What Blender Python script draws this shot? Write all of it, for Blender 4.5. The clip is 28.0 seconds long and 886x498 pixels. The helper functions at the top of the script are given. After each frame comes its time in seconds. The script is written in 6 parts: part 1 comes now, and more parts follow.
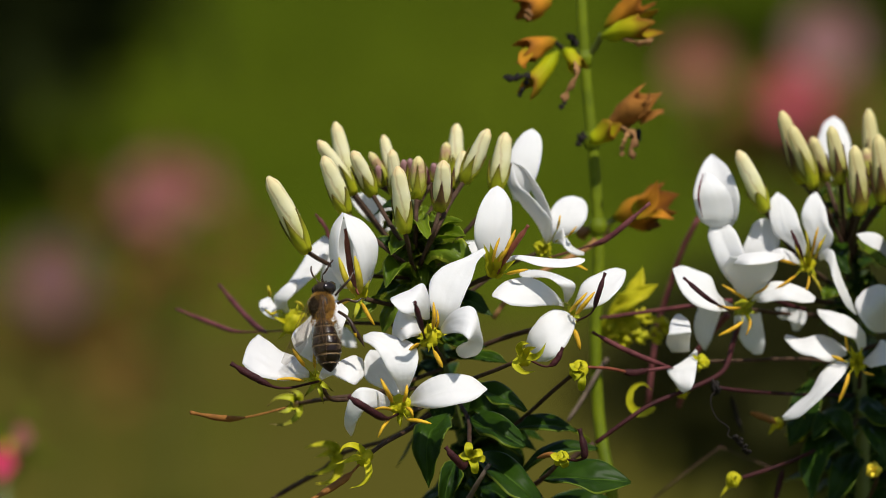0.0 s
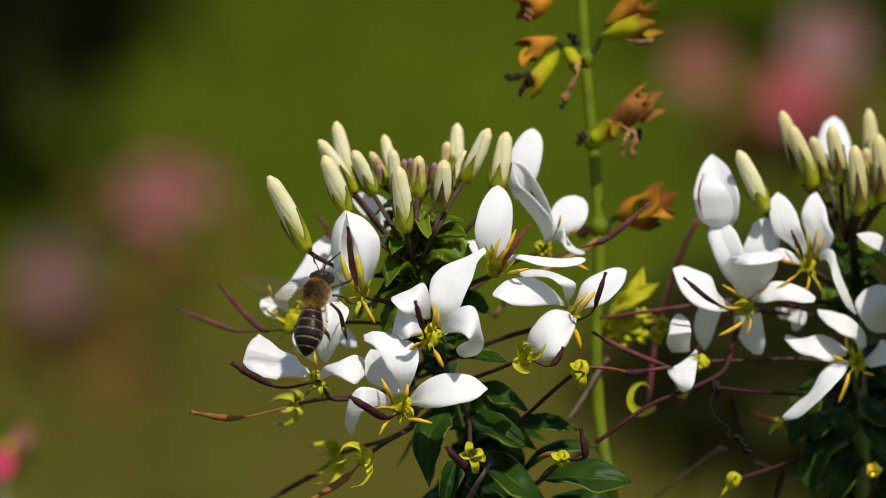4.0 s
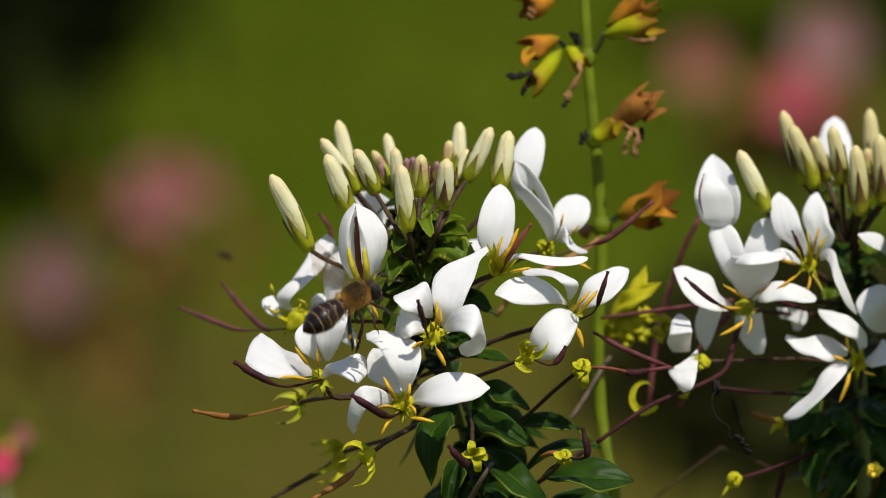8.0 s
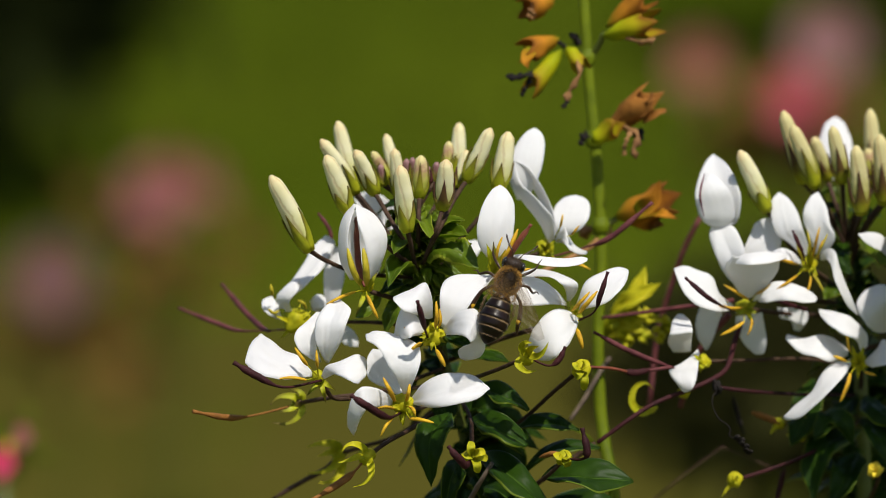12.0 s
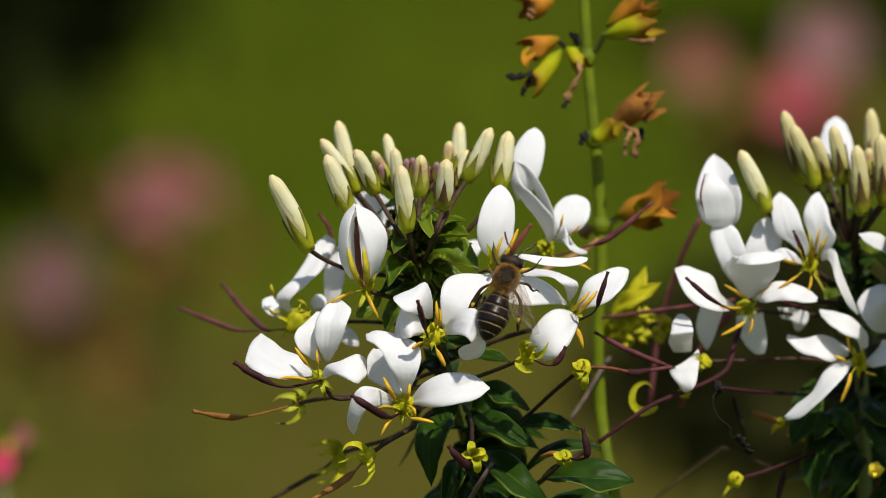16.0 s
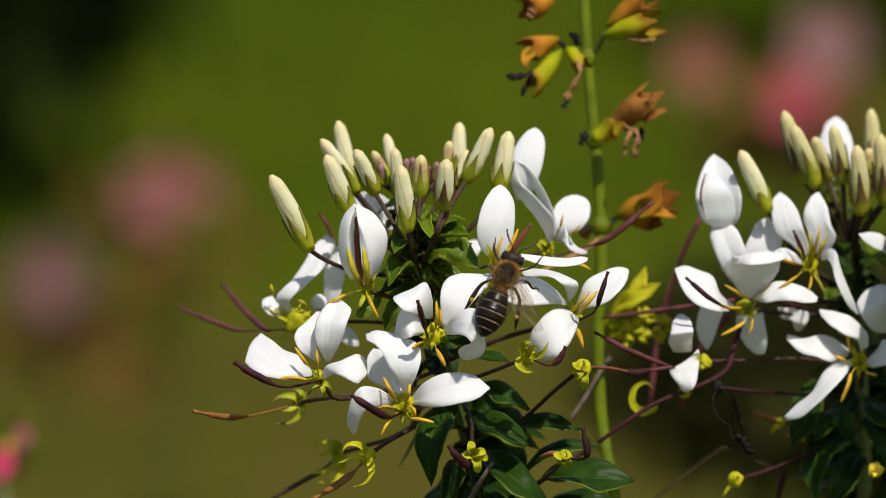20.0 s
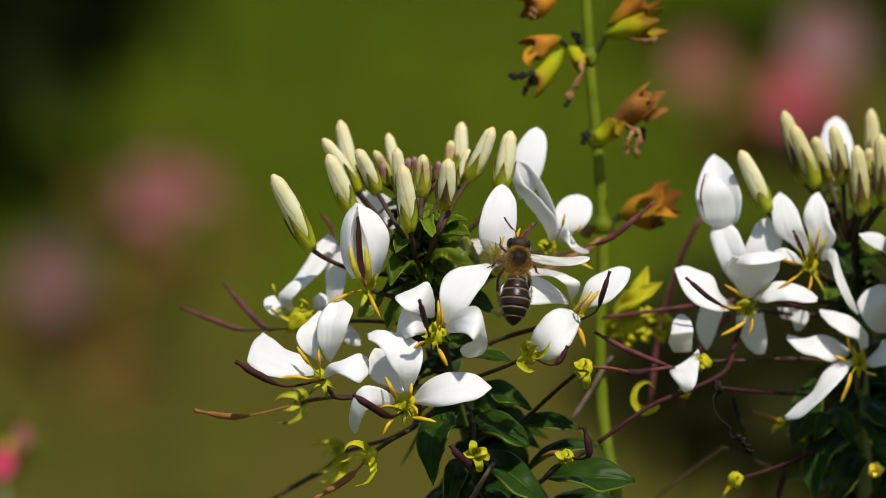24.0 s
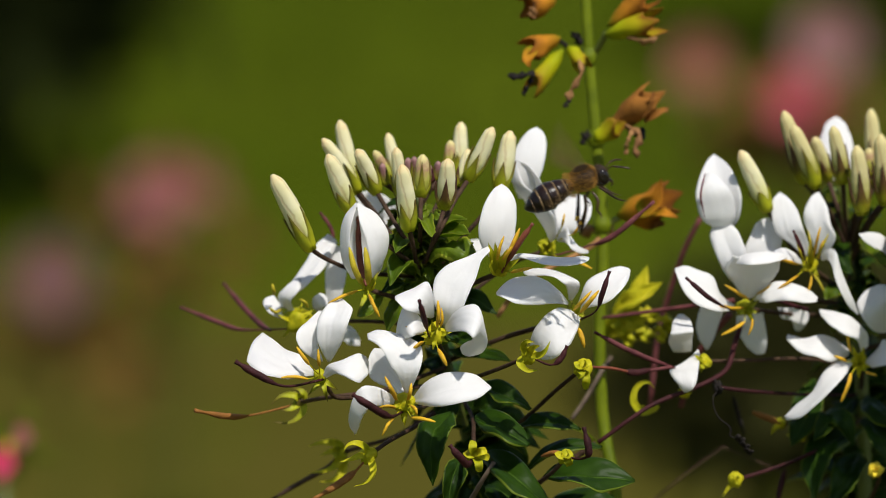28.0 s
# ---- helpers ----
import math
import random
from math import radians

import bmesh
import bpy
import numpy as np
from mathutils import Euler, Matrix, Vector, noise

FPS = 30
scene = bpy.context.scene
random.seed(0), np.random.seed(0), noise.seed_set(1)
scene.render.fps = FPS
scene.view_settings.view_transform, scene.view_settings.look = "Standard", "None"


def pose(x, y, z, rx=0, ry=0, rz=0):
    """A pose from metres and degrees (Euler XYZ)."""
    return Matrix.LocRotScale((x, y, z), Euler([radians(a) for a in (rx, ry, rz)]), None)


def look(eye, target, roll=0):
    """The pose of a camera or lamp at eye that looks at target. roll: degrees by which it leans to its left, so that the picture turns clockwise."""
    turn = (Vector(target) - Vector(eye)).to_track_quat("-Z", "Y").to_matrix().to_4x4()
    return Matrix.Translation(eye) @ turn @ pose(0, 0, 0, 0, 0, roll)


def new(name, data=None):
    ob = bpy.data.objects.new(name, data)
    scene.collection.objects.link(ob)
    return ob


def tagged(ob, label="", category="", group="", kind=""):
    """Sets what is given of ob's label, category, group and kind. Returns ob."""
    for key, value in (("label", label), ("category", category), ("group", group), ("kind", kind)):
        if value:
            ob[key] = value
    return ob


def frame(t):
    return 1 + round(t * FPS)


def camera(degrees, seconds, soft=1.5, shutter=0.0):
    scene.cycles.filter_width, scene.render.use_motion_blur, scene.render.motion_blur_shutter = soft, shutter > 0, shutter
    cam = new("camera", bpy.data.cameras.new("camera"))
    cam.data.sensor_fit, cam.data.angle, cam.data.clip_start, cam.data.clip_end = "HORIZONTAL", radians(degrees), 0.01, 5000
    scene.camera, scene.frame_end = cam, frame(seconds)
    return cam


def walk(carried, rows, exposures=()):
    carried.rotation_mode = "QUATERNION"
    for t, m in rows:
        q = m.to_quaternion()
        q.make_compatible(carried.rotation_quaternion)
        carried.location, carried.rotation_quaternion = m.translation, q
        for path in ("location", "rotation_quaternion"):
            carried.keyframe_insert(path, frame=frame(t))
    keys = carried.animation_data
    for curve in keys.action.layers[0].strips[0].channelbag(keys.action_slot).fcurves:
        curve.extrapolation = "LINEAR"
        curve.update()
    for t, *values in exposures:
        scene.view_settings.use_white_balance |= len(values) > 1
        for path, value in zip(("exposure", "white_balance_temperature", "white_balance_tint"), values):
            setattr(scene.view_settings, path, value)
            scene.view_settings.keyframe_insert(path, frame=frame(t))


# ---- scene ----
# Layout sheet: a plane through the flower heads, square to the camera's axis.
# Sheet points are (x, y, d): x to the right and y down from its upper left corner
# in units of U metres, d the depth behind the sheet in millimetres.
U = 0.0000765
MID = Vector((0.0, 0.0, 0.62))
REACH = 0.90
TILT = radians(10.0)
RIGHT = Vector((1, 0, 0))
UP = Vector((0, math.sin(TILT), math.cos(TILT)))
AHEAD = Vector((0, math.cos(TILT), -math.sin(TILT)))


def at(x, y, d=0.0):
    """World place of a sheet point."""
    k = U * (1 + d * 0.001 / REACH)
    return MID + RIGHT * ((x - 784) * k) + UP * ((441 - y) * k) + AHEAD * (d * 0.001)


def way(r, u, t):
    """World direction from parts to the right, up the sheet and towards the camera."""
    return (RIGHT * r + UP * u - AHEAD * t).normalized()


# camera: a long macro lens on a tripod
cam = camera(2 * math.degrees(math.atan(784 * U / REACH)), 28.0, soft=0.9, shutter=0.5)
EYE = MID - AHEAD * REACH
cam.data.dof.use_dof = True
cam.data.dof.focus_distance = REACH - 0.015
cam.data.dof.aperture_fstop = cam.data.lens / 13.5
cam.data.dof.aperture_blades = 0
walk(cam, [(0.0, look(EYE, MID)), (28.0, look(EYE, MID))])

# world and sun
SUN = way(0.25, 0.77, 0.60)
world = bpy.data.worlds.new("sky")
scene.world = world
world.use_nodes = True
wn = world.node_tree.nodes
sky = wn.new("ShaderNodeTexSky")
sky.sky_type = "NISHITA"
sky.sun_disc = False
sky.sun_elevation = math.asin(SUN.z)
sky.sun_rotation = math.atan2(SUN.x, SUN.y)
wn["Background"].inputs["Strength"].default_value = 0.100
world.node_tree.links.new(sky.outputs[0], wn["Background"].inputs["Color"])
sun = new("sun", bpy.data.lights.new("sun", "SUN"))
sun.data.energy = 4.35
sun.data.angle = radians(0.53)
sun.data.color = (1.0, 0.955, 0.895)
sun.matrix_world = look(MID + SUN * 4, MID)
scene.view_settings.exposure = 0.0


# ---- materials ----
def nodes_of(name):
    m = bpy.data.materials.new(name)
    m.use_nodes = True
    t = m.node_tree
    return m, t.nodes, t.links, t.nodes["Principled BSDF"]


def ramp(nd, stops):
    r = nd.new("ShaderNodeValToRGB")
    e = r.color_ramp.elements
    while len(e) < len(stops):
        e.new(0.5)
    for k, (p, c) in enumerate(stops):
        e[k].position, e[k].color = p, (*c, 1)
    return r


def noise_tex(nd, ln, scale, detail=4.0, coord="Object", squash=None):
    tc = nd.new("ShaderNodeTexCoord")
    n = nd.new("ShaderNodeTexNoise")
    n.inputs["Scale"].default_value = scale
    n.inputs["Detail"].default_value = detail
    src = tc.outputs[coord]
    if squash:
        mp = nd.new("ShaderNodeMapping")
        mp.inputs["Scale"].default_value = squash
        ln.new(src, mp.inputs["Vector"])
        src = mp.outputs["Vector"]
    ln.new(src, n.inputs["Vector"])
    return n


def bump(nd, ln, bs, src, strength, dist):
    b = nd.new("ShaderNodeBump")
    b.inputs["Strength"].default_value = strength
    b.inputs["Distance"].default_value = dist
    ln.new(src, b.inputs["Height"])
    ln.new(b.outputs[0], bs.inputs["Normal"])
    return b


def living(name, dark, light, scale=900, rough=0.5, relief=0.3, thin=0.0, glow=None, fine=4000, coat=0.0, gleam=0.4):
    """Plant tissue: two tones mixed at a coarse and a fine scale; thin tissue lets light through."""
    m, nd, ln, bs = nodes_of(name)
    n1 = noise_tex(nd, ln, scale)
    n2 = noise_tex(nd, ln, fine, 2.0)
    oi = nd.new("ShaderNodeObjectInfo")
    mix = nd.new("ShaderNodeMath")
    mix.operation = "MULTIPLY_ADD"
    mix.inputs[1].default_value = 0.25
    ln.new(oi.outputs["Random"], mix.inputs[0])
    ad = nd.new("ShaderNodeMath")
    ad.operation = "MULTIPLY_ADD"
    ad.inputs[1].default_value = 0.35
    ln.new(n2.outputs["Fac"], ad.inputs[0])
    ln.new(n1.outputs["Fac"], mix.inputs[2])
    ln.new(mix.outputs[0], ad.inputs[2])
    r = ramp(nd, [(0.42, dark), (0.95, light)])
    ln.new(ad.outputs[0], r.inputs[0])
    ln.new(r.outputs[0], bs.inputs["Base Color"])
    bs.inputs["Roughness"].default_value = rough
    bs.inputs["Coat Weight"].default_value = coat
    bs.inputs["Specular IOR Level"].default_value = gleam
    if relief:
        bump(nd, ln, bs, n2.outputs["Fac"], relief, 0.00012)
    if thin:
        tr = nd.new("ShaderNodeBsdfTranslucent")
        if glow:
            tr.inputs[0].default_value = (*glow, 1)
        else:
            ln.new(r.outputs[0], tr.inputs[0])
        sh = nd.new("ShaderNodeMixShader")
        sh.inputs[0].default_value = thin
        ln.new(bs.outputs[0], sh.inputs[1])
        ln.new(tr.outputs[0], sh.inputs[2])
        ln.new(sh.outputs[0], nd["Material Output"].inputs[0])
    return m


def veined(name, dark, light, rib, rough, thin, glow, veins=9.0, relief=0.35, rib_width=0.035, coat=0.0, gleam=0.5, grain=0.3, margin=None):
    """A petal or leaf: veins run along and fan from the middle rib (UV: across, along)."""
    m, nd, ln, bs = nodes_of(name)
    uv = nd.new("ShaderNodeTexCoord")
    sp = nd.new("ShaderNodeSeparateXYZ")
    ln.new(uv.outputs["UV"], sp.inputs[0])
    c = nd.new("ShaderNodeMath")
    c.operation = "SUBTRACT"
    c.inputs[1].default_value = 0.5
    ln.new(sp.outputs[0], c.inputs[0])
    a = nd.new("ShaderNodeMath")
    a.operation = "ABSOLUTE"
    ln.new(c.outputs[0], a.inputs[0])
    ph = nd.new("ShaderNodeMath")
    ph.operation = "MULTIPLY_ADD"
    ph.inputs[1].default_value = -1.1 if rib else -0.15
    ln.new(a.outputs[0], ph.inputs[0])
    ln.new(sp.outputs[1] if rib else a.outputs[0], ph.inputs[2])
    sc = nd.new("ShaderNodeMath")
    sc.operation = "MULTIPLY"
    sc.inputs[1].default_value = veins * (6.283 if rib else 16.0)
    ln.new(ph.outputs[0], sc.inputs[0])
    wob = noise_tex(nd, ln, 500)
    wa = nd.new("ShaderNodeMath")
    wa.operation = "MULTIPLY_ADD"
    wa.inputs[1].default_value = 4.0
    ln.new(wob.outputs["Fac"], wa.inputs[0])
    ln.new(sc.outputs[0], wa.inputs[2])
    sn = nd.new("ShaderNodeMath")
    sn.operation = "SINE"
    ln.new(wa.outputs[0], sn.inputs[0])
    n1 = noise_tex(nd, ln, 260)
    oi = nd.new("ShaderNodeObjectInfo")
    ad = nd.new("ShaderNodeMath")
    ad.operation = "MULTIPLY_ADD"
    ad.inputs[1].default_value = 0.22
    ln.new(oi.outputs["Random"], ad.inputs[0])
    ln.new(n1.outputs["Fac"], ad.inputs[2])
    r = ramp(nd, [(0.35, dark), (0.85, light)])
    ln.new(ad.outputs[0], r.inputs[0])
    col = r.outputs[0]
    if rib:
        lt = nd.new("ShaderNodeMath")
        lt.operation = "LESS_THAN"
        lt.inputs[1].default_value = rib_width
        ln.new(a.outputs[0], lt.inputs[0])
        mx = nd.new("ShaderNodeMixRGB")
        mx.inputs[2].default_value = (*rib, 1)
        ln.new(lt.outputs[0], mx.inputs[0])
        ln.new(col, mx.inputs[1])
        col = mx.outputs[0]
    if margin:
        ed = nd.new("ShaderNodeMath")
        ed.operation = "GREATER_THAN"
        ed.inputs[1].default_value = 0.46
        ln.new(a.outputs[0], ed.inputs[0])
        me = nd.new("ShaderNodeMixRGB")
        me.inputs[2].default_value = (*margin, 1)
        ln.new(ed.outputs[0], me.inputs[0])
        ln.new(col, me.inputs[1])
        col = me.outputs[0]
    ln.new(col, bs.inputs["Base Color"])
    bs.inputs["Roughness"].default_value = rough
    bs.inputs["Specular IOR Level"].default_value = gleam
    bs.inputs["Coat Weight"].default_value = coat
    crepe = noise_tex(nd, ln, 1400, 3.0)
    both = nd.new("ShaderNodeMath")
    both.operation = "MULTIPLY_ADD"
    both.inputs[1].default_value = grain / max(relief, 0.01)
    ln.new(crepe.outputs["Fac"], both.inputs[0])
    ln.new(sn.outputs[0], both.inputs[2])
    bump(nd, ln, bs, both.outputs[0], relief, 0.00010)
    tr = nd.new("ShaderNodeBsdfTranslucent")
    tr.inputs[0].default_value = (*glow, 1)
    sh = nd.new("ShaderNodeMixShader")
    sh.inputs[0].default_value = thin
    ln.new(bs.outputs[0], sh.inputs[1])
    ln.new(tr.outputs[0], sh.inputs[2])
    ln.new(sh.outputs[0], nd["Material Output"].inputs[0])
    return m


def graded(name, stops, rough=0.5, scale=1500, streak=0.06, seam=0.0, thin=0.0, relief=0.2, gleam=0.5, rim=None):
    """Colour that changes along the length of the piece (UV y), with a grain on it."""
    m, nd, ln, bs = nodes_of(name)
    uv = nd.new("ShaderNodeTexCoord")
    sp = nd.new("ShaderNodeSeparateXYZ")
    ln.new(uv.outputs["UV"], sp.inputs[0])
    n = noise_tex(nd, ln, scale)
    ad = nd.new("ShaderNodeMath")
    ad.operation = "MULTIPLY_ADD"
    ad.inputs[1].default_value = streak
    ln.new(n.outputs["Fac"], ad.inputs[0])
    ln.new(sp.outputs[1], ad.inputs[2])
    su = nd.new("ShaderNodeMath")
    su.operation = "SUBTRACT"
    su.inputs[1].default_value = streak * 0.5
    ln.new(ad.outputs[0], su.inputs[0])
    r = ramp(nd, stops)
    ln.new(su.outputs[0], r.inputs[0])
    bs.inputs["Roughness"].default_value = rough
    bs.inputs["Specular IOR Level"].default_value = gleam
    col, high = r.outputs[0], n.outputs["Fac"]
    if seam:
        # overlapping petal edges that wind slowly up the bud
        ph = nd.new("ShaderNodeMath")
        ph.operation = "MULTIPLY_ADD"
        ph.inputs[1].default_value = 0.16
        ln.new(sp.outputs[1], ph.inputs[0])
        ln.new(sp.outputs[0], ph.inputs[2])
        wv = nd.new("ShaderNodeMath")
        wv.operation = "MULTIPLY_ADD"
        wv.inputs[1].default_value = 0.10
        ln.new(n.outputs["Fac"], wv.inputs[0])
        ln.new(ph.outputs[0], wv.inputs[2])
        pp = nd.new("ShaderNodeMath")
        pp.operation = "PINGPONG"
        pp.inputs[1].default_value = 0.125
        ln.new(wv.outputs[0], pp.inputs[0])
        line = ramp(nd, [(0.0, (0.58, 0.38, 0.30)), (0.010, (0.66, 0.48, 0.40)), (0.030, (1.0, 1.0, 1.0))])
        ln.new(pp.outputs[0], line.inputs[0])
        mx = nd.new("ShaderNodeMixRGB")
        mx.blend_type = "MULTIPLY"
        mx.inputs[0].default_value = seam
        ln.new(col, mx.inputs[1])
        ln.new(line.outputs[0], mx.inputs[2])
        col, high = mx.outputs[0], line.outputs[0]
    if rim:
        # darker margins, ragged by the grain
        rc = nd.new("ShaderNodeMath")
        rc.operation = "SUBTRACT"
        rc.inputs[1].default_value = 0.5
        ln.new(sp.outputs[0], rc.inputs[0])
        ra = nd.new("ShaderNodeMath")
        ra.operation = "ABSOLUTE"
        ln.new(rc.outputs[0], ra.inputs[0])
        rn = nd.new("ShaderNodeMath")
        rn.operation = "MULTIPLY_ADD"
        rn.inputs[1].default_value = 0.25
        ln.new(n.outputs["Fac"], rn.inputs[0])
        ln.new(ra.outputs[0], rn.inputs[2])
        mask = ramp(nd, [(0.44, (0.0, 0.0, 0.0)), (0.74, (0.8, 0.8, 0.8))])
        ln.new(rn.outputs[0], mask.inputs[0])
        rm = nd.new("ShaderNodeMixRGB")
        rm.inputs[2].default_value = (*rim, 1)
        ln.new(mask.outputs[0], rm.inputs[0])
        ln.new(col, rm.inputs[1])
        col = rm.outputs[0]
    ln.new(col, bs.inputs["Base Color"])
    bump(nd, ln, bs, high, relief, 0.0001)
    if thin:
        tr = nd.new("ShaderNodeBsdfTranslucent")
        ln.new(r.outputs[0], tr.inputs[0])
        sh = nd.new("ShaderNodeMixShader")
        sh.inputs[0].default_value = thin
        ln.new(bs.outputs[0], sh.inputs[1])
        ln.new(tr.outputs[0], sh.inputs[2])
        ln.new(sh.outputs[0], nd["Material Output"].inputs[0])
    return m


PETAL = veined("white_petal", (0.84, 0.83, 0.82), (0.88, 0.875, 0.86), None, 0.7, 0.41, (0.92, 0.905, 0.87), 1.6, 0.10, gleam=0.22, grain=0.55)
CREAM = graded("cream_bud", [(0.0, (0.42, 0.46, 0.06)), (0.25, (0.68, 0.66, 0.26)), (0.6, (0.83, 0.78, 0.48)), (0.86, (0.82, 0.75, 0.42)), (1.0, (0.78, 0.60, 0.30))], 0.6, 900, 0.3, 0.42, 0.15, 0.45, 0.3)
OLD = graded("yellow_cream_bud", [(0.0, (0.22, 0.24, 0.02)), (0.3, (0.44, 0.42, 0.10)), (0.6, (0.66, 0.59, 0.28)), (1.0, (0.70, 0.60, 0.27))], 0.6, 900, 0.4, 0.5, 0.12, 0.45, 0.25)
BLUSH = graded("blushed_bud", [(0.0, (0.32, 0.36, 0.02)), (0.45, (0.44, 0.43, 0.08)), (0.70, (0.46, 0.28, 0.16)), (0.86, (0.66, 0.55, 0.24)), (1.0, (0.72, 0.63, 0.26))], 0.65, 1400, 0.5, 0.45, 0.12, 0.45, 0.25)
TINY = graded("mauve_bud_tip", [(0.0, (0.26, 0.28, 0.02)), (0.4, (0.30, 0.24, 0.08)), (0.65, (0.30, 0.15, 0.14)), (1.0, (0.36, 0.20, 0.19))], 0.65, 1400, 0.5, 0.45, 0.12, 0.45, 0.25)
SEPAL = graded("green_sepal", [(0.0, (0.56, 0.56, 0.015)), (0.5, (0.38, 0.40, 0.015)), (0.8, (0.22, 0.20, 0.015)), (1.0, (0.10, 0.06, 0.015))], 0.55, 900, 0.3, thin=0.25, gleam=0.3, rim=(0.11, 0.065, 0.015))
DUSK = graded("purple_green_sepal", [(0.0, (0.50, 0.50, 0.015)), (0.35, (0.32, 0.30, 0.015)), (0.65, (0.13, 0.075, 0.018)), (1.0, (0.085, 0.03, 0.025))], 0.55, 900, 0.4, thin=0.2, gleam=0.3, rim=(0.08, 0.03, 0.022))
LIME = living("yellow_green_calyx", (0.30, 0.33, 0.006), (0.58, 0.52, 0.012), 700, 0.6, 0.3, 0.25, gleam=0.25)
STALK = living("purple_stalk", (0.020, 0.011, 0.007), (0.080, 0.046, 0.028), 700, 0.65, 0.9, gleam=0.14)
ROSY = living("rosy_pod", (0.055, 0.013, 0.017), (0.17, 0.052, 0.052), 600, 0.6, 0.8, gleam=0.15)
POD = living("dark_purple_pod", (0.012, 0.004, 0.005), (0.055, 0.014, 0.015), 700, 0.6, 0.9, gleam=0.14)
RUSTY = living("rusty_pod", (0.11, 0.045, 0.016), (0.27, 0.115, 0.028), 600, 0.65, 0.6, gleam=0.12)
MAHOGANY = living("reddish_brown_pod", (0.07, 0.014, 0.008), (0.22, 0.06, 0.03), 600, 0.5, 0.5, gleam=0.3)
ANTHER = living("orange_anther", (0.40, 0.20, 0.005), (0.68, 0.40, 0.011), 1200, 0.7, 0.8)
BARK = living("grey_brown_stalk", (0.055, 0.038, 0.026), (0.17, 0.125, 0.09), 500, 0.7, 0.5, gleam=0.2)
LEAF = veined("green_leaf", (0.007, 0.021, 0.0013), (0.024, 0.058, 0.0026), (0.045, 0.09, 0.010), 0.46, 0.16, (0.08, 0.19, 0.005), 4.0, 0.22, rib_width=0.018, gleam=0.13, grain=0.35, margin=(0.11, 0.15, 0.012))
YOUNG = veined("young_leaf", (0.060, 0.115, 0.004), (0.19, 0.265, 0.010), (0.20, 0.25, 0.04), 0.42, 0.42, (0.24, 0.36, 0.008), 4.0, 0.15, rib_width=0.022, gleam=0.32, grain=0.45, margin=(0.34, 0.38, 0.03))
STEM = living("green_stem", (0.035, 0.048, 0.006), (0.10, 0.115, 0.014), 350, 0.5, 0.4)
SPIKE = living("yellow_green_stem", (0.038, 0.066, 0.001), (0.135, 0.172, 0.002), 260, 0.6, 0.4, gleam=0.2)
DRY = living("dry_calyx", (0.075, 0.026, 0.006), (0.42, 0.17, 0.03), 700, 0.75, 0.6, 0.3, gleam=0.2)
STRAW = living("withered_corolla", (0.12, 0.05, 0.018), (0.42, 0.22, 0.085), 300, 0.8, 0.6, 0.2, gleam=0.2)
DRYCUP = graded("dry_cup", [(0.0, (0.26, 0.28, 0.006)), (0.28, (0.42, 0.22, 0.010)), (0.62, (0.64, 0.27, 0.022)), (0.85, (0.42, 0.16, 0.016)), (1.0, (0.20, 0.07, 0.010))], 0.75, 260, 0.5, 0.0, 0.35, 0.7, 0.15)
GREENCUP = graded("green_cup", [(0.0, (0.20, 0.26, 0.004)), (0.45, (0.48, 0.50, 0.006)), (0.8, (0.46, 0.38, 0.008)), (1.0, (0.28, 0.12, 0.012))], 0.65, 260, 0.5, 0.0, 0.35, 0.7, 0.15)
OCHRE = living("olive_anther", (0.24, 0.20, 0.008), (0.48, 0.38, 0.014), 1200, 0.7, 0.8)
SOOT = living("dark_withered", (0.005, 0.004, 0.004), (0.018, 0.014, 0.012), 500, 0.8, 0.6, gleam=0.15)


# ---- mesh helpers ----
ORIGIN = {}


def link(name, verts, faces, mat, parent=None, origin=None, label="", uvs=None, smooth=True):
    """One mesh object from world places; its origin lies at its own foot."""
    v = np.array(verts, dtype=float)
    o = Vector(v[0]) if origin is None else Vector(origin)
    v = v - np.array(o)
    me = bpy.data.meshes.new(name)
    me.from_pydata(v.tolist(), [], faces)
    me.polygons.foreach_set("use_smooth", [smooth] * len(me.polygons))
    if uvs is not None:
        layer = me.uv_layers.new(name="UVMap")
        idx = np.zeros(len(me.loops), dtype=np.int32)
        me.loops.foreach_get("vertex_index", idx)
        layer.data.foreach_set("uv", np.array(uvs, dtype=float)[idx].ravel())
    me.materials.append(mat)
    me.update()
    ob = new(name, me)
    ORIGIN[ob.name] = o
    if parent is not None:
        ob.parent = parent
        ob.location = o - ORIGIN[parent.name]
    else:
        ob.location = o
    if label:
        ob["label"] = label
    return ob


def base(name, place):
    ob = new(name)
    ob.location = place
    ob.empty_display_size = 0.02
    ORIGIN[ob.name] = Vector(place)
    return ob


def curve(pts, n):
    """Smooth line through the given places, n + 1 samples."""
    p = [Vector(q) for q in pts]
    if len(p) == 2:
        return [p[0].lerp(p[1], k / n) for k in range(n + 1)]
    p = [p[0] * 2 - p[1]] + p + [p[-1] * 2 - p[-2]]
    segs = len(p) - 3
    out = []
    for k in range(n + 1):
        f = k / n * segs
        i = min(int(f), segs - 1)
        t = f - i
        a, b, c, d = p[i:i + 4]
        out.append(0.5 * (2 * b + (c - a) * t + (2 * a - 5 * b + 4 * c - d) * t * t + (3 * b - a - 3 * c + d) * t ** 3))
    return out


def lerp_list(vals, t):
    f = t * (len(vals) - 1)
    i = min(int(f), len(vals) - 2)
    return vals[i] + (vals[i + 1] - vals[i]) * (f - i)


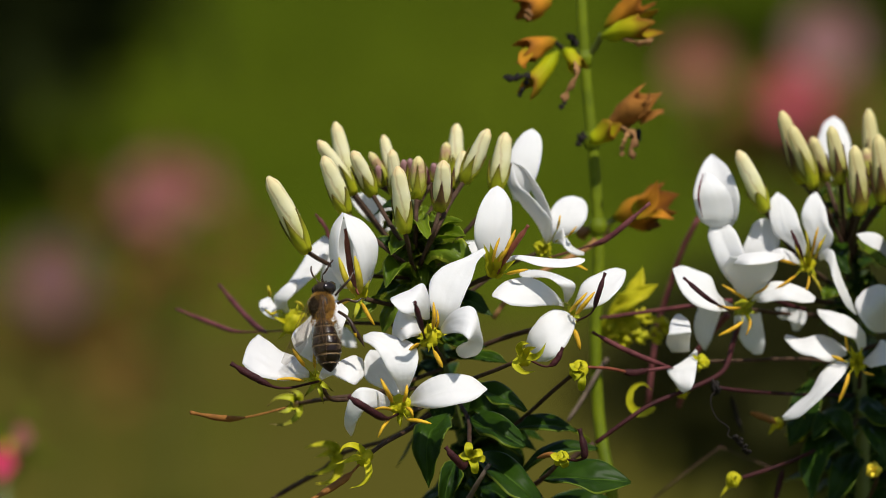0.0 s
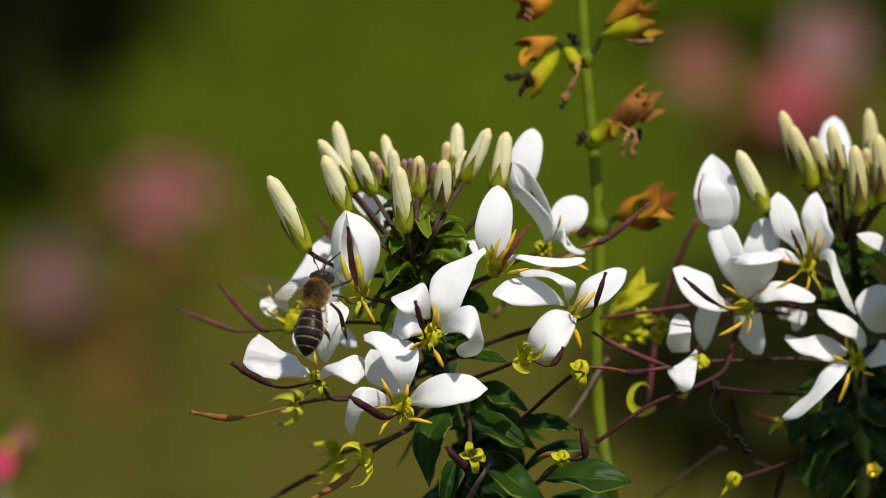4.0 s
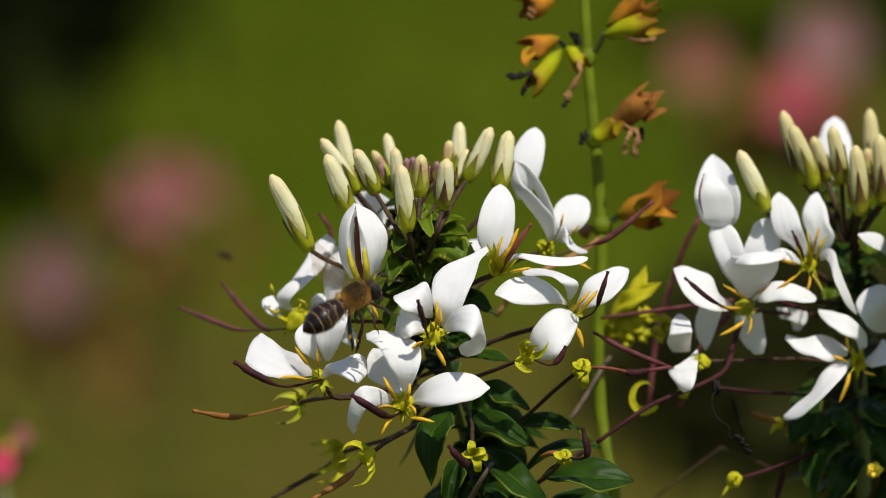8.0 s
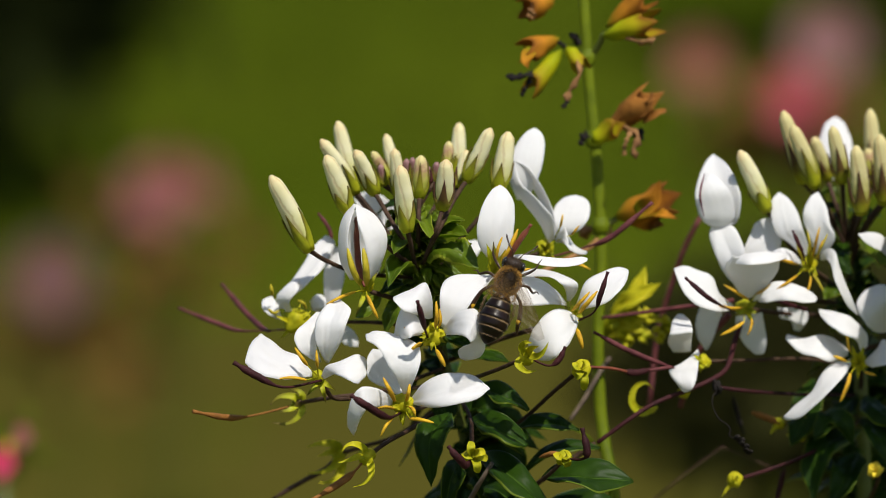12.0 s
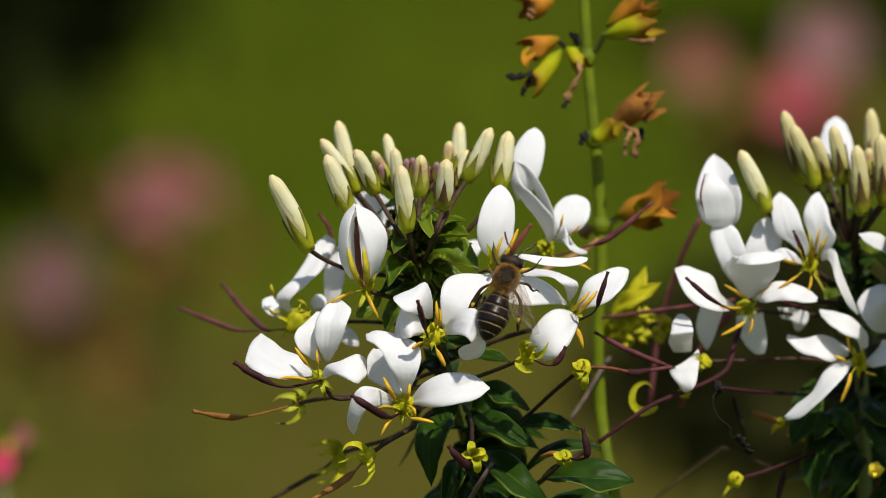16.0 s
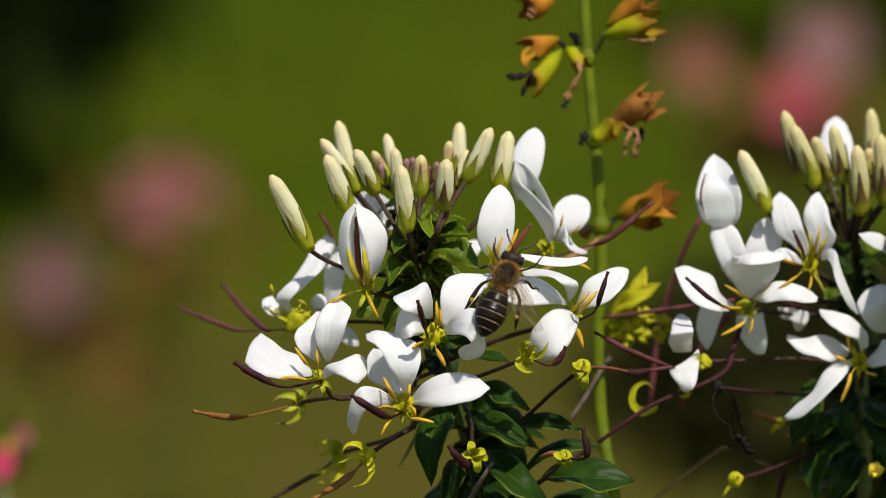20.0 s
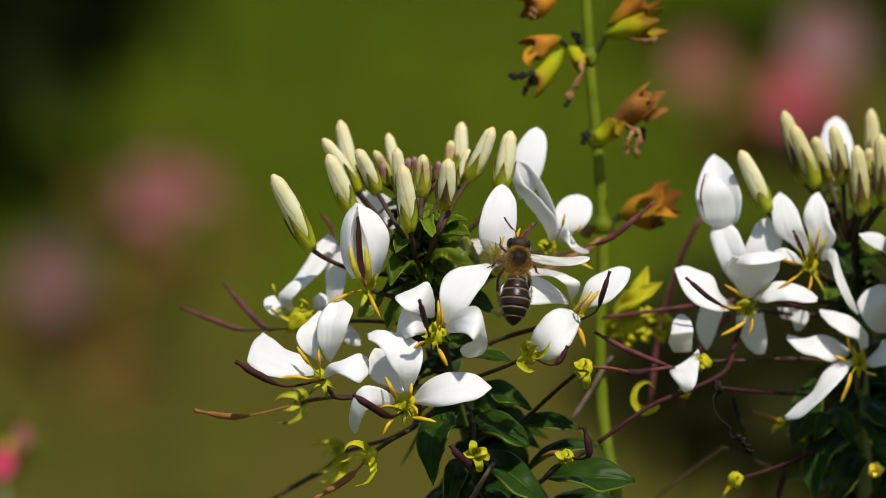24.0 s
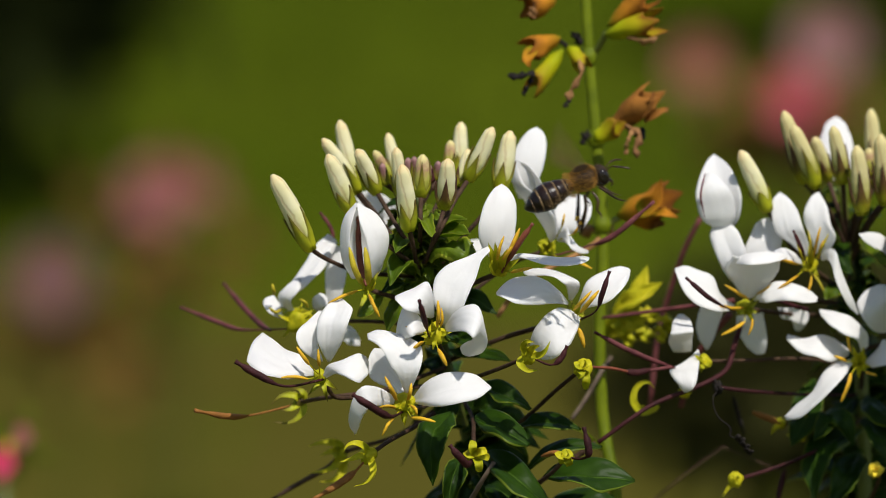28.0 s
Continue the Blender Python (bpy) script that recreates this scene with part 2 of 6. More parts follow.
def smooth_list(vals, t):
    """Smooth curve through evenly spaced values."""
    f = t * (len(vals) - 1)
    i = min(int(f), len(vals) - 2)
    u = f - i
    a, b, c, d = vals[max(i - 1, 0)], vals[i], vals[i + 1], vals[min(i + 2, len(vals) - 1)]
    return 0.5 * (2 * b + (c - a) * u + (2 * a - 5 * b + 4 * c - d) * u * u + (3 * b - a - 3 * c + d) * u ** 3)


def outline(shape, t):
    """Half width of a blade along its length, with a rounded tip for the broad shapes."""
    prof = SHAPES[shape]
    if shape in ("oval", "blunt", "round", "hood"):
        cut = 0.80
        if t > cut:
            if shape == "blunt":
                return smooth_list(prof, cut) * max(0.0009, 1 - ((t - cut) / (1 - cut)) ** 1.4) ** 0.8
            return smooth_list(prof, cut) * max(0.0009, 1 - ((t - cut) / (1 - cut)) ** 1.9) ** 0.66
    return smooth_list(prof, t)


def tube(pts, radii, n=10, sides=8, ribs=0, rib=0.0, rough=0.0):
    """A round body along a line; radii in metres, spread evenly over it."""
    c = curve(pts, n)
    verts, uvs, faces = [], [], []
    nrm = None
    for k, q in enumerate(c):
        t = (c[min(k + 1, n)] - c[max(k - 1, 0)]).normalized()
        if nrm is None:
            nrm = t.orthogonal().normalized()
        nrm = (nrm - t * nrm.dot(t)).normalized()
        bi = t.cross(nrm)
        r = max(radii[-1] * 0.5, smooth_list(radii, k / n))
        for j in range(sides):
            a = 2 * math.pi * j / sides
            rr = r * (1 + rib * math.cos(ribs * a)) * (1 + rough * (noise.noise(q * 900 + nrm * j * 0.4)))
            verts.append(q + (nrm * math.cos(a) + bi * math.sin(a)) * rr)
            uvs.append((j / sides, k / n))
    for k in range(n):
        for j in range(sides):
            e = (j + 1) % sides
            faces.append((k * sides + j, k * sides + e, (k + 1) * sides + e, (k + 1) * sides + j))
    faces.append(tuple(range(sides))[::-1])
    faces.append(tuple(n * sides + j for j in range(sides)))
    return verts, faces, uvs


SHAPES = {
    "oval": (0.42, 0.78, 0.95, 1.0, 1.0, 0.98, 0.94, 0.86, 0.70, 0.26),
    "petal": (0.16, 0.42, 0.74, 0.94, 1.0, 0.96, 0.82, 0.55, 0.10),
    "round": (0.14, 0.55, 0.88, 1.0, 1.0, 0.98, 0.90, 0.68, 0.15),
    "blunt": (0.20, 0.42, 0.64, 0.82, 0.94, 1.0, 1.0, 0.95, 0.80, 0.34),
    "leaf": (0.10, 0.50, 0.85, 1.0, 0.96, 0.84, 0.64, 0.36, 0.03),
    "lance": (0.55, 0.90, 1.0, 0.92, 0.78, 0.60, 0.42, 0.22, 0.03),
    "ovate": (0.12, 0.62, 0.94, 1.0, 0.98, 0.91, 0.76, 0.47, 0.05),
    "hood": (0.35, 0.68, 0.90, 1.0, 0.99, 0.93, 0.80, 0.58, 0.18),
}


def shell(top, norms, n, m, thick):
    """Both faces and the rim of a thin blade of n by m cells."""
    num = len(top)
    verts = top + [p - b * thick for p, b in zip(top, norms)]
    faces = []
    r = m + 1
    for k in range(n):
        for j in range(m):
            a, b, c, d = k * r + j, k * r + j + 1, (k + 1) * r + j + 1, (k + 1) * r + j
            faces.append((a, b, c, d))
            faces.append((num + d, num + c, num + b, num + a))
    rim = [j for j in range(r)] + [k * r + m for k in range(1, n + 1)] + [n * r + j for j in range(m - 1, -1, -1)] + [k * r for k in range(n - 1, 0, -1)]
    for i, a in enumerate(rim):
        b = rim[(i + 1) % len(rim)]
        faces.append((b, a, num + a, num + b))
    return verts, faces


def blade(pts, width, face, shape="petal", cup=0.4, twist=0.0, fold=0.0, wave=0.0, thick=0.00006, n=20, m=10, seed=0.0, skew=0.0):
    """A petal, sepal or leaf: a line with a width along it, cupped across, with a thickness."""
    fine = curve(pts, 240)
    steps = [1 - (1 - k / n) ** 1.5 for k in range(n + 1)]
    c = [fine[int(round(s * 240))] for s in steps]
    top, uvs, norms = [], [], []
    for k, q in enumerate(c):
        t = (c[min(k + 1, n)] - c[max(k - 1, 0)]).normalized()
        nn = Vector(face)
        nn = (nn - t * nn.dot(t))
        nn = nn.normalized() if nn.length > 1e-6 else t.orthogonal().normalized()
        nn = Matrix.Rotation(radians(twist) * steps[k], 3, t) @ nn
        bi = t.cross(nn)
        half = width * outline(shape, steps[k]) * 0.5
        rag = [1 + 0.30 * wave * noise.noise(Vector((steps[k] * 4.0, seed, 7.0 * q))) + 0.16 * wave * noise.noise(Vector((steps[k] * 13.0, seed, 3.0 + 7.0 * q))) for q in (0, 1)]
        q = q + bi * (width * skew * steps[k] ** 2)
        for j in range(m + 1):
            s = j / m * 2 - 1
            a = s * cup
            w = half * rag[s > 0]
            if abs(cup) > 0.01:
                off = bi * (math.sin(a) / cup * w) + nn * ((1 - math.cos(a)) / cup * w)
            else:
                off = bi * (s * w)
            off += nn * (abs(s) * fold * w)
            off += nn * (wave * 0.30 * w * noise.noise(Vector((s * 5.0, steps[k] * 8.0, seed * 1.3))))
            off += nn * (wave * w * noise.noise(Vector((s * 1.6 + seed, steps[k] * 3.0, seed * 0.37))) * (0.3 + abs(s)))
            top.append(q + off)
            norms.append(nn)
            uvs.append((j / m, steps[k]))
    verts, faces = shell(top, norms, n, m, thick)
    return verts, faces, uvs + uvs


def sheet(points):
    return [at(*p) for p in points]


COUNT = [0]


def petal(parent, points, width, face=(0, 0.3, 1), shape="petal", cup=0.45, twist=0.0, wave=0.18, mat=None, name="petal", fold=0.0, label=""):
    """A petal along sheet points from claw to tip; width in sheet units."""
    COUNT[0] += 1
    pts = sheet(points)
    if mat is None:
        cup, wave, fold = cup * 0.55, wave + 0.10, fold or 0.14 * math.sin(COUNT[0] * 2.1)
    skew = (0.16 if shape == "blunt" else 0.09) * math.sin(COUNT[0] * 1.3) if mat is None else 0.0
    v, f, u = blade(pts, width * U, way(*face), shape, cup, twist, fold, wave, seed=COUNT[0] * 1.7, skew=skew)
    return link(name, v, f, mat or PETAL, parent, pts[0], label, u)


def lobe(parent, one, other, bulge=0.10, wave=0.05, crease=0.0, tip=0.10, mat=None, name="petal", label=""):
    """A petal between its two margins, each a line of sheet points from claw to tip; bulge lifts its middle towards the camera."""
    COUNT[0] += 1
    seed = COUNT[0] * 1.7
    n, m = 24, 18
    a, b = curve(sheet(one), n), curve(sheet(other), n)
    mid_line = [p.lerp(q, 0.5) for p, q in zip(a, b)]
    norms, along = [], []
    for k in range(n + 1):
        t = (mid_line[min(k + 1, n)] - mid_line[max(k - 1, 0)])
        along.append(t.normalized() if t.length > 1e-9 else way(0, 1, 0))
        norms.append((b[k] - a[k]).cross(along[-1]))
    if sum((v.dot(AHEAD) for v in norms)) > 0:
        norms = [-v for v in norms]
    norms = [v.normalized() if v.length > 1e-9 else way(0, 0.3, 1) for v in norms]
    span = max((q - p).length for p, q in zip(a, b))
    top, uvs, backs = [], [], []
    for k in range(n + 1):
        t = k / n
        w = (b[k] - a[k]).length
        for j in range(m + 1):
            s = j / m
            u = s * 2 - 1
            arch = 1 - u * u
            lift = 0.42 * bulge * w * (arch - 0.35) - crease * w * (1 - abs(u)) ** 2
            lift += wave * span * (0.25 + 0.75 * abs(u)) * min(1.0, w / span + 0.2) * noise.noise(Vector((u * 1.5 + seed, t * 3.2, seed * 0.37)))
            lift += 0.22 * wave * span * min(1.0, t * 3) * noise.noise(Vector((u * 4.5, t * 5.0 + seed, 2.0)))
            lift -= 0.030 * span * max(0.0, (abs(u) - 0.80) / 0.20) ** 2 * min(1.0, w / span + 0.1)
            fray = 0.022 * span * max(0.0, abs(u) - 0.4) * noise.noise(Vector((t * 9.0, seed, 5.0 * u))) * min(1.0, w / span)
            side = (b[k] - a[k]).normalized() if w > 1e-9 else Vector((0, 0, 0))
            reach = tip * w * arch * max(0.0, (t - 0.82) / 0.18) ** 2
            top.append(a[k].lerp(b[k], s) + norms[k] * lift + side * fray + along[k] * reach)
            backs.append(norms[k])
            uvs.append((s, t))
    verts, faces = shell(top, backs, n, m, 0.00007)
    return link(name, verts, faces, mat or PETAL, parent, mid_line[0], label, uvs + uvs)


def leaf(parent, points, width, face=(0, 0.5, 1), mat=None, fold=0.36, wave=0.65, shape="leaf", cup=-0.40):
    if mat is YOUNG:
        shape, wave = "ovate", wave + 0.25
    return petal(parent, points, width, face, shape, cup, 0.0, wave, mat or LEAF, "leaf", fold)


def rod(parent, points, w0, w1, mat, name="pedicel", n=14, label="", rough=0.12):
    """A stalk that tapers from w0 to w1 sheet units."""
    pts = sheet(points)
    v, f, u = tube(pts, [w0 * 0.86 * U / 2, w1 * 0.86 * U / 2], n, 8, rough=rough)
    return link(name, v, f, mat, parent, pts[0], label, u)


def pod(parent, points, width, mat=None, stalk=0.45, label=""):
    """A seed pod on its thin stalk: the swollen part fills the far end."""
    pts = sheet(points)
    k = 12
    rad = []
    for i in range(k + 1):
        t = i / k
        if t < stalk:
            rad.append(0.32)
        else:
            s = (t - stalk) / (1 - stalk)
            rad.append(0.40 + 0.60 * min(1.0, s * 4.0) ** 0.7 * (1 - 0.30 * s ** 3))
    rad[-2], rad[-1] = 0.50, 0.66
    v, f, u = tube(pts, [r * width * 0.76 * U / 2 for r in rad], 26, 9, rough=0.14)
    return link("seed_pod", v, f, mat or POD, parent, pts[0], label, u)


def anther(parent, points, width=9, thread=None, mat=None):
    """A pollen sac; thread gives the foot of its filament."""
    pts = sheet(points)
    if thread:
        rod(parent, [thread, points[0]], 3, 2.5, LIME, "filament", 4)
    v, f, u = tube(pts, [r * width * 0.76 * U / 2 for r in (0.5, 0.92, 0.98, 0.94, 0.86, 0.72, 0.26)], 12, 8, 2, 0.16, 0.10)
    return link("anther", v, f, mat or ANTHER, parent, pts[0], "", u)


def bud(parent, foot, tip, width, foot_stalk=None, mat=None, sepal_mat=None, spin=0.0, calyx=0.5):
    """A closed bud with four clasping sepals and, where given, its stalk to the raceme."""
    a, b = at(*foot), at(*tip)
    axis = b - a
    ln = axis.length
    prof = (0.42, 0.66, 0.84, 0.94, 0.99, 1.0, 0.985, 0.96, 0.92, 0.87, 0.79, 0.66, 0.22)
    bow = axis.orthogonal().normalized() * ln * 0.015
    v, f, u = tube([a, a + axis * 0.5 + bow, b], [r * width * U / 2 for r in prof], 24, 16, 4, 0.035, 0.05)
    ob = link("bud", v, f, mat or CREAM, parent, a, "", u)
    z = axis.normalized()
    e1 = way(0, 0, 1)
    e1 = (e1 - z * e1.dot(z)).normalized()
    e2 = z.cross(e1)
    for k in range(4):
        th = radians(45 + 90 * k + spin)
        out = e1 * math.cos(th) + e2 * math.sin(th)
        pts = []
        for s in (-0.02, 0.12, 0.28, calyx * (0.95 + 0.12 * math.sin(k * 2.3 + spin))):
            r = lerp_list(prof, max(0.0, s)) * width * U / 2
            pts.append(a + axis * s + out * (r + 0.00010))
        vv, ff, uu = blade(pts, width * U * (0.80 if calyx < 0.6 else 0.95), -out, "lance", 0.95, thick=0.00016, n=8, m=6)
        link("sepal", vv, ff, sepal_mat or SEPAL, ob, pts[0], "", uu)
    if foot_stalk:
        rod(ob, [foot] + list(foot_stalk), 10, 9, STALK)
    return ob


def heart(parent, place, size, mat=None, name="flower", label="", aim=(0, 0.3, 1)):
    """The lumpy receptacle at the middle of a flower."""
    o = at(*place)
    z = way(*aim)
    v, f, u = tube([o - z * size * U * 0.45, o, o + z * size * U * 0.45], [0.25 * size * U, 0.46 * size * U, 0.52 * size * U, 0.42 * size * U, 0.12 * size * U], 14, 18, 5, 0.07, 0.30)
    return link(name, v, f, mat or LIME, parent, o, label, u)


def sepals(fl, place, tips, width=12, mat=None):
    for x, y, d in tips:
        mx = ((place[0] + x) / 2, (place[1] + y) / 2, (place[2] + d) / 2 - 1.2)
        petal(fl, [place, mx, (x, y, d)], width * 0.75, (0, 0.2, 1), "lance", 0.6, 0, 0.1, mat or SEPAL, "sepal")


# ---- ground and distance ----
def ground_material():
    m, nd, ln, bs = nodes_of("lawn_and_soil")
    n1 = noise_tex(nd, ln, 1.1, 3.0)
    n2 = noise_tex(nd, ln, 60.0, 5.0)
    r1 = ramp(nd, [(0.36, (0.057, 0.083, 0.0042)), (0.60, (0.083, 0.110, 0.0058))])
    r2 = ramp(nd, [(0.30, (0.55, 0.55, 0.5)), (0.75, (1.25, 1.25, 1.2))])
    ln.new(n1.outputs["Fac"], r1.inputs[0])
    ln.new(n2.outputs["Fac"], r2.inputs[0])
    mu = nd.new("ShaderNodeMixRGB")
    mu.blend_type = "MULTIPLY"
    mu.inputs[0].default_value = 1.0
    ln.new(r1.outputs[0], mu.inputs[1])
    ln.new(r2.outputs[0], mu.inputs[2])
    ln.new(mu.outputs[0], bs.inputs["Base Color"])
    bs.inputs["Roughness"].default_value = 0.9
    bs.inputs["Specular IOR Level"].default_value = 0.0
    bump(nd, ln, bs, n2.outputs["Fac"], 0.6, 0.01)
    return m


LAWN = ground_material()
SOIL = living("bed_soil", (0.035, 0.022, 0.010), (0.115, 0.075, 0.035), 25, 0.95, 0.8, fine=300)
WEEDY = living("weedy_soil", (0.041, 0.043, 0.0038), (0.074, 0.065, 0.011), 5, 0.95, 0.5, fine=120, gleam=0.0)
BLADE = living("grass_blade", (0.060, 0.092, 0.0042), (0.108, 0.135, 0.0078), 8, 0.8, 0.0, 0.2, fine=60, gleam=0.05)
RUSSET = living("russet_leaf", (0.13, 0.070, 0.018), (0.24, 0.13, 0.035), 60, 0.9, 0.0, 0.3, fine=300, gleam=0.05)
OLIVE = living("olive_leaf", (0.055, 0.068, 0.006), (0.11, 0.125, 0.012), 60, 0.9, 0.0, 0.3, fine=300, gleam=0.05)
# shade put into the colour: near black leaves for the dark far left
GLOOM = living("shade_black_leaf", (0.007, 0.010, 0.003), (0.019, 0.025, 0.006), 60, 0.9, 0.0, 0.0, fine=300, gleam=0.02)
# leaf colour darkened to carry the shade at the lower right
SHADE = living("shade_toned_bush_leaf", (0.018, 0.020, 0.005), (0.052, 0.051, 0.013), 60, 0.9, 0.0, 0.2, fine=300, gleam=0.05)
PINK = living("pink_petal", (0.27, 0.075, 0.066), (0.39, 0.135, 0.12), 40, 0.6, 0.2, 0.25, fine=400)
ROSE = living("rose_petal", (0.52, 0.048, 0.085), (0.72, 0.10, 0.16), 40, 0.6, 0.2, 0.25, fine=400)
MAUVE = living("mauve_petal", (0.11, 0.058, 0.048), (0.19, 0.10, 0.088), 40, 0.6, 0.2, 0.25, fine=400)
BLOOM = living("pale_mauve_petal", (0.27, 0.115, 0.115), (0.41, 0.195, 0.19), 40, 0.6, 0.2, 0.25, fine=400)
VIVID = living("vivid_pink_petal", (0.62, 0.03, 0.09), (0.85, 0.08, 0.20), 90, 0.6, 0.2, 0.25, fine=900)
SALMON = living("salmon_petal", (0.30, 0.085, 0.060), (0.43, 0.15, 0.10), 40, 0.6, 0.2, 0.25, fine=400)
GOLD = living("golden_disc", (0.55, 0.40, 0.01), (0.80, 0.60, 0.03), 200, 0.8, 0.6)


def rolling_ground():
    """One sheet to the horizon, uneven near the bed."""
    steps = [-400, -120, -40, -14, -6, -3] + [-2 + 0.25 * i for i in range(17)] + [3, 6, 14, 40, 120, 400]
    deep = [-400, -120, -40, -12, -5, -2] + [-1 + 0.3 * i for i in range(30)] + [9, 12, 18, 30, 60, 150, 400]
    verts, faces = [], []
    for y in deep:
        for x in steps:
            near = max(abs(x), abs(y)) < 12
            verts.append(Vector((x, y, 0.02 * noise.noise(Vector((x, y, 0)) * 0.8) - 0.012 if near else 0.0)))
    k = len(steps)
    for j in range(len(deep) - 1):
        for i in range(k - 1):
            faces.append((j * k + i, j * k + i + 1, (j + 1) * k + i + 1, (j + 1) * k + i))
    ob = link("ground", verts, faces, LAWN, None, (0, 0, 0))
    tagged(ob, "olive green sunlit lawn behind the flower bed", "lawn", kind="structure")


rolling_ground()


def bed(x0, x1, y0, y1, label, rise=0.03, mat=None):
    """A low mound of soil with a ragged rim."""
    n = 28
    verts, faces = [], []
    for j in range(n + 1):
        for i in range(n + 1):
            u, v = i / n * 2 - 1, j / n * 2 - 1
            edge = max(0.0, 1 - (max(abs(u), abs(v)) * (1 + 0.10 * noise.noise(Vector((u * 3, v * 3, y0))))) ** 4)
            x, y = x0 + (u + 1) / 2 * (x1 - x0), y0 + (v + 1) / 2 * (y1 - y0)
            verts.append(Vector((x, y, rise * edge * (1 + 0.5 * noise.noise(Vector((x, y, 1)) * 9)) + 0.006 * noise.noise(Vector((x, y, 3)) * 40) - 0.018 + 0.018 * edge)))
    for j in range(n):
        for i in range(n):
            a = j * (n + 1) + i
            faces.append((a, a + 1, a + n + 2, a + n + 1))
    ob = link("soil_bed", verts, faces, mat or SOIL, None, ((x0 + x1) / 2, (y0 + y1) / 2, 0))
    return tagged(ob, label, "soil", kind="structure")


bed(-1.6, 1.6, -0.45, 0.75, "brown crumbly soil of the flower bed")
bed(-2.0, 2.0, 1.5, 3.35, "olive brown weedy soil of the far flower bed", 0.03, WEEDY)


def grass_field():
    rng = random.Random(4)
    verts, faces = [], []
    for _ in range(14000):
        y = rng.uniform(2.9, 7.5)
        x = rng.uniform(-0.9, 0.9) * (0.6 + y * 0.12)
        h = rng.uniform(0.02, 0.05)
        a = rng.uniform(0, 6.283)
        lx, ly = math.cos(a), math.sin(a)
        w = 0.0022
        b = Vector((x, y, -0.02))
        k = len(verts)
        lean = Vector((rng.uniform(-0.02, 0.02), rng.uniform(-0.02, 0.02), h))
        verts += [b + Vector((lx, ly, 0)) * w, b - Vector((lx, ly, 0)) * w, b + lean * 0.6 - Vector((lx, ly, 0)) * w * 0.7, b + lean * 0.6 + Vector((lx, ly, 0)) * w * 0.7, b + lean * 1.1 + Vector((0, 0, 0.012))]
        faces += [(k, k + 1, k + 2, k + 3), (k + 3, k + 2, k + 4)]
    ob = link("grass", verts, faces, BLADE, None, (0, 3, 0), smooth=False)
    tagged(ob, "short sunlit olive green grass blades", "grass", kind="stuff")


grass_field()


def leafy(parent, name, centre, size, count, mat, seed, leaf_len=0.03, label=""):
    """A loose clump of many small leaves with an uneven outline, as one part."""
    rng = random.Random(seed)
    verts, faces = [], []
    c = Vector(centre)
    for _ in range(count):
        d = Vector((rng.gauss(0, 1), rng.gauss(0, 1), rng.gauss(0, 1))).normalized()
        r = rng.random() ** 0.45 * (0.75 + 0.35 * noise.noise(d * 2.3 + Vector((seed, 0, 0))))
        p = c + Vector((d.x * size[0], d.y * size[1], d.z * size[2])) * r
        if p.z < 0.01:
            continue
        t = Vector((rng.gauss(0, 1), rng.gauss(0, 1), rng.gauss(0, 0.6))).normalized()
        s = t.cross(Vector((rng.gauss(0, 0.5), rng.gauss(0, 0.5), 1))).normalized()
        ln = leaf_len * rng.uniform(0.6, 1.3)
        up = s.cross(t) * ln * 0.15
        k = len(verts)
        verts += [p, p + t * ln * 0.5 + s * ln * 0.24 + up, p + t * ln, p + t * ln * 0.5 - s * ln * 0.24 + up, p + t * ln * 0.5]
        faces += [(k, k + 1, k + 4), (k + 1, k + 2, k + 4), (k + 2, k + 3, k + 4), (k + 3, k, k + 4)]
    return link(name, verts, faces, mat, parent, c, label, smooth=False)


def far_flower(place, size, mat, seed, mat2=None, foliage=RUSSET, label="", leaves=160, eye=False):
    """A blossom on a stalk in the far bed: double ring of petals over a leafy tuft."""
    c = at(*place)
    rng = random.Random(seed)
    root = base("bedding_flower", (c.x + rng.uniform(-0.01, 0.01), c.y + 0.02, 0.0))
    v, f, u = tube([Vector((root.location.x, root.location.y, -0.01)), Vector((c.x + 0.006, c.y + 0.01, c.z * 0.5)), c - Vector((0, 0, 0.004))], [0.0022, 0.0017, 0.0013], 8, 6)
    link("stem", v, f, STEM, root, None, "", u)
    hub = link("flower_head", *tube([c - Vector((0, 0, 0.004)), c + Vector((0, -0.002, 0.004))], [size * 0.06, size * 0.13, size * 0.12, size * 0.03], 5, 8)[:2], GOLD if eye else mat, root, c)
    for ring, num in ((1.0, 9), (0.72, 7), (0.45, 5)):
        for k in range(num):
            a = 6.283 * k / num + ring * 3 + rng.uniform(-0.2, 0.2)
            out = Vector((math.cos(a), -0.5 + 0.3 * math.sin(a), math.sin(a) + 0.35)).normalized()
            tip = c + out * size * 0.5 * ring
            mid = c + out * size * 0.25 * ring + Vector((0, -0.3, 0.5)) * size * 0.12
            vv, ff, uu = blade([c, mid, tip], size * 0.34 * (0.6 + 0.4 * ring), Vector((0, -1, 0.6)), "round", 0.5, 0, 0, 0.3, 0.0004, 6, 4, seed + k)
            link("petal", vv, ff, (mat2 or mat) if ring < 0.9 else mat, hub, c, "", uu)
    leafy(root, "foliage", (c.x, c.y + 0.03, max(0.03, c.z - size * 0.7)), (size * 1.6, size * 1.0, size * 1.1), leaves, foliage, seed, 0.03 if size > 0.02 else 0.008)
    leafy(root, "foliage", (c.x, c.y + 0.03, max(0.03, c.z * 0.4)), (size * 1.2, size * 1.0, max(0.03, c.z * 0.35)), leaves // 3, OLIVE, seed + 1, 0.03 if size > 0.02 else 0.008)
    return tagged(root, label, "flower", "flowers in the far bed")


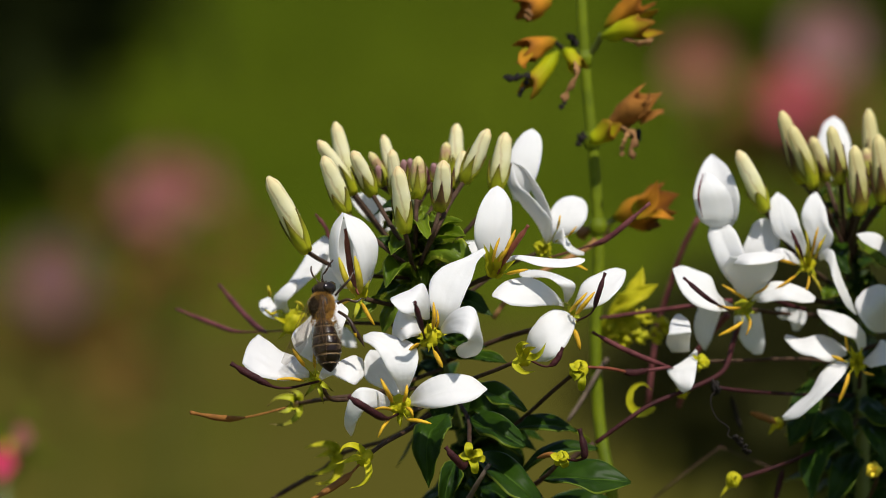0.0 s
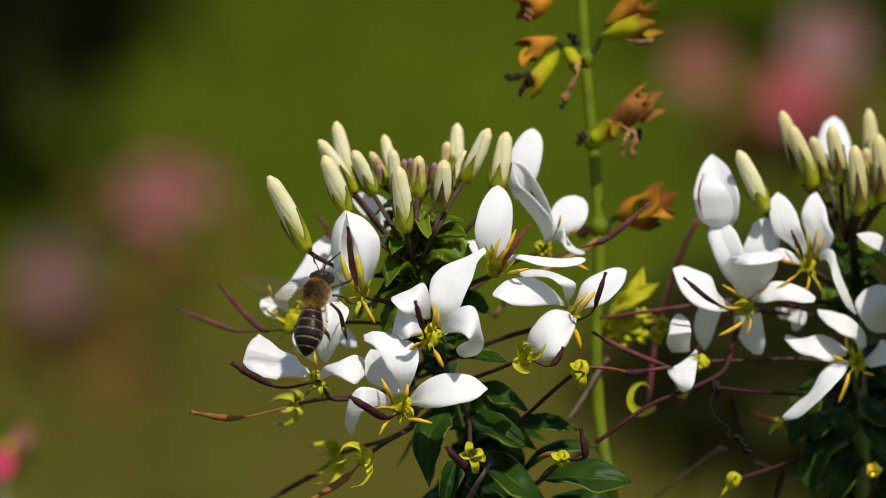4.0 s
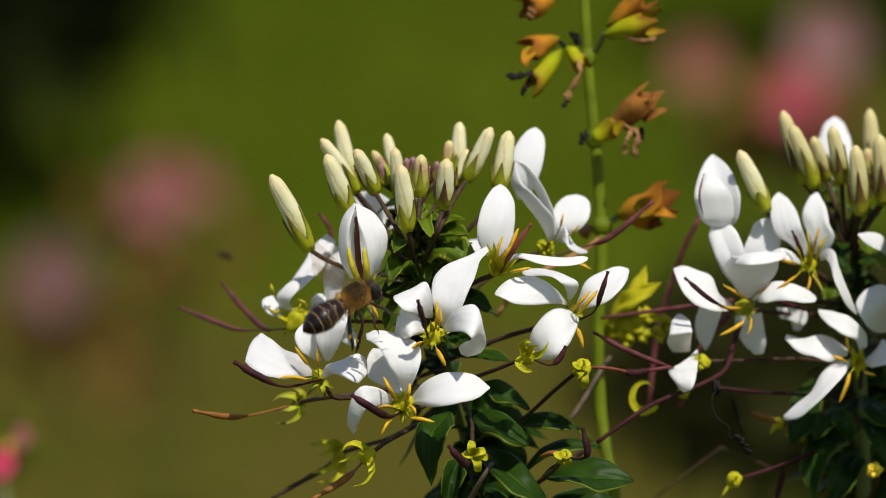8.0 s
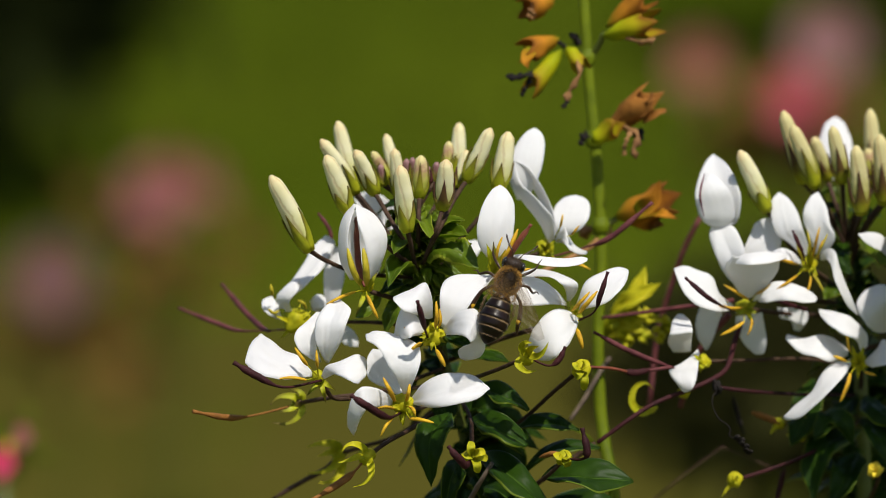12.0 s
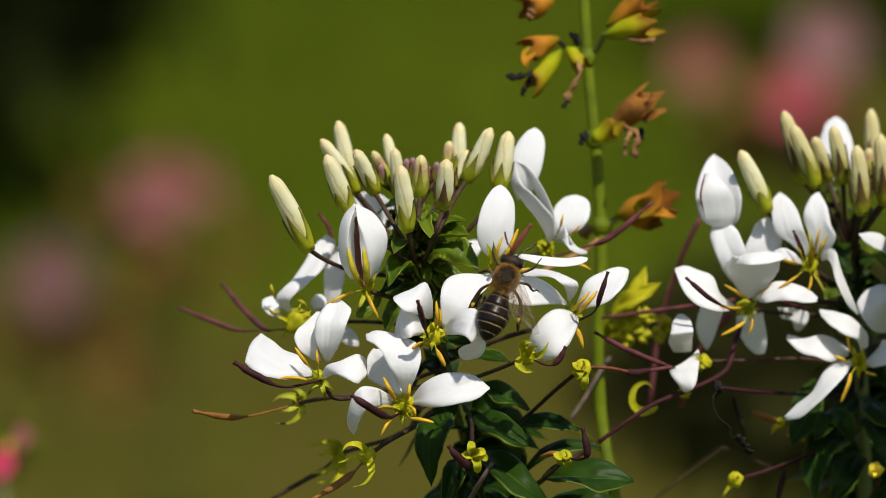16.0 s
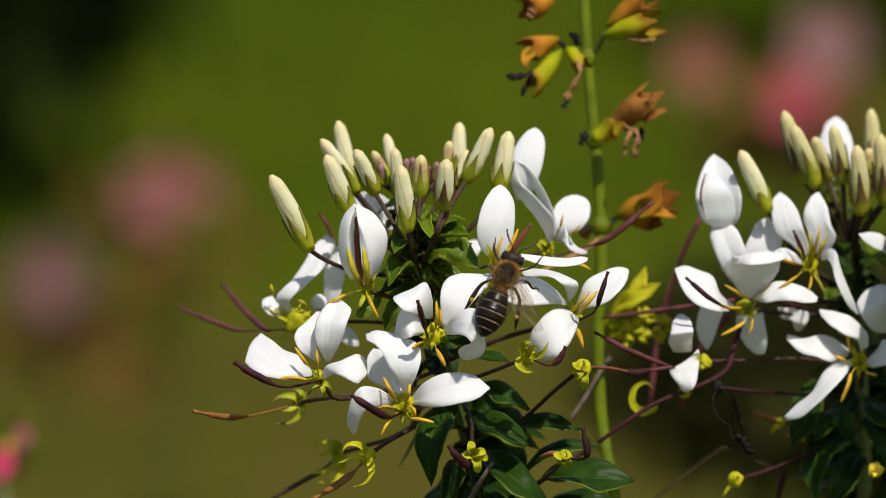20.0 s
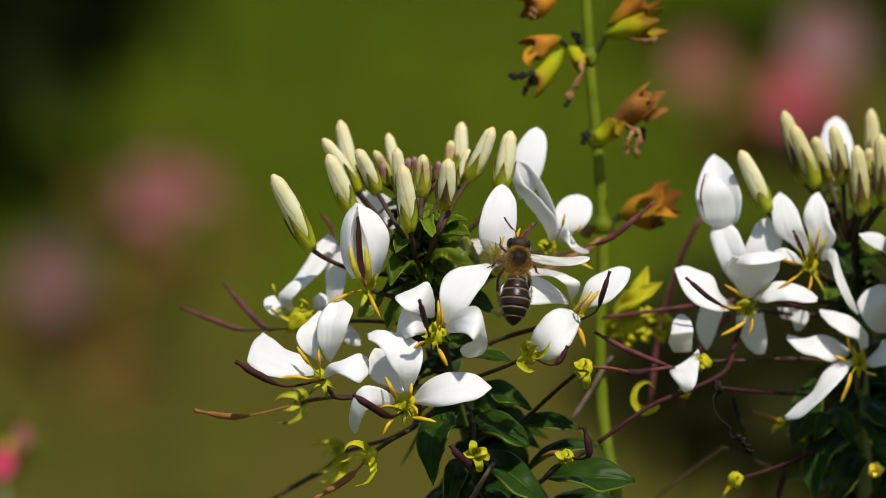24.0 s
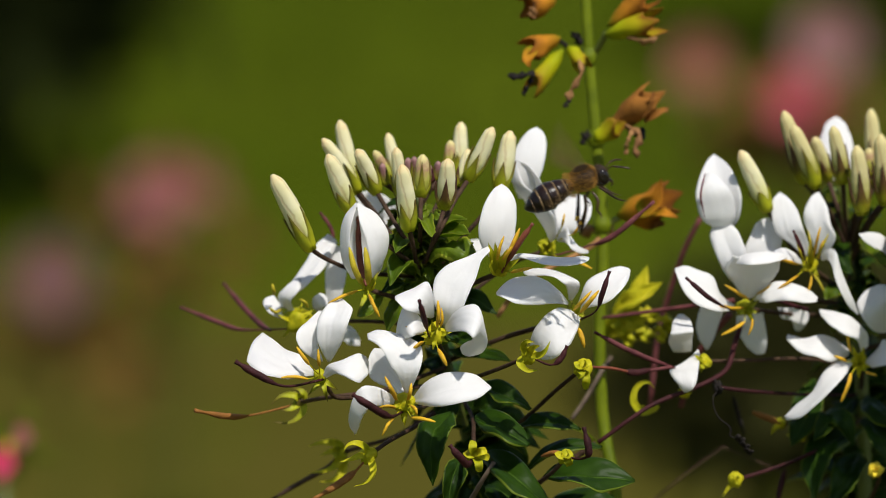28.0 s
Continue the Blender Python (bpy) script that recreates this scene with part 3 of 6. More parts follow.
def pompon(root, place, size, mat, seed):
    """A further blossom head on a far plant."""
    c = at(*place)
    rng = random.Random(seed)
    hub = link("flower_head", *tube([c - Vector((0, 0, 0.004)), c + Vector((0, -0.002, 0.004))], [size * 0.06, size * 0.13, size * 0.12, size * 0.03], 5, 8)[:2], mat, root, c)
    g = root.location
    v, f, u = tube([Vector((g.x, g.y, 0.02)), Vector(((c.x + g.x) / 2, c.y + 0.01, c.z * 0.5)), c], [0.002, 0.0016, 0.0012], 8, 6)
    link("stem", v, f, STEM, root, None, "", u)
    for k in range(13):
        a = 6.283 * k / 13 + rng.uniform(-0.2, 0.2)
        s = 1.0 if k % 2 else 0.6
        out = Vector((math.cos(a), -0.4, math.sin(a) + 0.3)).normalized()
        vv, ff, uu = blade([c, c + out * size * 0.25 * s + Vector((0, -0.3, 0.5)) * size * 0.1, c + out * size * 0.5 * s], size * 0.34, Vector((0, -1, 0.6)), "round", 0.5, 0, 0, 0.3, 0.0004, 6, 4, seed + k)
        link("petal", vv, ff, mat, hub, c, "", uu)


fl = far_flower((282, 352, 2100), 0.038, PINK, 11, PINK, RUSSET, "salmon pink double flower over russet foliage in the far bed", 60)
pompon(fl, (345, 330, 2100), 0.026, PINK, 33)
pompon(fl, (248, 385, 2100), 0.024, SALMON, 34)
far_flower((95, 500, 2000), 0.042, MAUVE, 12, PINK, RUSSET, "dusky mauve pink flower in the far bed", 60)
fr = far_flower((1402, 180, 2000), 0.027, ROSE, 13, PINK, RUSSET, "deep rose pink flower cluster in the far bed", 70)
pompon(fr, (1414, 176, 2000), 0.018, ROSE, 31)
pompon(fr, (1500, 190, 2050), 0.022, SALMON, 32)
far_flower((1460, 84, 2250), 0.039, BLOOM, 14, BLOOM, OLIVE, "large pale mauve pink flower in the far bed", 20)
far_flower((1236, 124, 2200), 0.031, SALMON, 15, SALMON, OLIVE, "faded salmon pink flower in the far bed", 14)
wee = far_flower((2, 822, 260), 0.0056, VIVID, 16, VIVID, OLIVE, "small vivid pink flower with yellow stamens", 20)
heart(wee, (14, 790, 260), 20, GOLD, "stamens")
link("petal", *blade([at(24, 792, 262), at(40, 775, 262), at(34, 752, 262)], 40 * U, way(0, 0.3, 1), "round", 0.3)[:2], PINK, wee, at(24, 792, 262))


def shrub(x, y, size, seed, label, mat=GLOOM, count=2600, leaf_len=0.055, crown=None):
    root = base("shrub", (x, y, 0))
    for k in range(6):
        a = k * 1.05 + seed
        v, f, u = tube([Vector((x, y, -0.03)), Vector((x + math.cos(a) * size[0] * 0.3, y + math.sin(a) * size[1] * 0.3, (crown or size[2]) * 0.8)), Vector((x + math.cos(a) * size[0] * 0.7, y + math.sin(a) * size[1] * 0.7, (crown or size[2]) + size[2] * 0.5))], [leaf_len * 0.25, leaf_len * 0.16, leaf_len * 0.07], 8, 6)
        link("branch", v, f, SOOT, root, None, "", u)
    leafy(root, "foliage", (x, y, crown or size[2]), size, count, mat, seed, leaf_len)
    return tagged(root, label, "shrub")


# added shrub whose near black leaves stand in for shade at the far left
shrub(-0.478, 3.72, (0.34, 0.28, 0.14), 3, "near black dense shrub added for the shade at the lawn's edge", GLOOM, 5200, 0.055)
shrub(0.42, 4.45, (0.26, 0.24, 0.17), 5, "low olive brown shrub beyond the lawn", OLIVE, 1600)

# added bush; its dark raised crown stands in for shade behind the flowers
shrub(0.142, 1.42, (0.112, 0.10, 0.046), 9, "dark leafy bush added for the shade behind the flower bed", SHADE, 2900, 0.024, 0.324)


# ---- the white spider flower in the middle ----
def trunk(parent, points, foot, w0, w1, mat, label=""):
    """A main stem down to the soil, from its top."""
    low, top = Vector(foot), at(*points[-1])
    pts = [low + Vector((0, 0, -0.02))] + [low.lerp(top, s) for s in (0.25, 0.5, 0.7, 0.84, 0.93, 0.97)] + [at(*p) for p in reversed(points)]
    v, f, u = tube(pts, [w0 * U / 2, w0 * U / 2, w1 * U / 2], 60, 12, 4, 0.05, 0.08)
    return link("stem", v, f, mat, parent, Vector(foot), label, u)


def foot_of(x, y, d):
    p = at(x, y, d)
    return Vector((p.x, p.y + 0.015, 0.03))


main = base("spider_flower_plant", foot_of(850, 900, 12))
tagged(main, "white spider flower with cream buds, purple pods and green leaves", "flower", "spider flowers")
trunk(main, [(738, 345, 3), (742, 430, 4), (768, 540, 7), (800, 680, 10), (832, 800, 12), (850, 900, 12)], ORIGIN[main.name], 24, 15, STEM)

# buds at the top of the raceme
bud(main, (549, 440, -5), (482, 310, -9), 36, [(580, 460, -2), (640, 482, 2), (740, 490, 4)], spin=20)
bud(main, (624, 332, 10), (601, 213, 9), 31, [(655, 372, 9), (700, 425, 6), (742, 440, 4)], spin=30)
bud(main, (633, 338, 6), (571, 246, 3), 28, [(660, 372, 5), (705, 430, 4), (742, 450, 4)], spin=70)
bud(main, (620, 374, -3), (580, 274, -6), 34, [(655, 405, -6), (700, 445, -7), (742, 475, 0)], spin=10)
bud(main, (667, 341, 1), (632, 265, -2), 29, [(690, 380, -4), (715, 420, -6), (744, 452, 0)], None, SEPAL, spin=35, calyx=0.66)
bud(main, (693, 322, 8), (662, 267, 7), 20, [(712, 365, 6), (740, 410, 4)], BLUSH, SEPAL, spin=50, calyx=0.7)
bud(main, (703, 322, 11), (686, 236, 11), 24, [(715, 365, 8), (740, 410, 4)], None, DUSK)
bud(main, (709, 345, 3), (701, 262, 1), 26, [(722, 380, 4), (741, 430, 4)], None, SEPAL, spin=25)
bud(main, (724, 406, -9), (711, 292, -12), 34, [(732, 440, -6), (741, 485, 0), (750, 510, 4)], spin=15, calyx=0.46)
bud(main, (745, 348, -1), (748, 274, -2), 28, [(744, 385, -5), (743, 435, -2)], BLUSH, SEPAL, spin=45, calyx=0.8)
bud(main, (792, 305, 8), (798, 249, 8), 22, [(780, 350, 6), (745, 410, 4)], BLUSH, SEPAL, calyx=0.65)
bud(main, (810, 312, 13), (816, 216, 13), 29, [(790, 355, 9), (748, 415, 4)], spin=35)
bud(main, (786, 368, -6), (793, 282, -9), 33, [(775, 405, -8), (752, 465, -3)], None, DUSK, spin=45, calyx=0.62)
bud(main, (812, 330, 3), (829, 264, 3), 22, [(795, 365, 3), (752, 430, 4)], None, DUSK)
bud(main, (829, 318, 1), (872, 226, -1), 31, [(805, 355, -3), (778, 410, -6), (750, 465, 0)], spin=40, calyx=0.55)
bud(main, (884, 336, 3), (903, 232, 2), 35, [(862, 372, 4), (815, 425, 4), (755, 500, 5)], spin=40)
for bx, by, bd, tx, ty in ((722, 318, 2, 722, 280), (762, 322, 4, 758, 292), (682, 326, 4, 676, 290), (772, 318, 6, 776, 286), (734, 312, 8, 733, 278), (705, 330, 9, 716, 296), (762, 335, 9, 768, 305)):
    bud(main, (bx, by, bd), (tx, ty, bd - 1), 15, [(742, 370, 4)], TINY, SEPAL if bx % 3 else ROSY, calyx=0.8, spin=bx % 40)

# half closed flower on the outer side, hiding its pod
dip = heart(main, (652, 503, -6), 26, label="half closed white flower")
petal(dip, [(650, 498, -3), (644, 440, -2), (632, 368, -5)], 66, (0, 0.1, 1), "oval", 0.5, 0, 0.05)
lobe(dip, [(621, 494, -6), (604, 462, -8), (600, 420, -8), (608, 382, -8), (629, 359, -8)], [(630, 494, -8), (621, 450, -9.5), (617, 420, -10), (621, 392, -10), (631, 362, -9)], 0.12, 0.04)
lobe(dip, [(657, 492, -9), (656, 456, -11), (648, 420, -11.5), (637, 390, -11), (632, 362, -9)], [(664, 494, -6), (685, 450, -8), (687, 410, -9), (664, 374, -8), (634, 360, -8)], 0.08, 0.06)
pod(dip, [(648, 506, -9), (637, 460, -6.5), (633, 388, -6.5)], 15, MAHOGANY, 0.04, "reddish brown pod")
anther(dip, [(640, 502, -11), (627, 474, -13), (618, 438, -13)], 15, None, OCHRE)
anther(dip, [(652, 502, -11), (651, 474, -13), (646, 438, -13)], 17, None, OCHRE)
anther(dip, [(632, 515, -9), (605, 525, -11), (581, 537, -11)], 9, (648, 512, -7))
anther(dip, [(653, 522, -8), (662, 542, -10), (672, 562, -10)], 9, (650, 512, -7))
sepals(dip, (652, 512, -6), [(672, 478, -8), (630, 482, -9), (632, 558, -8), (668, 488, -4)], 14)
rod(dip, [(660, 515, -5), (700, 527, -2), (745, 540, 3), (770, 555, 6)], 10, 9, STALK)

# flower on the lower outer side
low = heart(main, (567, 665, -14), 24, label="open white flower with upright petals")
lobe(low, [(556, 665, -14), (515, 669, -18), (478, 662, -20), (452, 645, -19), (437, 634, -17)], [(554, 652, -14), (537, 628, -14), (505, 612, -11), (482, 594, -8), (466, 586, -7)], 0.05, 0.05, 0.0, 0.05)
lobe(low, [(579, 640, -12), (562, 605, -14), (561, 570, -14), (575, 542, -12), (599, 530, -10)], [(585, 642, -12), (603, 612, -14), (615, 575, -15), (624, 545, -13), (604, 527, -10)], 0.08, 0.08, 0.06)
lobe(low, [(562, 640, -11), (536, 622, -13), (524, 598, -13), (530, 580, -12), (548, 564, -10), (564, 550, -8)], [(572, 640, -11), (564, 612, -12), (561, 588, -12), (564, 570, -11), (568, 558, -9), (570, 551, -8)], 0.08, 0.06)
lobe(low, [(571, 664, -15), (580, 646, -17), (604, 634, -18), (632, 625, -17), (648, 628, -15)], [(576, 670, -15), (596, 662, -20), (622, 671, -22), (640, 674, -21), (652, 664, -19)], 0.10, 0.06, 0.0, 0.06)
pod(low, [(572, 672, -15), (505, 684, -19), (457, 664, -20), (416, 640, -20)], 18, POD, 0.46)
anther(low, [(547, 645, -17), (537, 632, -18), (525, 614, -18)], 9, (563, 662, -15))
anther(low, [(565, 648, -17), (564, 636, -18), (563, 618, -18)], 8, (566, 664, -15))
anther(low, [(545, 671, -18), (520, 667, -19), (496, 669, -19)], 8, (562, 668, -15))
sepals(low, (570, 672, -13), [(580, 712, -12), (598, 690, -11), (545, 700, -14)], 14)
rod(low, [(574, 676, -13), (600, 705, -10), (680, 690, -2), (790, 650, 9)], 9, 9, STALK)

# flower at the bottom of the head
under = heart(main, (716, 714, -17), 36, label="open white flower with purple pod")
lobe(under, [(717, 696, -19), (705, 670, -21), (696, 652, -22), (688, 636, -22), (680, 620, -22), (668, 609, -21), (651, 599, -19)], [(725, 696, -19), (743, 656, -21), (749, 624, -20), (738, 602, -19), (700, 588, -18), (668, 584, -17), (652, 589, -16)], 0.07, 0.07, 0.0, 0.05, label="white petal with rolled tip")
lobe(under, [(711, 702, -14), (690, 687, -13), (665, 677, -12), (652, 664, -11), (651, 640, -11)], [(716, 695, -14), (706, 665, -13), (694, 640, -12), (682, 620, -11), (664, 615, -10)], 0.04, 0.05)
lobe(under, [(706, 709, -16), (690, 696, -19), (670, 685, -21), (645, 683, -23), (628, 698, -23), (618, 728, -22), (617, 752, -20), (627, 769, -18)], [(702, 720, -16), (684, 720, -19), (664, 720, -22), (652, 724, -23.5), (644, 734, -23), (637, 748, -22), (634, 760, -20), (630, 769, -18)], 0.10, 0.05)
lobe(under, [(727, 706, -16), (750, 677, -19), (794, 657, -20), (838, 660, -20), (866, 682, -20)], [(727, 714, -16), (762, 719, -22), (806, 712, -24), (850, 701, -23), (870, 686, -21)], 0.06, 0.05, 0.03)
pod(under, [(712, 730, -18), (688, 737, -22), (650, 716, -25), (624, 698, -25)], 18, POD, 0.25)
anther(under, [(702, 708, -19), (693, 690, -22), (681, 667, -22)], 10, (714, 712, -17))
anther(under, [(722, 708, -19), (726, 695, -21), (728, 678, -21)], 10, (716, 712, -17))
anther(under, [(698, 738, -20), (686, 752, -22), (676, 772, -22)], 9, (712, 722, -17))
anther(under, [(728, 740, -20), (750, 742, -22), (771, 747, -22)], 9, (718, 722, -17))
anther(under, [(700, 722, -20), (686, 719, -22), (670, 722, -22)], 8, (712, 718, -17))
anther(under, [(727, 718, -20), (735, 724, -22), (738, 735, -22)], 7, (718, 716, -17))
sepals(under, (716, 722, -16), [(716, 754, -18), (712, 748, -17), (742, 738, -16), (694, 716, -19), (732, 706, -19)], 17, LIME)
rod(under, [(720, 722, -14), (750, 720, -6), (802, 690, 9)], 10, 9, STALK)

# flower in the middle of the head
mid = heart(main, (770, 592, -16), 38, label="open white flower with dark pod")
perch = lobe(mid, [(784, 578, -14), (768, 535, -16), (769, 494, -15), (792, 468, -14), (832, 451, -13), (862, 436, -12)], [(792, 582, -14), (816, 552, -16), (830, 518, -16), (844, 488, -15), (852, 462, -14), (867, 444, -13)], 0.06, 0.07, 0.05, label="large white upper petal")
lobe(mid, [(769, 562, -14), (769, 522, -17), (757, 498, -18), (730, 508, -18), (702, 522, -18)], [(760, 564, -14), (752, 561, -18), (738, 553, -21), (718, 546, -22), (703, 533, -21)], 0.08, 0.05)
lobe(mid, [(757, 578, -15), (744, 560, -17), (728, 545, -18), (712, 545, -18), (702, 570, -17), (700, 594, -15)], [(755, 590, -15), (745, 592, -19), (735, 592, -21), (724, 596, -21), (716, 601, -19), (708, 605, -16)], 0.10, 0.05)
sill = lobe(mid, [(787, 577, -15), (800, 556, -19), (818, 541, -21), (840, 537, -22), (855, 552, -22.5), (861, 585, -22), (863, 610, -20.5), (853, 627, -19), (833, 632, -18)], [(787, 588, -15), (799, 587, -20), (812, 586, -23), (825, 588, -25), (838, 598, -26), (836, 604, -24), (825, 608, -21), (814, 616, -19), (818, 627, -18)], 0.06, 0.04)
pod(mid, [(760, 598, -17), (752, 570, -24), (742, 532, -27)], 14, POD, 0.3)
anther(mid, [(774, 578, -18), (776, 558, -20), (775, 532, -20)], 10, (770, 590, -16))
anther(mid, [(780, 578, -17), (783, 565, -18), (781, 545, -18)], 7, (772, 590, -16))
anther(mid, [(748, 606, -18), (740, 611, -20), (731, 617, -20)], 11, (765, 598, -16))
anther(mid, [(775, 618, -18), (783, 632, -20), (791, 648, -20)], 10, (770, 600, -16))
anther(mid, [(745, 587, -18), (733, 585, -20), (718, 578, -20)], 6, (762, 592, -16))
sepals(mid, (770, 594, -15), [(800, 588, -17), (793, 606, -16), (745, 596, -18), (766, 620, -17), (764, 566, -18)], 16, LIME)
rod(mid, [(772, 600, -12), (782, 620, -4), (795, 640, 8)], 11, 10, STALK)

# upright flower with an outward petal
tall = heart(main, (883, 474, -8), 30, label="upright white flower with orange anthers")
petal(tall, [(884, 468, -6), (890, 405, -6), (889, 330, -6)], 44, (0.1, 0.15, 1), "oval", 0.35, 0, 0.06)
hood = lobe(tall, [(876, 466, -8), (854, 440, -10), (849, 400, -11), (858, 360, -10), (874, 334, -8), (887, 326, -7)], [(889, 468, -8), (906, 440, -9), (915, 395, -9), (914, 358, -8), (904, 336, -7), (889, 326, -7)], 0.14, 0.06, 0.05)
lobe(tall, [(896, 470, -9), (906, 454, -10), (920, 448, -11), (950, 450, -11), (1000, 455, -11), (1030, 452, -11), (1042, 455, -11)], [(898, 474, -9), (912, 459, -11), (930, 457, -13), (962, 466, -14), (1000, 469, -14), (1030, 465, -13), (1042, 460, -12)], 0.08, 0.03)
pod(tall, [(888, 482, -10), (912, 440, -13), (943, 396, -14)], 14, MAHOGANY, 0.2)
anther(tall, [(895, 462, -11), (907, 435, -13), (920, 404, -13)], 12)
anther(tall, [(890, 460, -12), (901, 445, -13), (914, 425, -13)], 10)
anther(tall, [(905, 482, -11), (922, 478, -13), (942, 474, -13)], 9, (888, 480, -9))
anther(tall, [(880, 460, -13), (884, 440, -14), (892, 418, -14)], 8, (882, 472, -9))
sepals(tall, (882, 482, -8), [(864, 430, -12), (876, 428, -13), (898, 440, -13), (920, 458, -12), (866, 452, -11)], 24, LIME)
rod(tall, [(876, 486, -6), (842, 500, -2), (790, 530, 5), (768, 545, 7)], 11, 10, STALK)

# flower on the far outer side, partly in shade
back = heart(main, (528, 565, 7), 46, label="white flower seen from behind")
lobe(back, [(508, 566, 9), (484, 560, 7), (469, 546, 7), (467, 530, 8), (482, 523, 9)], [(514, 562, 9), (502, 560, 7), (498, 548, 7), (495, 536, 8), (486, 524, 9)], 0.12, 0.08)
lobe(back, [(498, 545, 8), (491, 520, 8), (514, 498, 8), (538, 466, 9), (556, 436, 10), (580, 414, 11)], [(508, 545, 7), (508, 532, 6), (540, 504, 6), (566, 480, 7), (584, 456, 9), (598, 430, 11)], 0.10, 0.10, 0.08)
lobe(back, [(518, 560, 8), (505, 545, 6), (494, 528, 5), (504, 506, 5), (524, 492, 6)], [(528, 560, 8), (518, 545, 6), (516, 530, 4), (530, 512, 4), (534, 494, 6)], 0.14, 0.10)
lobe(back, [(578, 550, 11), (576, 520, 11), (575, 490, 11), (578, 462, 12), (590, 438, 12)], [(592, 550, 11), (603, 524, 10), (611, 490, 10), (611, 456, 11), (602, 436, 12)], 0.10, 0.08)
lobe(back, [(566, 552, 10), (553, 545, 9), (552, 530, 8), (562, 520, 8), (572, 520, 9)], [(570, 550, 9), (572, 545, 7), (579, 538, 7), (580, 528, 8), (574, 520, 9)], 0.14, 0.08)
lobe(back, [(598, 570, 10), (602, 588, 9), (606, 602, 9), (614, 609, 9)], [(604, 568, 10), (624, 580, 9), (636, 596, 9), (638, 612, 9)], 0.08, 0.08)
anther(back, [(497, 548, 6), (488, 553, 5), (476, 545, 5)], 8, None, OCHRE)
anther(back, [(486, 522, 6), (484, 512, 5), (482, 502, 5)], 8, None, OCHRE)
anther(back, [(545, 545, 6), (540, 535, 5), (530, 530, 5)], 7, None, OCHRE)
sepals(back, (525, 572, 8), [(488, 556, 6), (535, 535, 6), (555, 548, 6), (500, 598, 8), (560, 565, 8)], 13, LIME)
rod(back, [(535, 570, 10), (600, 568, 9), (700, 572, 8), (775, 590, 8)], 8, 9, STALK)
pod(back, [(512, 582, 9), (430, 584, 17), (390, 572, 22), (320, 544, 28)], 12, ROSY, 0.30)
pod(back, [(480, 586, 10), (462, 575, 16), (432, 545, 22), (396, 502, 28)], 14, ROSY, 0.04)

# petals of flowers on the far side of the raceme
veil = heart(main, (704, 412, 18), 20, label="white flower hidden behind the buds")
petal(veil, [(702, 405, 18), (672, 368, 17), (632, 340, 17)], 48, (-0.1, 0.3, 1), "petal", 0.3, 0, 0.1)
petal(veil, [(706, 408, 18), (690, 385, 19), (676, 345, 20)], 40, (0.1, 0.3, 1), "petal", 0.3, 0, 0.1)
rod(veil, [(706, 416, 18), (725, 440, 12), (745, 470, 5)], 9, 9, STALK)
haze = heart(main, (800, 452, 17), 20, label="white flower hidden behind the head")
lobe(haze, [(802, 456, 17), (808, 440, 16), (823, 427, 16), (845, 423, 16)], [(808, 464, 17), (830, 460, 15), (848, 449, 15), (857, 434, 16)], 0.08, 0.06)
rod(haze, [(800, 456, 17), (780, 490, 12), (765, 530, 7)], 9, 9, STALK)
pod(back, [(590, 432, 14), (586, 405, 14), (566, 376, 14)], 10, ROSY, 0.1)

# flower behind, towards the tall stalk
rear = heart(main, (968, 436, 10), 30, label="white flower behind the raceme")
lobe(rear, [(917, 352, 10), (905, 318, 9), (906, 284, 9), (916, 254, 10), (934, 232, 11), (948, 225, 12)], [(938, 352, 10), (954, 318, 9), (964, 284, 9), (967, 252, 10), (962, 234, 11), (950, 225, 12)], 0.14, 0.03)
lobe(rear, [(976, 425, 8), (962, 370, 9), (945, 332, 10), (928, 302, 10), (911, 284, 10)], [(986, 422, 8), (984, 390, 7), (976, 362, 7), (960, 326, 7), (936, 295, 8), (911, 284, 9)], -0.10, 0.04)
lobe(rear, [(974, 430, 7), (962, 408, 6), (946, 382, 5), (926, 356, 6), (908, 324, 7), (908, 290, 9)], [(986, 420, 7), (980, 388, 3), (962, 364, 2), (942, 342, 2), (924, 324, 4), (912, 288, 8)], 0.14, 0.04)
lobe(rear, [(987, 422, 9), (979, 396, 8), (985, 364, 9), (1002, 347, 10), (1024, 344, 11)], [(996, 422, 9), (1024, 410, 8), (1042, 390, 8), (1048, 366, 9), (1040, 349, 10), (1025, 344, 11)], 0.05, 0.05)
lobe(rear, [(984, 420, 8), (1000, 402, 5), (1008, 412, 4), (1022, 434, 4), (1042, 444, 5)], [(987, 428, 8), (1000, 430, 4), (1012, 441, 3), (1028, 449, 4), (1041, 449, 5)], 0.08, 0.06)
anther(rear, [(994, 402, 4), (997, 390, 3), (999, 378, 3)], 6, (985, 420, 6))
anther(rear, [(1014, 415, 3), (1020, 408, 2), (1028, 398, 2)], 7, (990, 425, 6))
anther(rear, [(1000, 468, 4), (1025, 466, 4), (1048, 476, 4)], 8, (975, 448, 8))
sepals(rear, (968, 440, 8), [(950, 430, 6), (985, 425, 6), (960, 458, 8), (985, 448, 8)], 15, LIME)
rod(rear, [(962, 444, 10), (900, 470, 10), (830, 520, 9), (772, 550, 8)], 9, 9, STALK)
pod(rear, [(975, 455, 10), (1040, 436, 8), (1085, 418, 6), (1158, 357, 5)], 14, ROSY, 0.42)

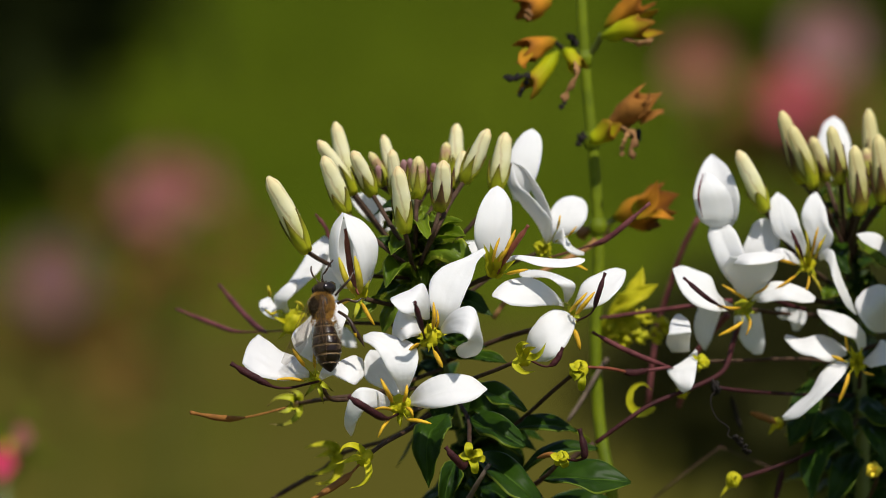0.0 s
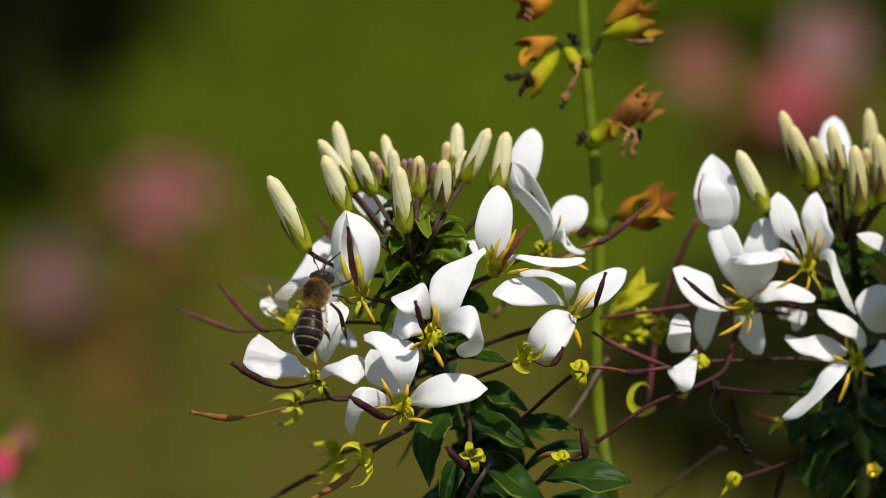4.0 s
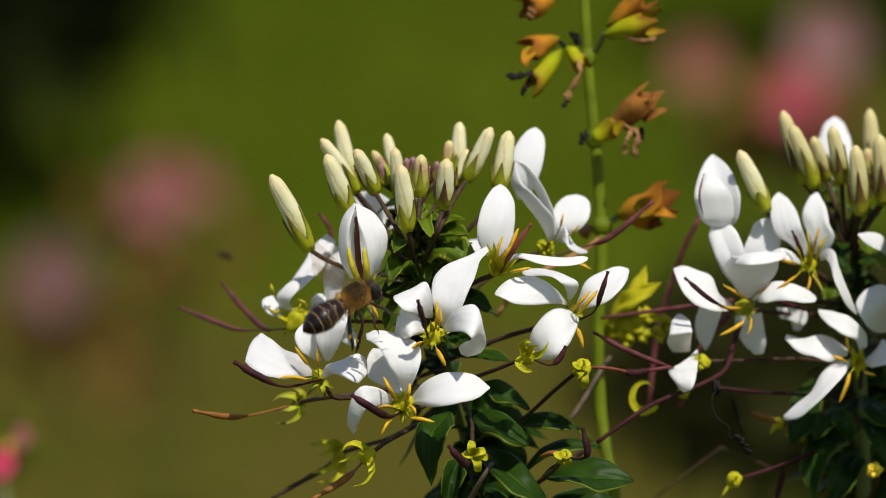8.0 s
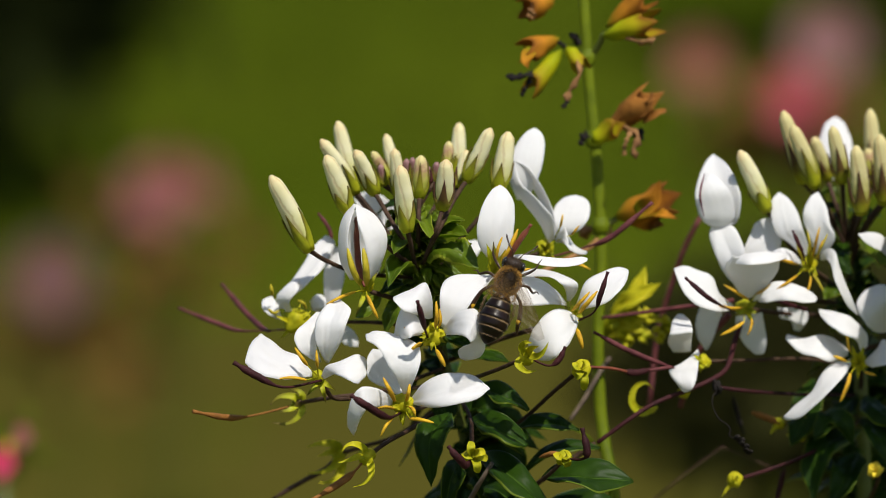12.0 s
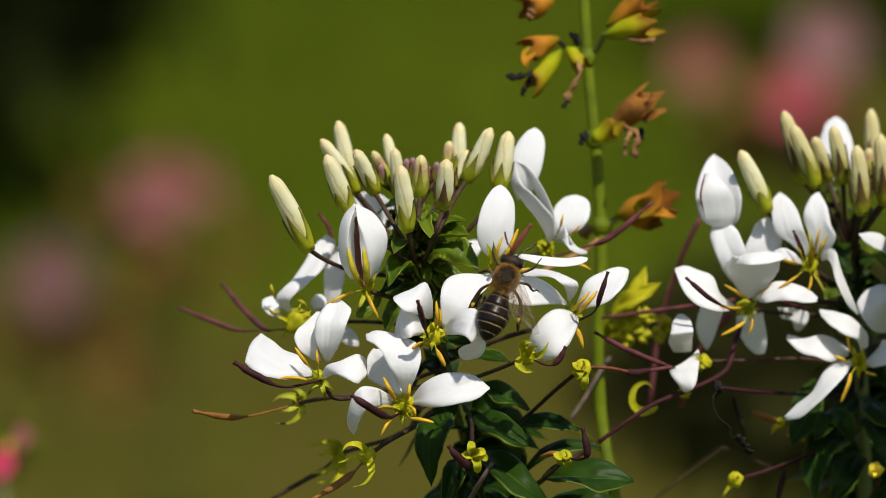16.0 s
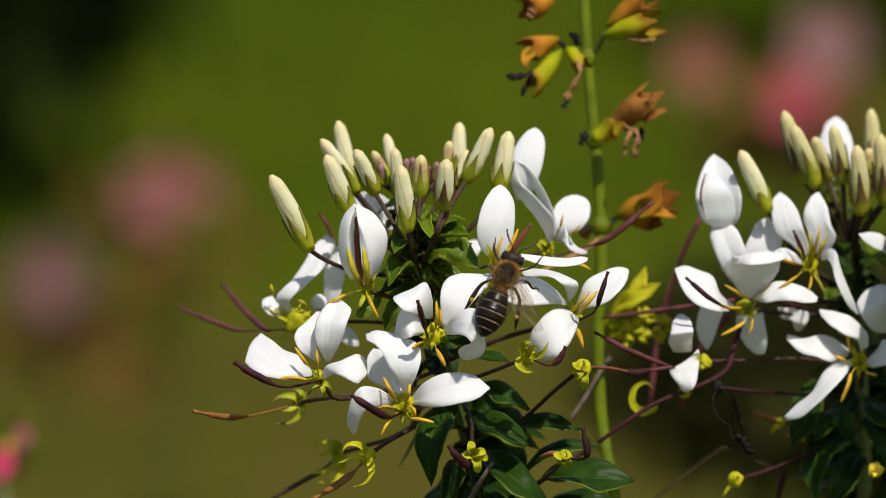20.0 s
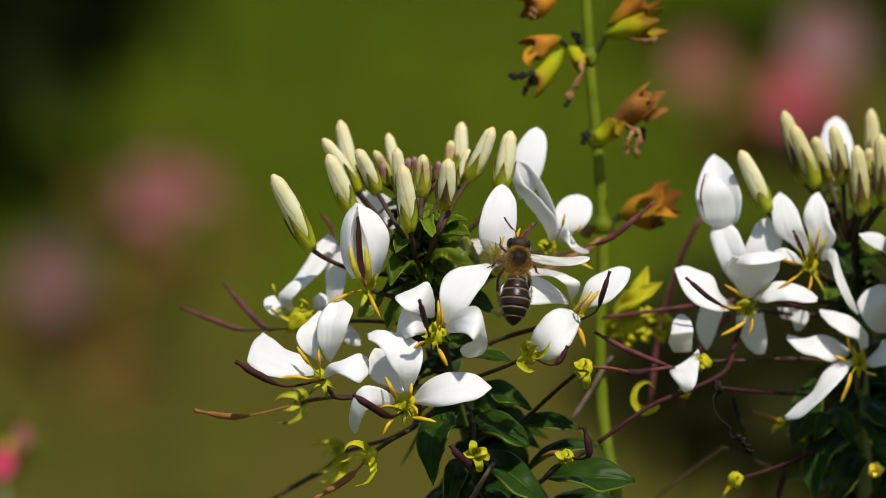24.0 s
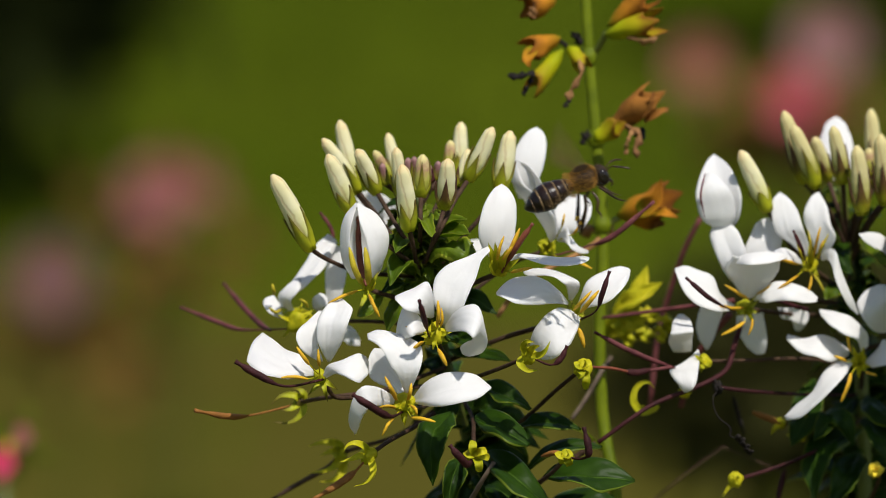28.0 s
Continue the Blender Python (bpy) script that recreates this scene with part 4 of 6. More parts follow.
# flower on the inner side, with petals spread low
side = heart(main, (1022, 552, -4), 24, label="open white flower with spread petals")
lobe(side, [(1006, 534, -4), (990, 514, -7), (968, 496, -9), (940, 487, -10), (908, 490, -11), (888, 504, -12), (879, 516, -13)], [(1006, 540, -4), (985, 537, -9), (950, 539, -13), (915, 535, -15), (893, 527, -15), (880, 523, -14)], 0.05, 0.05)
lobe(side, [(1012, 533, -3), (1025, 515, -4), (1026, 499, -5), (1010, 489, -4), (988, 480, -3), (962, 475, -3), (940, 475, -2), (927, 480, -2)], [(1006, 531, -3), (1006, 516, -6), (1000, 502, -8), (985, 491, -8), (968, 486, -7), (950, 486, -5), (936, 487, -4), (928, 485, -3)], 0.10, 0.04)
lobe(side, [(1019, 546, -4), (1027, 520, -5), (1040, 496, -5), (1066, 478, -4), (1095, 471, -3), (1113, 475, -2)], [(1024, 550, -4), (1052, 542, -8), (1080, 530, -9), (1101, 512, -8), (1113, 494, -5), (1116, 480, -3)], -0.05, 0.05, 0.02)
lobe(side, [(1023, 558, -5), (1006, 545, -7), (988, 543, -9), (964, 556, -10), (945, 580, -10), (937, 604, -9), (939, 622, -8)], [(1028, 562, -5), (1024, 582, -9), (1012, 606, -12), (990, 626, -13), (972, 637, -12), (958, 638, -10), (946, 632, -8)], 0.08, 0.05)
pod(side, [(1028, 566, -7), (1055, 550, -10), (1066, 520, -12), (1079, 480, -12)], 13, POD, 0.42)
anther(side, [(1016, 548, -8), (1030, 534, -10), (1047, 515, -10)], 10, (1018, 556, -6))
anther(side, [(1028, 552, -8), (1043, 535, -10), (1060, 514, -10)], 13, (1022, 558, -6))
anther(side, [(1024, 582, -8), (1030, 598, -9), (1034, 616, -9)], 12, (1026, 566, -6))
sepals(side, (1020, 556, -4), [(1002, 540, -6), (1030, 527, -6), (1040, 560, -5), (1010, 530, -6)], 12)
rod(side, [(1018, 562, -2), (960, 578, 2), (880, 602, 6), (790, 640, 9)], 11, 10, STALK)


def spent(parent, place, size, tips, stalk_pts, pod_pts=None, pod_mat=None, pod_w=12, pod_stalk=0.2, mat=None, width=15):
    """A flower that has dropped its petals: receptacle, curled sepals, pod."""
    h = heart(parent, place, size, mat or LIME, "spent_flower")
    for tip in tips:
        if isinstance(tip, list):
            petal(h, [place] + tip, width, (0, 0.3, 1), "lance", 0.7, 30, 0.12, mat or LIME, "sepal")
        else:
            x, y, d = tip
            m = ((place[0] + x) / 2 + (y - place[1]) * 0.10, (place[1] + y) / 2 - (x - place[0]) * 0.10, (place[2] + d) / 2 - 1.5)
            petal(h, [place, m, (x, y, d)], 16, (0, 0.3, 1), "oval", 0.6, 10, 0.15, mat or LIME, "sepal")
    rod(h, [place] + stalk_pts, 9, 9, STALK)
    if pod_pts:
        pod(h, [place] + pod_pts, pod_w, pod_mat, pod_stalk)
    return h


spent(main, (936, 630, -16), 30, [[(952, 630, -19), (964, 622, -20), (974, 604, -20)], [(926, 616, -18), (932, 605, -19), (946, 606, -19)], [(920, 642, -17), (934, 656, -18), (954, 655, -18)], [(944, 616, -19), (956, 612, -20)]], [(895, 648, -12), (850, 665, -4), (800, 680, 10)], [(972, 646, -17), (992, 636, -17), (1004, 612, -17)], POD, 14, 0.45)
spent(main, (1031, 652, -6), 32, [(1022, 668, -8), (1036, 690, -7), (1046, 640, -8), (1020, 640, -8)], [(985, 690, -2), (930, 740, 4), (850, 800, 12)])
spent(main, (840, 806, -16), 26, [(862, 798, -18), (838, 780, -17), (848, 836, -18), (866, 812, -17), (822, 800, -16)], [(838, 775, -10), (836, 740, -2), (815, 700, 10)], [(828, 822, -18), (812, 808, -20), (796, 788, -20)], POD, 18, 0.15)
spent(main, (1001, 810, -12), 28, [(985, 800, -13), (1012, 800, -14), (1008, 825, -13)], [(975, 838, -10), (930, 870, -4), (880, 900, 6)], [(1030, 812, -14), (1042, 800, -15), (1033, 756, -15)], POD, 18, 0.5)
spent(main, (652, 807, -12), 32, [[(646, 792, -13), (630, 785, -14), (616, 788, -14), (607, 800, -14)], [(659, 822, -13), (660, 840, -14), (648, 854, -14), (627, 861, -14)], [(636, 808, -14), (620, 814, -14), (600, 818, -14)]], [(690, 780, -8), (740, 752, 0), (810, 700, 10)], [(635, 828, -13), (610, 850, -14), (555, 884, -15)], RUSTY, 17, 0.42)
spent(main, (604, 802, 15), 26, [[(600, 790, 14), (584, 784, 13), (564, 785, 13), (546, 790, 13)], [(602, 814, 14), (592, 826, 13), (574, 834, 13), (546, 837, 14)], [(608, 822, 14), (602, 842, 13), (586, 852, 13), (566, 853, 13)], [(588, 800, 13), (566, 806, 13)]], [(650, 788, 13), (690, 776, 16), (740, 748, 14), (806, 690, 15)], [(580, 828, 15), (540, 850, 15), (470, 890, 15)], STALK, 13, 0.02, width=19)
spent(main, (532, 712, 4), 24, [[(524, 702, 3), (508, 700, 3), (494, 703, 3), (480, 716, 3)], [(538, 724, 3), (530, 738, 3), (510, 749, 3), (484, 747, 3)], [(538, 700, 3), (530, 690, 3), (514, 688, 4)], [(516, 724, 3), (498, 727, 3)]], [(570, 705, 0), (620, 699, -4), (700, 690, 2), (800, 676, 10)], [(500, 722, 3), (440, 736, 0), (400, 737, -4), (345, 727, -8)], RUSTY, 15, 0.52, SEPAL)

rod(main, [(874, 818, -9), (854, 850, -8), (828, 895, -4)], 9, 11, BARK)
rod(main, [(1012, 742, 20), (1040, 700, 22), (1066, 655, 24), (1082, 632, 25)], 8, 10, BARK, "twig")
pod(main, [(958, 808, -4), (982, 802, -6), (1002, 806, -6)], 13, RUSTY, 0.05)
# leaves of the middle plant
leaf(main, [(800, 730, -2), (765, 775, -8), (766, 860, -8)], 66, (-0.3, 0.2, 1))
for one, other in (
    ([(840, 684, 2), (862, 671, 0), (884, 667, -1), (910, 682, -2), (930, 700, -2), (941, 724, -2)], [(840, 690, 2), (862, 694, -4), (878, 708, -6), (898, 713, -7), (918, 716, -5), (938, 726, -3)]),
    ([(838, 738, -4), (850, 727, -4), (875, 723, -5), (904, 735, -7), (926, 758, -8), (938, 786, -9)], [(838, 746, -4), (852, 762, -9), (878, 768, -12), (900, 780, -13), (918, 790, -12), (935, 790, -10)]),
    ([(900, 758, 4), (928, 744, 3), (948, 728, 3), (974, 726, 2), (1000, 738, 0), (1028, 758, -2)], [(902, 764, 4), (930, 757, 0), (954, 756, -2), (984, 757, -3), (1004, 759, -3), (1028, 762, -2)]),
    ([(852, 802, -2), (872, 794, -4), (904, 796, -6), (934, 814, -8), (956, 848, -9), (973, 890, -10)], [(852, 816, -2), (866, 834, -9), (884, 848, -13), (910, 866, -15), (940, 882, -15), (970, 894, -12)]),
    ([(962, 842, -4), (988, 817, -4), (1022, 806, -5), (1054, 805, -6), (1088, 819, -7), (1124, 848, -8)], [(963, 847, -4), (992, 850, -11), (1032, 858, -13), (1062, 863, -13), (1092, 863, -11), (1124, 852, -9)]),
    ([(930, 830, 4), (944, 806, 3), (966, 786, 3), (1004, 773, 2), (1040, 779, 1), (1066, 790, 0)], [(934, 836, 4), (956, 816, 0), (980, 802, -2), (1014, 796, -2), (1044, 796, -1), (1066, 793, 0)])):
    lobe(main, one, other, 0.10, 0.10, 0.16, 0.0, LEAF, "leaf")
lobe(main, [(960, 905, 8), (985, 872, 8), (1020, 858, 7), (1060, 862, 6), (1096, 884, 6)], [(966, 912, 8), (1000, 930, 3), (1036, 925, 1), (1070, 912, 2), (1097, 890, 5)], 0.10, 0.10, 0.16, 0.0, LEAF, "leaf")
leaf(main, [(815, 812, -2), (800, 850, -6), (792, 905, -6)], 44, (0.3, 0.3, 1))
leaf(main, [(770, 700, 6), (790, 730, 4), (745, 770, 4)], 50, (0, 0.5, 0.9))
leaf(main, [(860, 860, 2), (900, 880, -2), (940, 930, -4)], 60, (0, 0.5, 0.9))
leaf(main, [(770, 470, 4), (800, 448, -3), (838, 430, -6)], 46, (0, 0.7, 0.7), YOUNG)
leaf(main, [(752, 460, 0), (800, 440, -6), (850, 474, -8)], 58, (0, 0.8, 0.6), YOUNG)
leaf(main, [(745, 420, 2), (775, 396, -3), (826, 388, -6)], 42, (0, 0.7, 0.7), YOUNG)
leaf(main, [(748, 430, 1), (785, 412, -4), (832, 414, -8)], 46, (0, 0.7, 0.7), YOUNG)
leaf(main, [(740, 440, 0), (715, 424, -6), (700, 448, -10)], 34, (-0.1, 0.5, 0.9), YOUNG)
leaf(main, [(735, 400, 0), (752, 392, -6), (764, 420, -10)], 34, (0.1, 0.5, 0.9), YOUNG)
leaf(main, [(740, 490, 0), (712, 470, -6), (690, 506, -10)], 44, (-0.2, 0.6, 0.8), YOUNG)
leaf(main, [(742, 510, 2), (700, 500, -4), (672, 520, -4)], 34, (-0.2, 0.7, 0.7))
leaf(main, [(750, 520, 2), (705, 545, -2), (684, 590, -2)], 40, (-0.3, 0.3, 1), YOUNG)
leaf(main, [(680, 520, -2), (652, 545, -4), (632, 560, -3)], 26, (-0.3, 0.3, 1), YOUNG)
leaf(main, [(780, 540, 4), (830, 528, 0), (880, 556, -1)], 44, (0.1, 0.7, 0.7))
leaf(main, [(790, 590, 2), (820, 600, -3), (870, 612, -4)], 36, (0.1, 0.6, 0.8))
leaf(main, [(795, 620, 6), (850, 625, 2), (905, 640, 0)], 44, (0.1, 0.7, 0.7))
leaf(main, [(760, 600, 4), (710, 615, 2), (660, 640, 2)], 44, (-0.1, 0.7, 0.7))
leaf(main, [(742, 450, 3), (690, 425, 0), (650, 440, 1)], 34, (-0.1, 0.7, 0.7))
rng = random.Random(21)
for k in range(80):
    s = rng.random()
    y = 370 + s * 250
    x = 738 + max(0, y - 430) * 0.20
    a = rng.uniform(0, 6.283)
    reach = rng.uniform(32, 78)
    ex, ed = x + math.cos(a) * reach, 6 + math.sin(a) * reach * 0.07 + 3
    leaf(main, [(x, y, 4), ((x + ex) / 2, y - rng.uniform(8, 26), (ed + 4) / 2), (ex, y + rng.uniform(-20, 20), ed)], rng.uniform(20, 36), (math.cos(a) * 0.3, 0.9, 0.4), YOUNG if rng.random() < 0.6 else LEAF)
for k in range(64):
    # small bright leaves on the near side of the raceme
    y = rng.uniform(385, 575)
    a = rng.uniform(3.3, 6.1)
    x = 738 + max(0, y - 430) * 0.20
    reach = rng.uniform(30, 84)
    ex, ed = x + math.cos(a) * reach, math.sin(a) * reach * 0.05
    leaf(main, [(x, y, 4), ((x + ex) / 2, y - rng.uniform(6, 22), ed / 2), (ex, y + rng.uniform(-12, 22), ed)], rng.uniform(20, 38), (math.cos(a) * 0.5, 0.7, 0.7), YOUNG)
for k in range(60):
    y = 640 + rng.random() ** 0.8 * 640
    x = 800 + (y - 680) * 0.22 if y < 900 else 850
    a = rng.uniform(0, 6.283)
    reach = rng.uniform(70, 150)
    ex, ed = x + math.cos(a) * reach, 12 + math.sin(a) * reach * 0.07 + 5
    if y < 860 and ed < 8:
        continue
    leaf(main, [(x, y, 10), ((x + ex) / 2, y - rng.uniform(5, 30), (ed + 10) / 2), (ex, y + rng.uniform(0, 70), ed)], rng.uniform(36, 62), (math.cos(a) * 0.3, 0.9, 0.4), LEAF)

for k in range(20):
    # dark leaves at the back of the lower stem
    x, y = rng.uniform(860, 985), rng.uniform(730, 940)
    d = rng.uniform(8, 20)
    foot = 815 + (y - 700) * 0.2
    leaf(main, [(foot, y - 20, 12), ((foot + x) / 2, y - rng.uniform(20, 50), d - 2), (x, y + rng.uniform(-10, 30), d)], rng.uniform(40, 64), (0.1, rng.uniform(0.3, 0.8), 0.7), LEAF)

# ---- the tall stalk with dried calyces ----
spike = base("seed_stalk", foot_of(1100, 920, 24))
tagged(spike, "tall yellow-green stalk with brown dried seed cups", "plant")
trunk(spike, [(1033, -60, 26), (1040, 60, 26), (1046, 150, 26), (1060, 300, 26), (1067, 450, 26), (1061, 600, 26), (1068, 750, 26), (1092, 900, 24)], ORIGIN[spike.name], 24, 20, SPIKE)


def cup(parent, foot, tip, w0, w1, mat, teeth=3, label="", seed=0):
    """A dried bell-shaped calyx with pointed lips."""
    a, b = at(*foot), at(*tip)
    z = (b - a).normalized()
    e1 = way(0, 0, 1)
    e1 = (e1 - z * e1.dot(z)).normalized()
    e2 = z.cross(e1)
    sides, rings = 18, 10
    verts, faces, uvs = [], [], []
    for k in range(rings + 1):
        t = k / rings
        r = (w0 + (w1 - w0) * t ** 0.8) * U / 2 * (0.35 + 0.65 * min(1.0, t * 4))
        for j in range(sides):
            an = 6.283 * j / sides
            lip = (0.5 + 0.5 * math.cos(teeth * an + seed)) ** 2 * 0.34 * max(0.0, t - 0.5) * 2
            crease = 1 + 0.07 * math.cos(9 * an + seed)
            flare = r * crease * (1 + 0.30 * noise.noise(Vector((math.cos(an), math.sin(an), t * 2 + seed))) + 0.16 * t * noise.noise(Vector((math.cos(an) * 4, math.sin(an) * 4, t * 5 + seed))))
            verts.append(a + (b - a) * (t * 0.74 + lip * 0.9) + (e1 * math.cos(an) + e2 * math.sin(an)) * flare)
            uvs.append((j / sides, t))
    num = len(verts)
    inner = [v + (a + (b - a) * 0.5 - v) * 0.05 for v in verts]
    verts += inner
    uvs += uvs
    for k in range(rings):
        for j in range(sides):
            e = (j + 1) % sides
            q = (k * sides + j, k * sides + e, (k + 1) * sides + e, (k + 1) * sides + j)
            faces.append(q)
            faces.append(tuple(num + i for i in q[::-1]))
    for j in range(sides):
        e = (j + 1) % sides
        faces.append((rings * sides + j, rings * sides + e, num + rings * sides + e, num + rings * sides + j))
    faces.append(tuple(range(sides))[::-1])
    return link("calyx", verts, faces, mat, parent, a, label, uvs)


def wisp(parent, points, w, mat=None, name="withered_corolla"):
    pts = sheet(points)
    v, f, u = tube(pts, [w * U * q for q in (0.2, 0.36, 0.16, 0.42, 0.26, 0.38, 0.10)], 30, 9, 3, 0.4, 1.1)
    return link(name, v, f, mat or STRAW, parent, pts[0], "", u)


def node_ring(parent, x, y, d, w):
    v, f, u = tube([at(x, y + 14, d), at(x, y, d), at(x, y - 14, d)], [w * U * 0.44, w * U * 0.54, w * U * 0.44], 8, 12, 4, 0.08, 0.1)
    link("node", v, f, SPIKE, parent, at(x, y, d), "", u)


node_ring(spike, 1043, 100, 26, 30)
node_ring(spike, 1055, 245, 26, 34)
node_ring(spike, 1066, 398, 26, 34)
cup(spike, (992, 66, 23), (925, 94, 20), 16, 44, DRYCUP, 3, "orange brown dried seed cup", 1.0)
cup(spike, (996, 88, 22), (936, 166, 20), 20, 34, GREENCUP, 2, "yellow-green seed cup", 2.0)
rod(spike, [(1040, 98, 26), (1012, 88, 24), (990, 72, 23)], 12, 9, SOOT, "stalklet", 8)
cup(spike, (1006, 82, 21), (1036, 122, 19), 18, 30, GREENCUP, 3, "yellow-green seed cup", 0.5)
wisp(spike, [(1025, 106, 18), (1028, 132, 17), (1012, 158, 17), (1004, 182, 17)], 13)
wisp(spike, [(1008, 176, 17), (1002, 184, 17), (996, 188, 17)], 10, SOOT)
wisp(spike, [(945, 128, 19), (925, 134, 18), (898, 134, 18)], 18, SOOT)
wisp(spike, [(942, 140, 20), (932, 158, 19), (926, 170, 19)], 14, SOOT)
wisp(spike, [(1028, 78, 24), (1020, 66, 23), (1022, 58, 23)], 20, SOOT)
cup(spike, (1070, 62, 23), (1172, 36, 20), 18, 46, GREENCUP, 3, "yellow-green seed cup", 0.2)
cup(spike, (1076, 46, 25), (1156, -14, 23), 14, 44, DRYCUP, 3, "orange brown dried seed cup", 1.4)
rod(spike, [(1046, 100, 26), (1062, 80, 25), (1072, 58, 24)], 14, 12, STEM, "stalklet", 8)
wisp(spike, [(1110, 66, 21), (1138, 72, 20), (1164, 68, 20)], 12)
cup(spike, (985, -8, 24), (925, 22, 22), 20, 48, DRYCUP, 3, "orange brown dried seed cup", 2.4)
wisp(spike, [(948, 10, 22), (944, 22, 21), (938, 30, 21)], 18)
cup(spike, (1052, 250, 22), (1098, 216, 20), 26, 36, GREENCUP, 2, "yellow-green seed cup", 0.9)
cup(spike, (1078, 224, 24), (1168, 168, 21), 18, 62, DRY, 4, "brown dried seed cup with spread lips", 0.0)
wisp(spike, [(1108, 222, 21), (1132, 240, 20), (1124, 262, 19), (1128, 280, 19)], 17)
wisp(spike, [(1118, 230, 20), (1112, 248, 19), (1106, 258, 19)], 10)
wisp(spike, [(1112, 232, 22), (1135, 236, 22), (1136, 248, 22)], 18, SOOT)
wisp(spike, [(1044, 238, 24), (1034, 244, 23), (1028, 256, 23)], 18, SOOT)
wisp(spike, [(1106, 256, 20), (1108, 268, 20), (1108, 274, 20)], 10)
cup(spike, (1092, 384, 26), (1196, 346, 23), 22, 62, DRYCUP, 3, "bright rusty orange dried seed cup", 3.1)
cup(spike, (1100, 384, 26), (1176, 388, 26), 22, 40, DRYCUP, 2, "", 1.1)
petal(spike, [(1128, 376, 22), (1158, 356, 20), (1171, 316, 19)], 40, (-0.2, 0.3, 1), "lance", 0.5, 20, 0.2, DRYCUP, "calyx_lip", label="bright orange pointed lip")
petal(spike, [(1150, 380, 23), (1176, 378, 21), (1202, 386, 20)], 30, (0.1, 0.5, 0.8), "lance", 0.5, -20, 0.2, DRYCUP, "calyx_lip")
petal(spike, [(1130, 205, 21), (1150, 186, 19), (1158, 160, 19)], 22, (-0.2, 0.3, 1), "lance", 0.5, 20, 0.2, DRY, "calyx_lip")
petal(spike, [(1140, 212, 21), (1162, 200, 19), (1184, 190, 19)], 22, (0.1, 0.4, 0.9), "lance", 0.5, 20, 0.2, DRY, "calyx_lip")
petal(spike, [(945, 84, 20), (934, 104, 18), (938, 120, 18)], 26, (0.1, 0.4, 0.9), "lance", 0.5, 20, 0.2, DRYCUP, "calyx_lip")
rod(spike, [(1068, 400, 26), (1082, 394, 26), (1098, 384, 26)], 14, 12, STEM, "stalklet", 8)
wisp(spike, [(1030, 410, 30), (1062, 404, 32), (1086, 412, 32)], 34, STRAW)
leaf(spike, [(1082, 556, 26), (1120, 530, 23), (1172, 500, 22)], 40, (0, 0.5, 0.9), LIME)
leaf(spike, [(1084, 556, 26), (1126, 520, 24), (1146, 470, 24)], 34, (0.2, 0.3, 0.9), LIME)
for q, (lx, ly) in enumerate(((1110, 600), (1136, 590), (1168, 592), (1184, 575), (1098, 585), (1150, 560))):
    leaf(spike, [(1072, 600, 28), ((1072 + lx) / 2, ly - 14, 26), (lx, ly + 6 * (q % 3 - 1), 26)], 26, (0, 0.5, 0.9), LIME)
    wisp(spike, [(lx - 6, ly - 14, 27), (lx + 6, ly, 26), (lx - 2, ly + 14, 26)], 26, LIME, "seed_cup")
rod(spike, [(880, 560, 20), (930, 500, 20), (1040, 440, 24), (1064, 420, 26)], 10, 13, STRAW, "withered_twig")
petal(spike, [(1166, 718, 15), (1140, 730, 15), (1121, 712, 14), (1126, 686, 14), (1145, 676, 14), (1160, 688, 14)], 17, (0, 0.3, 1), "lance", 0.6, 40, 0.15, LIME, "sepal")
petal(spike, [(1166, 718, 15), (1152, 726, 16), (1136, 718, 16)], 14, (0, 0.3, 1), "lance", 0.6, 0, 0.15, LIME, "sepal")
rod(spike, [(1070, 800, 26), (1040, 770, 22), (1020, 760, 22)], 8, 6, SPIKE, "stalklet")

# ---- the second white spider flower ----
twin = base("spider_flower_plant", foot_of(1530, 900, 30))
tagged(twin, "white spider flower with large half open bud and dark foliage", "flower", "spider flowers")
trunk(twin, [(1490, 330, 26), (1500, 430, 26), (1515, 560, 27), (1526, 700, 28), (1530, 900, 30)], ORIGIN[twin.name], 34, 16, STEM)
for foot, tip, w, mt, sm, sp in (
    ((1423, 322, 20), (1387, 197, 18), 32, CREAM, DUSK, 20), ((1444, 330, 17), (1403, 222, 15), 32, CREAM, SEPAL, 45),
    ((1466, 318, 24), (1441, 243, 22), 27, CREAM, DUSK, 30), ((1492, 322, 16), (1474, 224, 14), 30, CREAM, DUSK, 45),
    ((1548, 330, 27), (1541, 193, 26), 32, CREAM, DUSK, 25), ((1526, 378, 14), (1516, 258, 12), 34, CREAM, DUSK, 45),
    ((1566, 360, 18), (1558, 238, 16), 34, CREAM, DUSK, 40), ((1540, 312, 24), (1537, 262, 24), 22, BLUSH, DUSK, 10),
    ((1590, 330, 22), (1592, 215, 20), 34, CREAM, SEPAL, 10)):
    mx, my = (foot[0] + 1498) / 2, foot[1] + 50
    bud(twin, foot, tip, w, [(mx, my, 22), (1502, my + 70, 26)], OLD if mt is CREAM else mt, sm, sp, 0.62)
bud(twin, (1358, 372, 12), (1310, 267, 10), 33, [(1390, 420, 16), (1440, 480, 22), (1508, 520, 26)], CREAM, SEPAL, 40, 0.35)
petal(twin, [(1482, 318, 26), (1478, 260, 28), (1474, 206, 32)], 66, (0, 0.5, 0.8), "hood", -0.5, 0, 0.04)

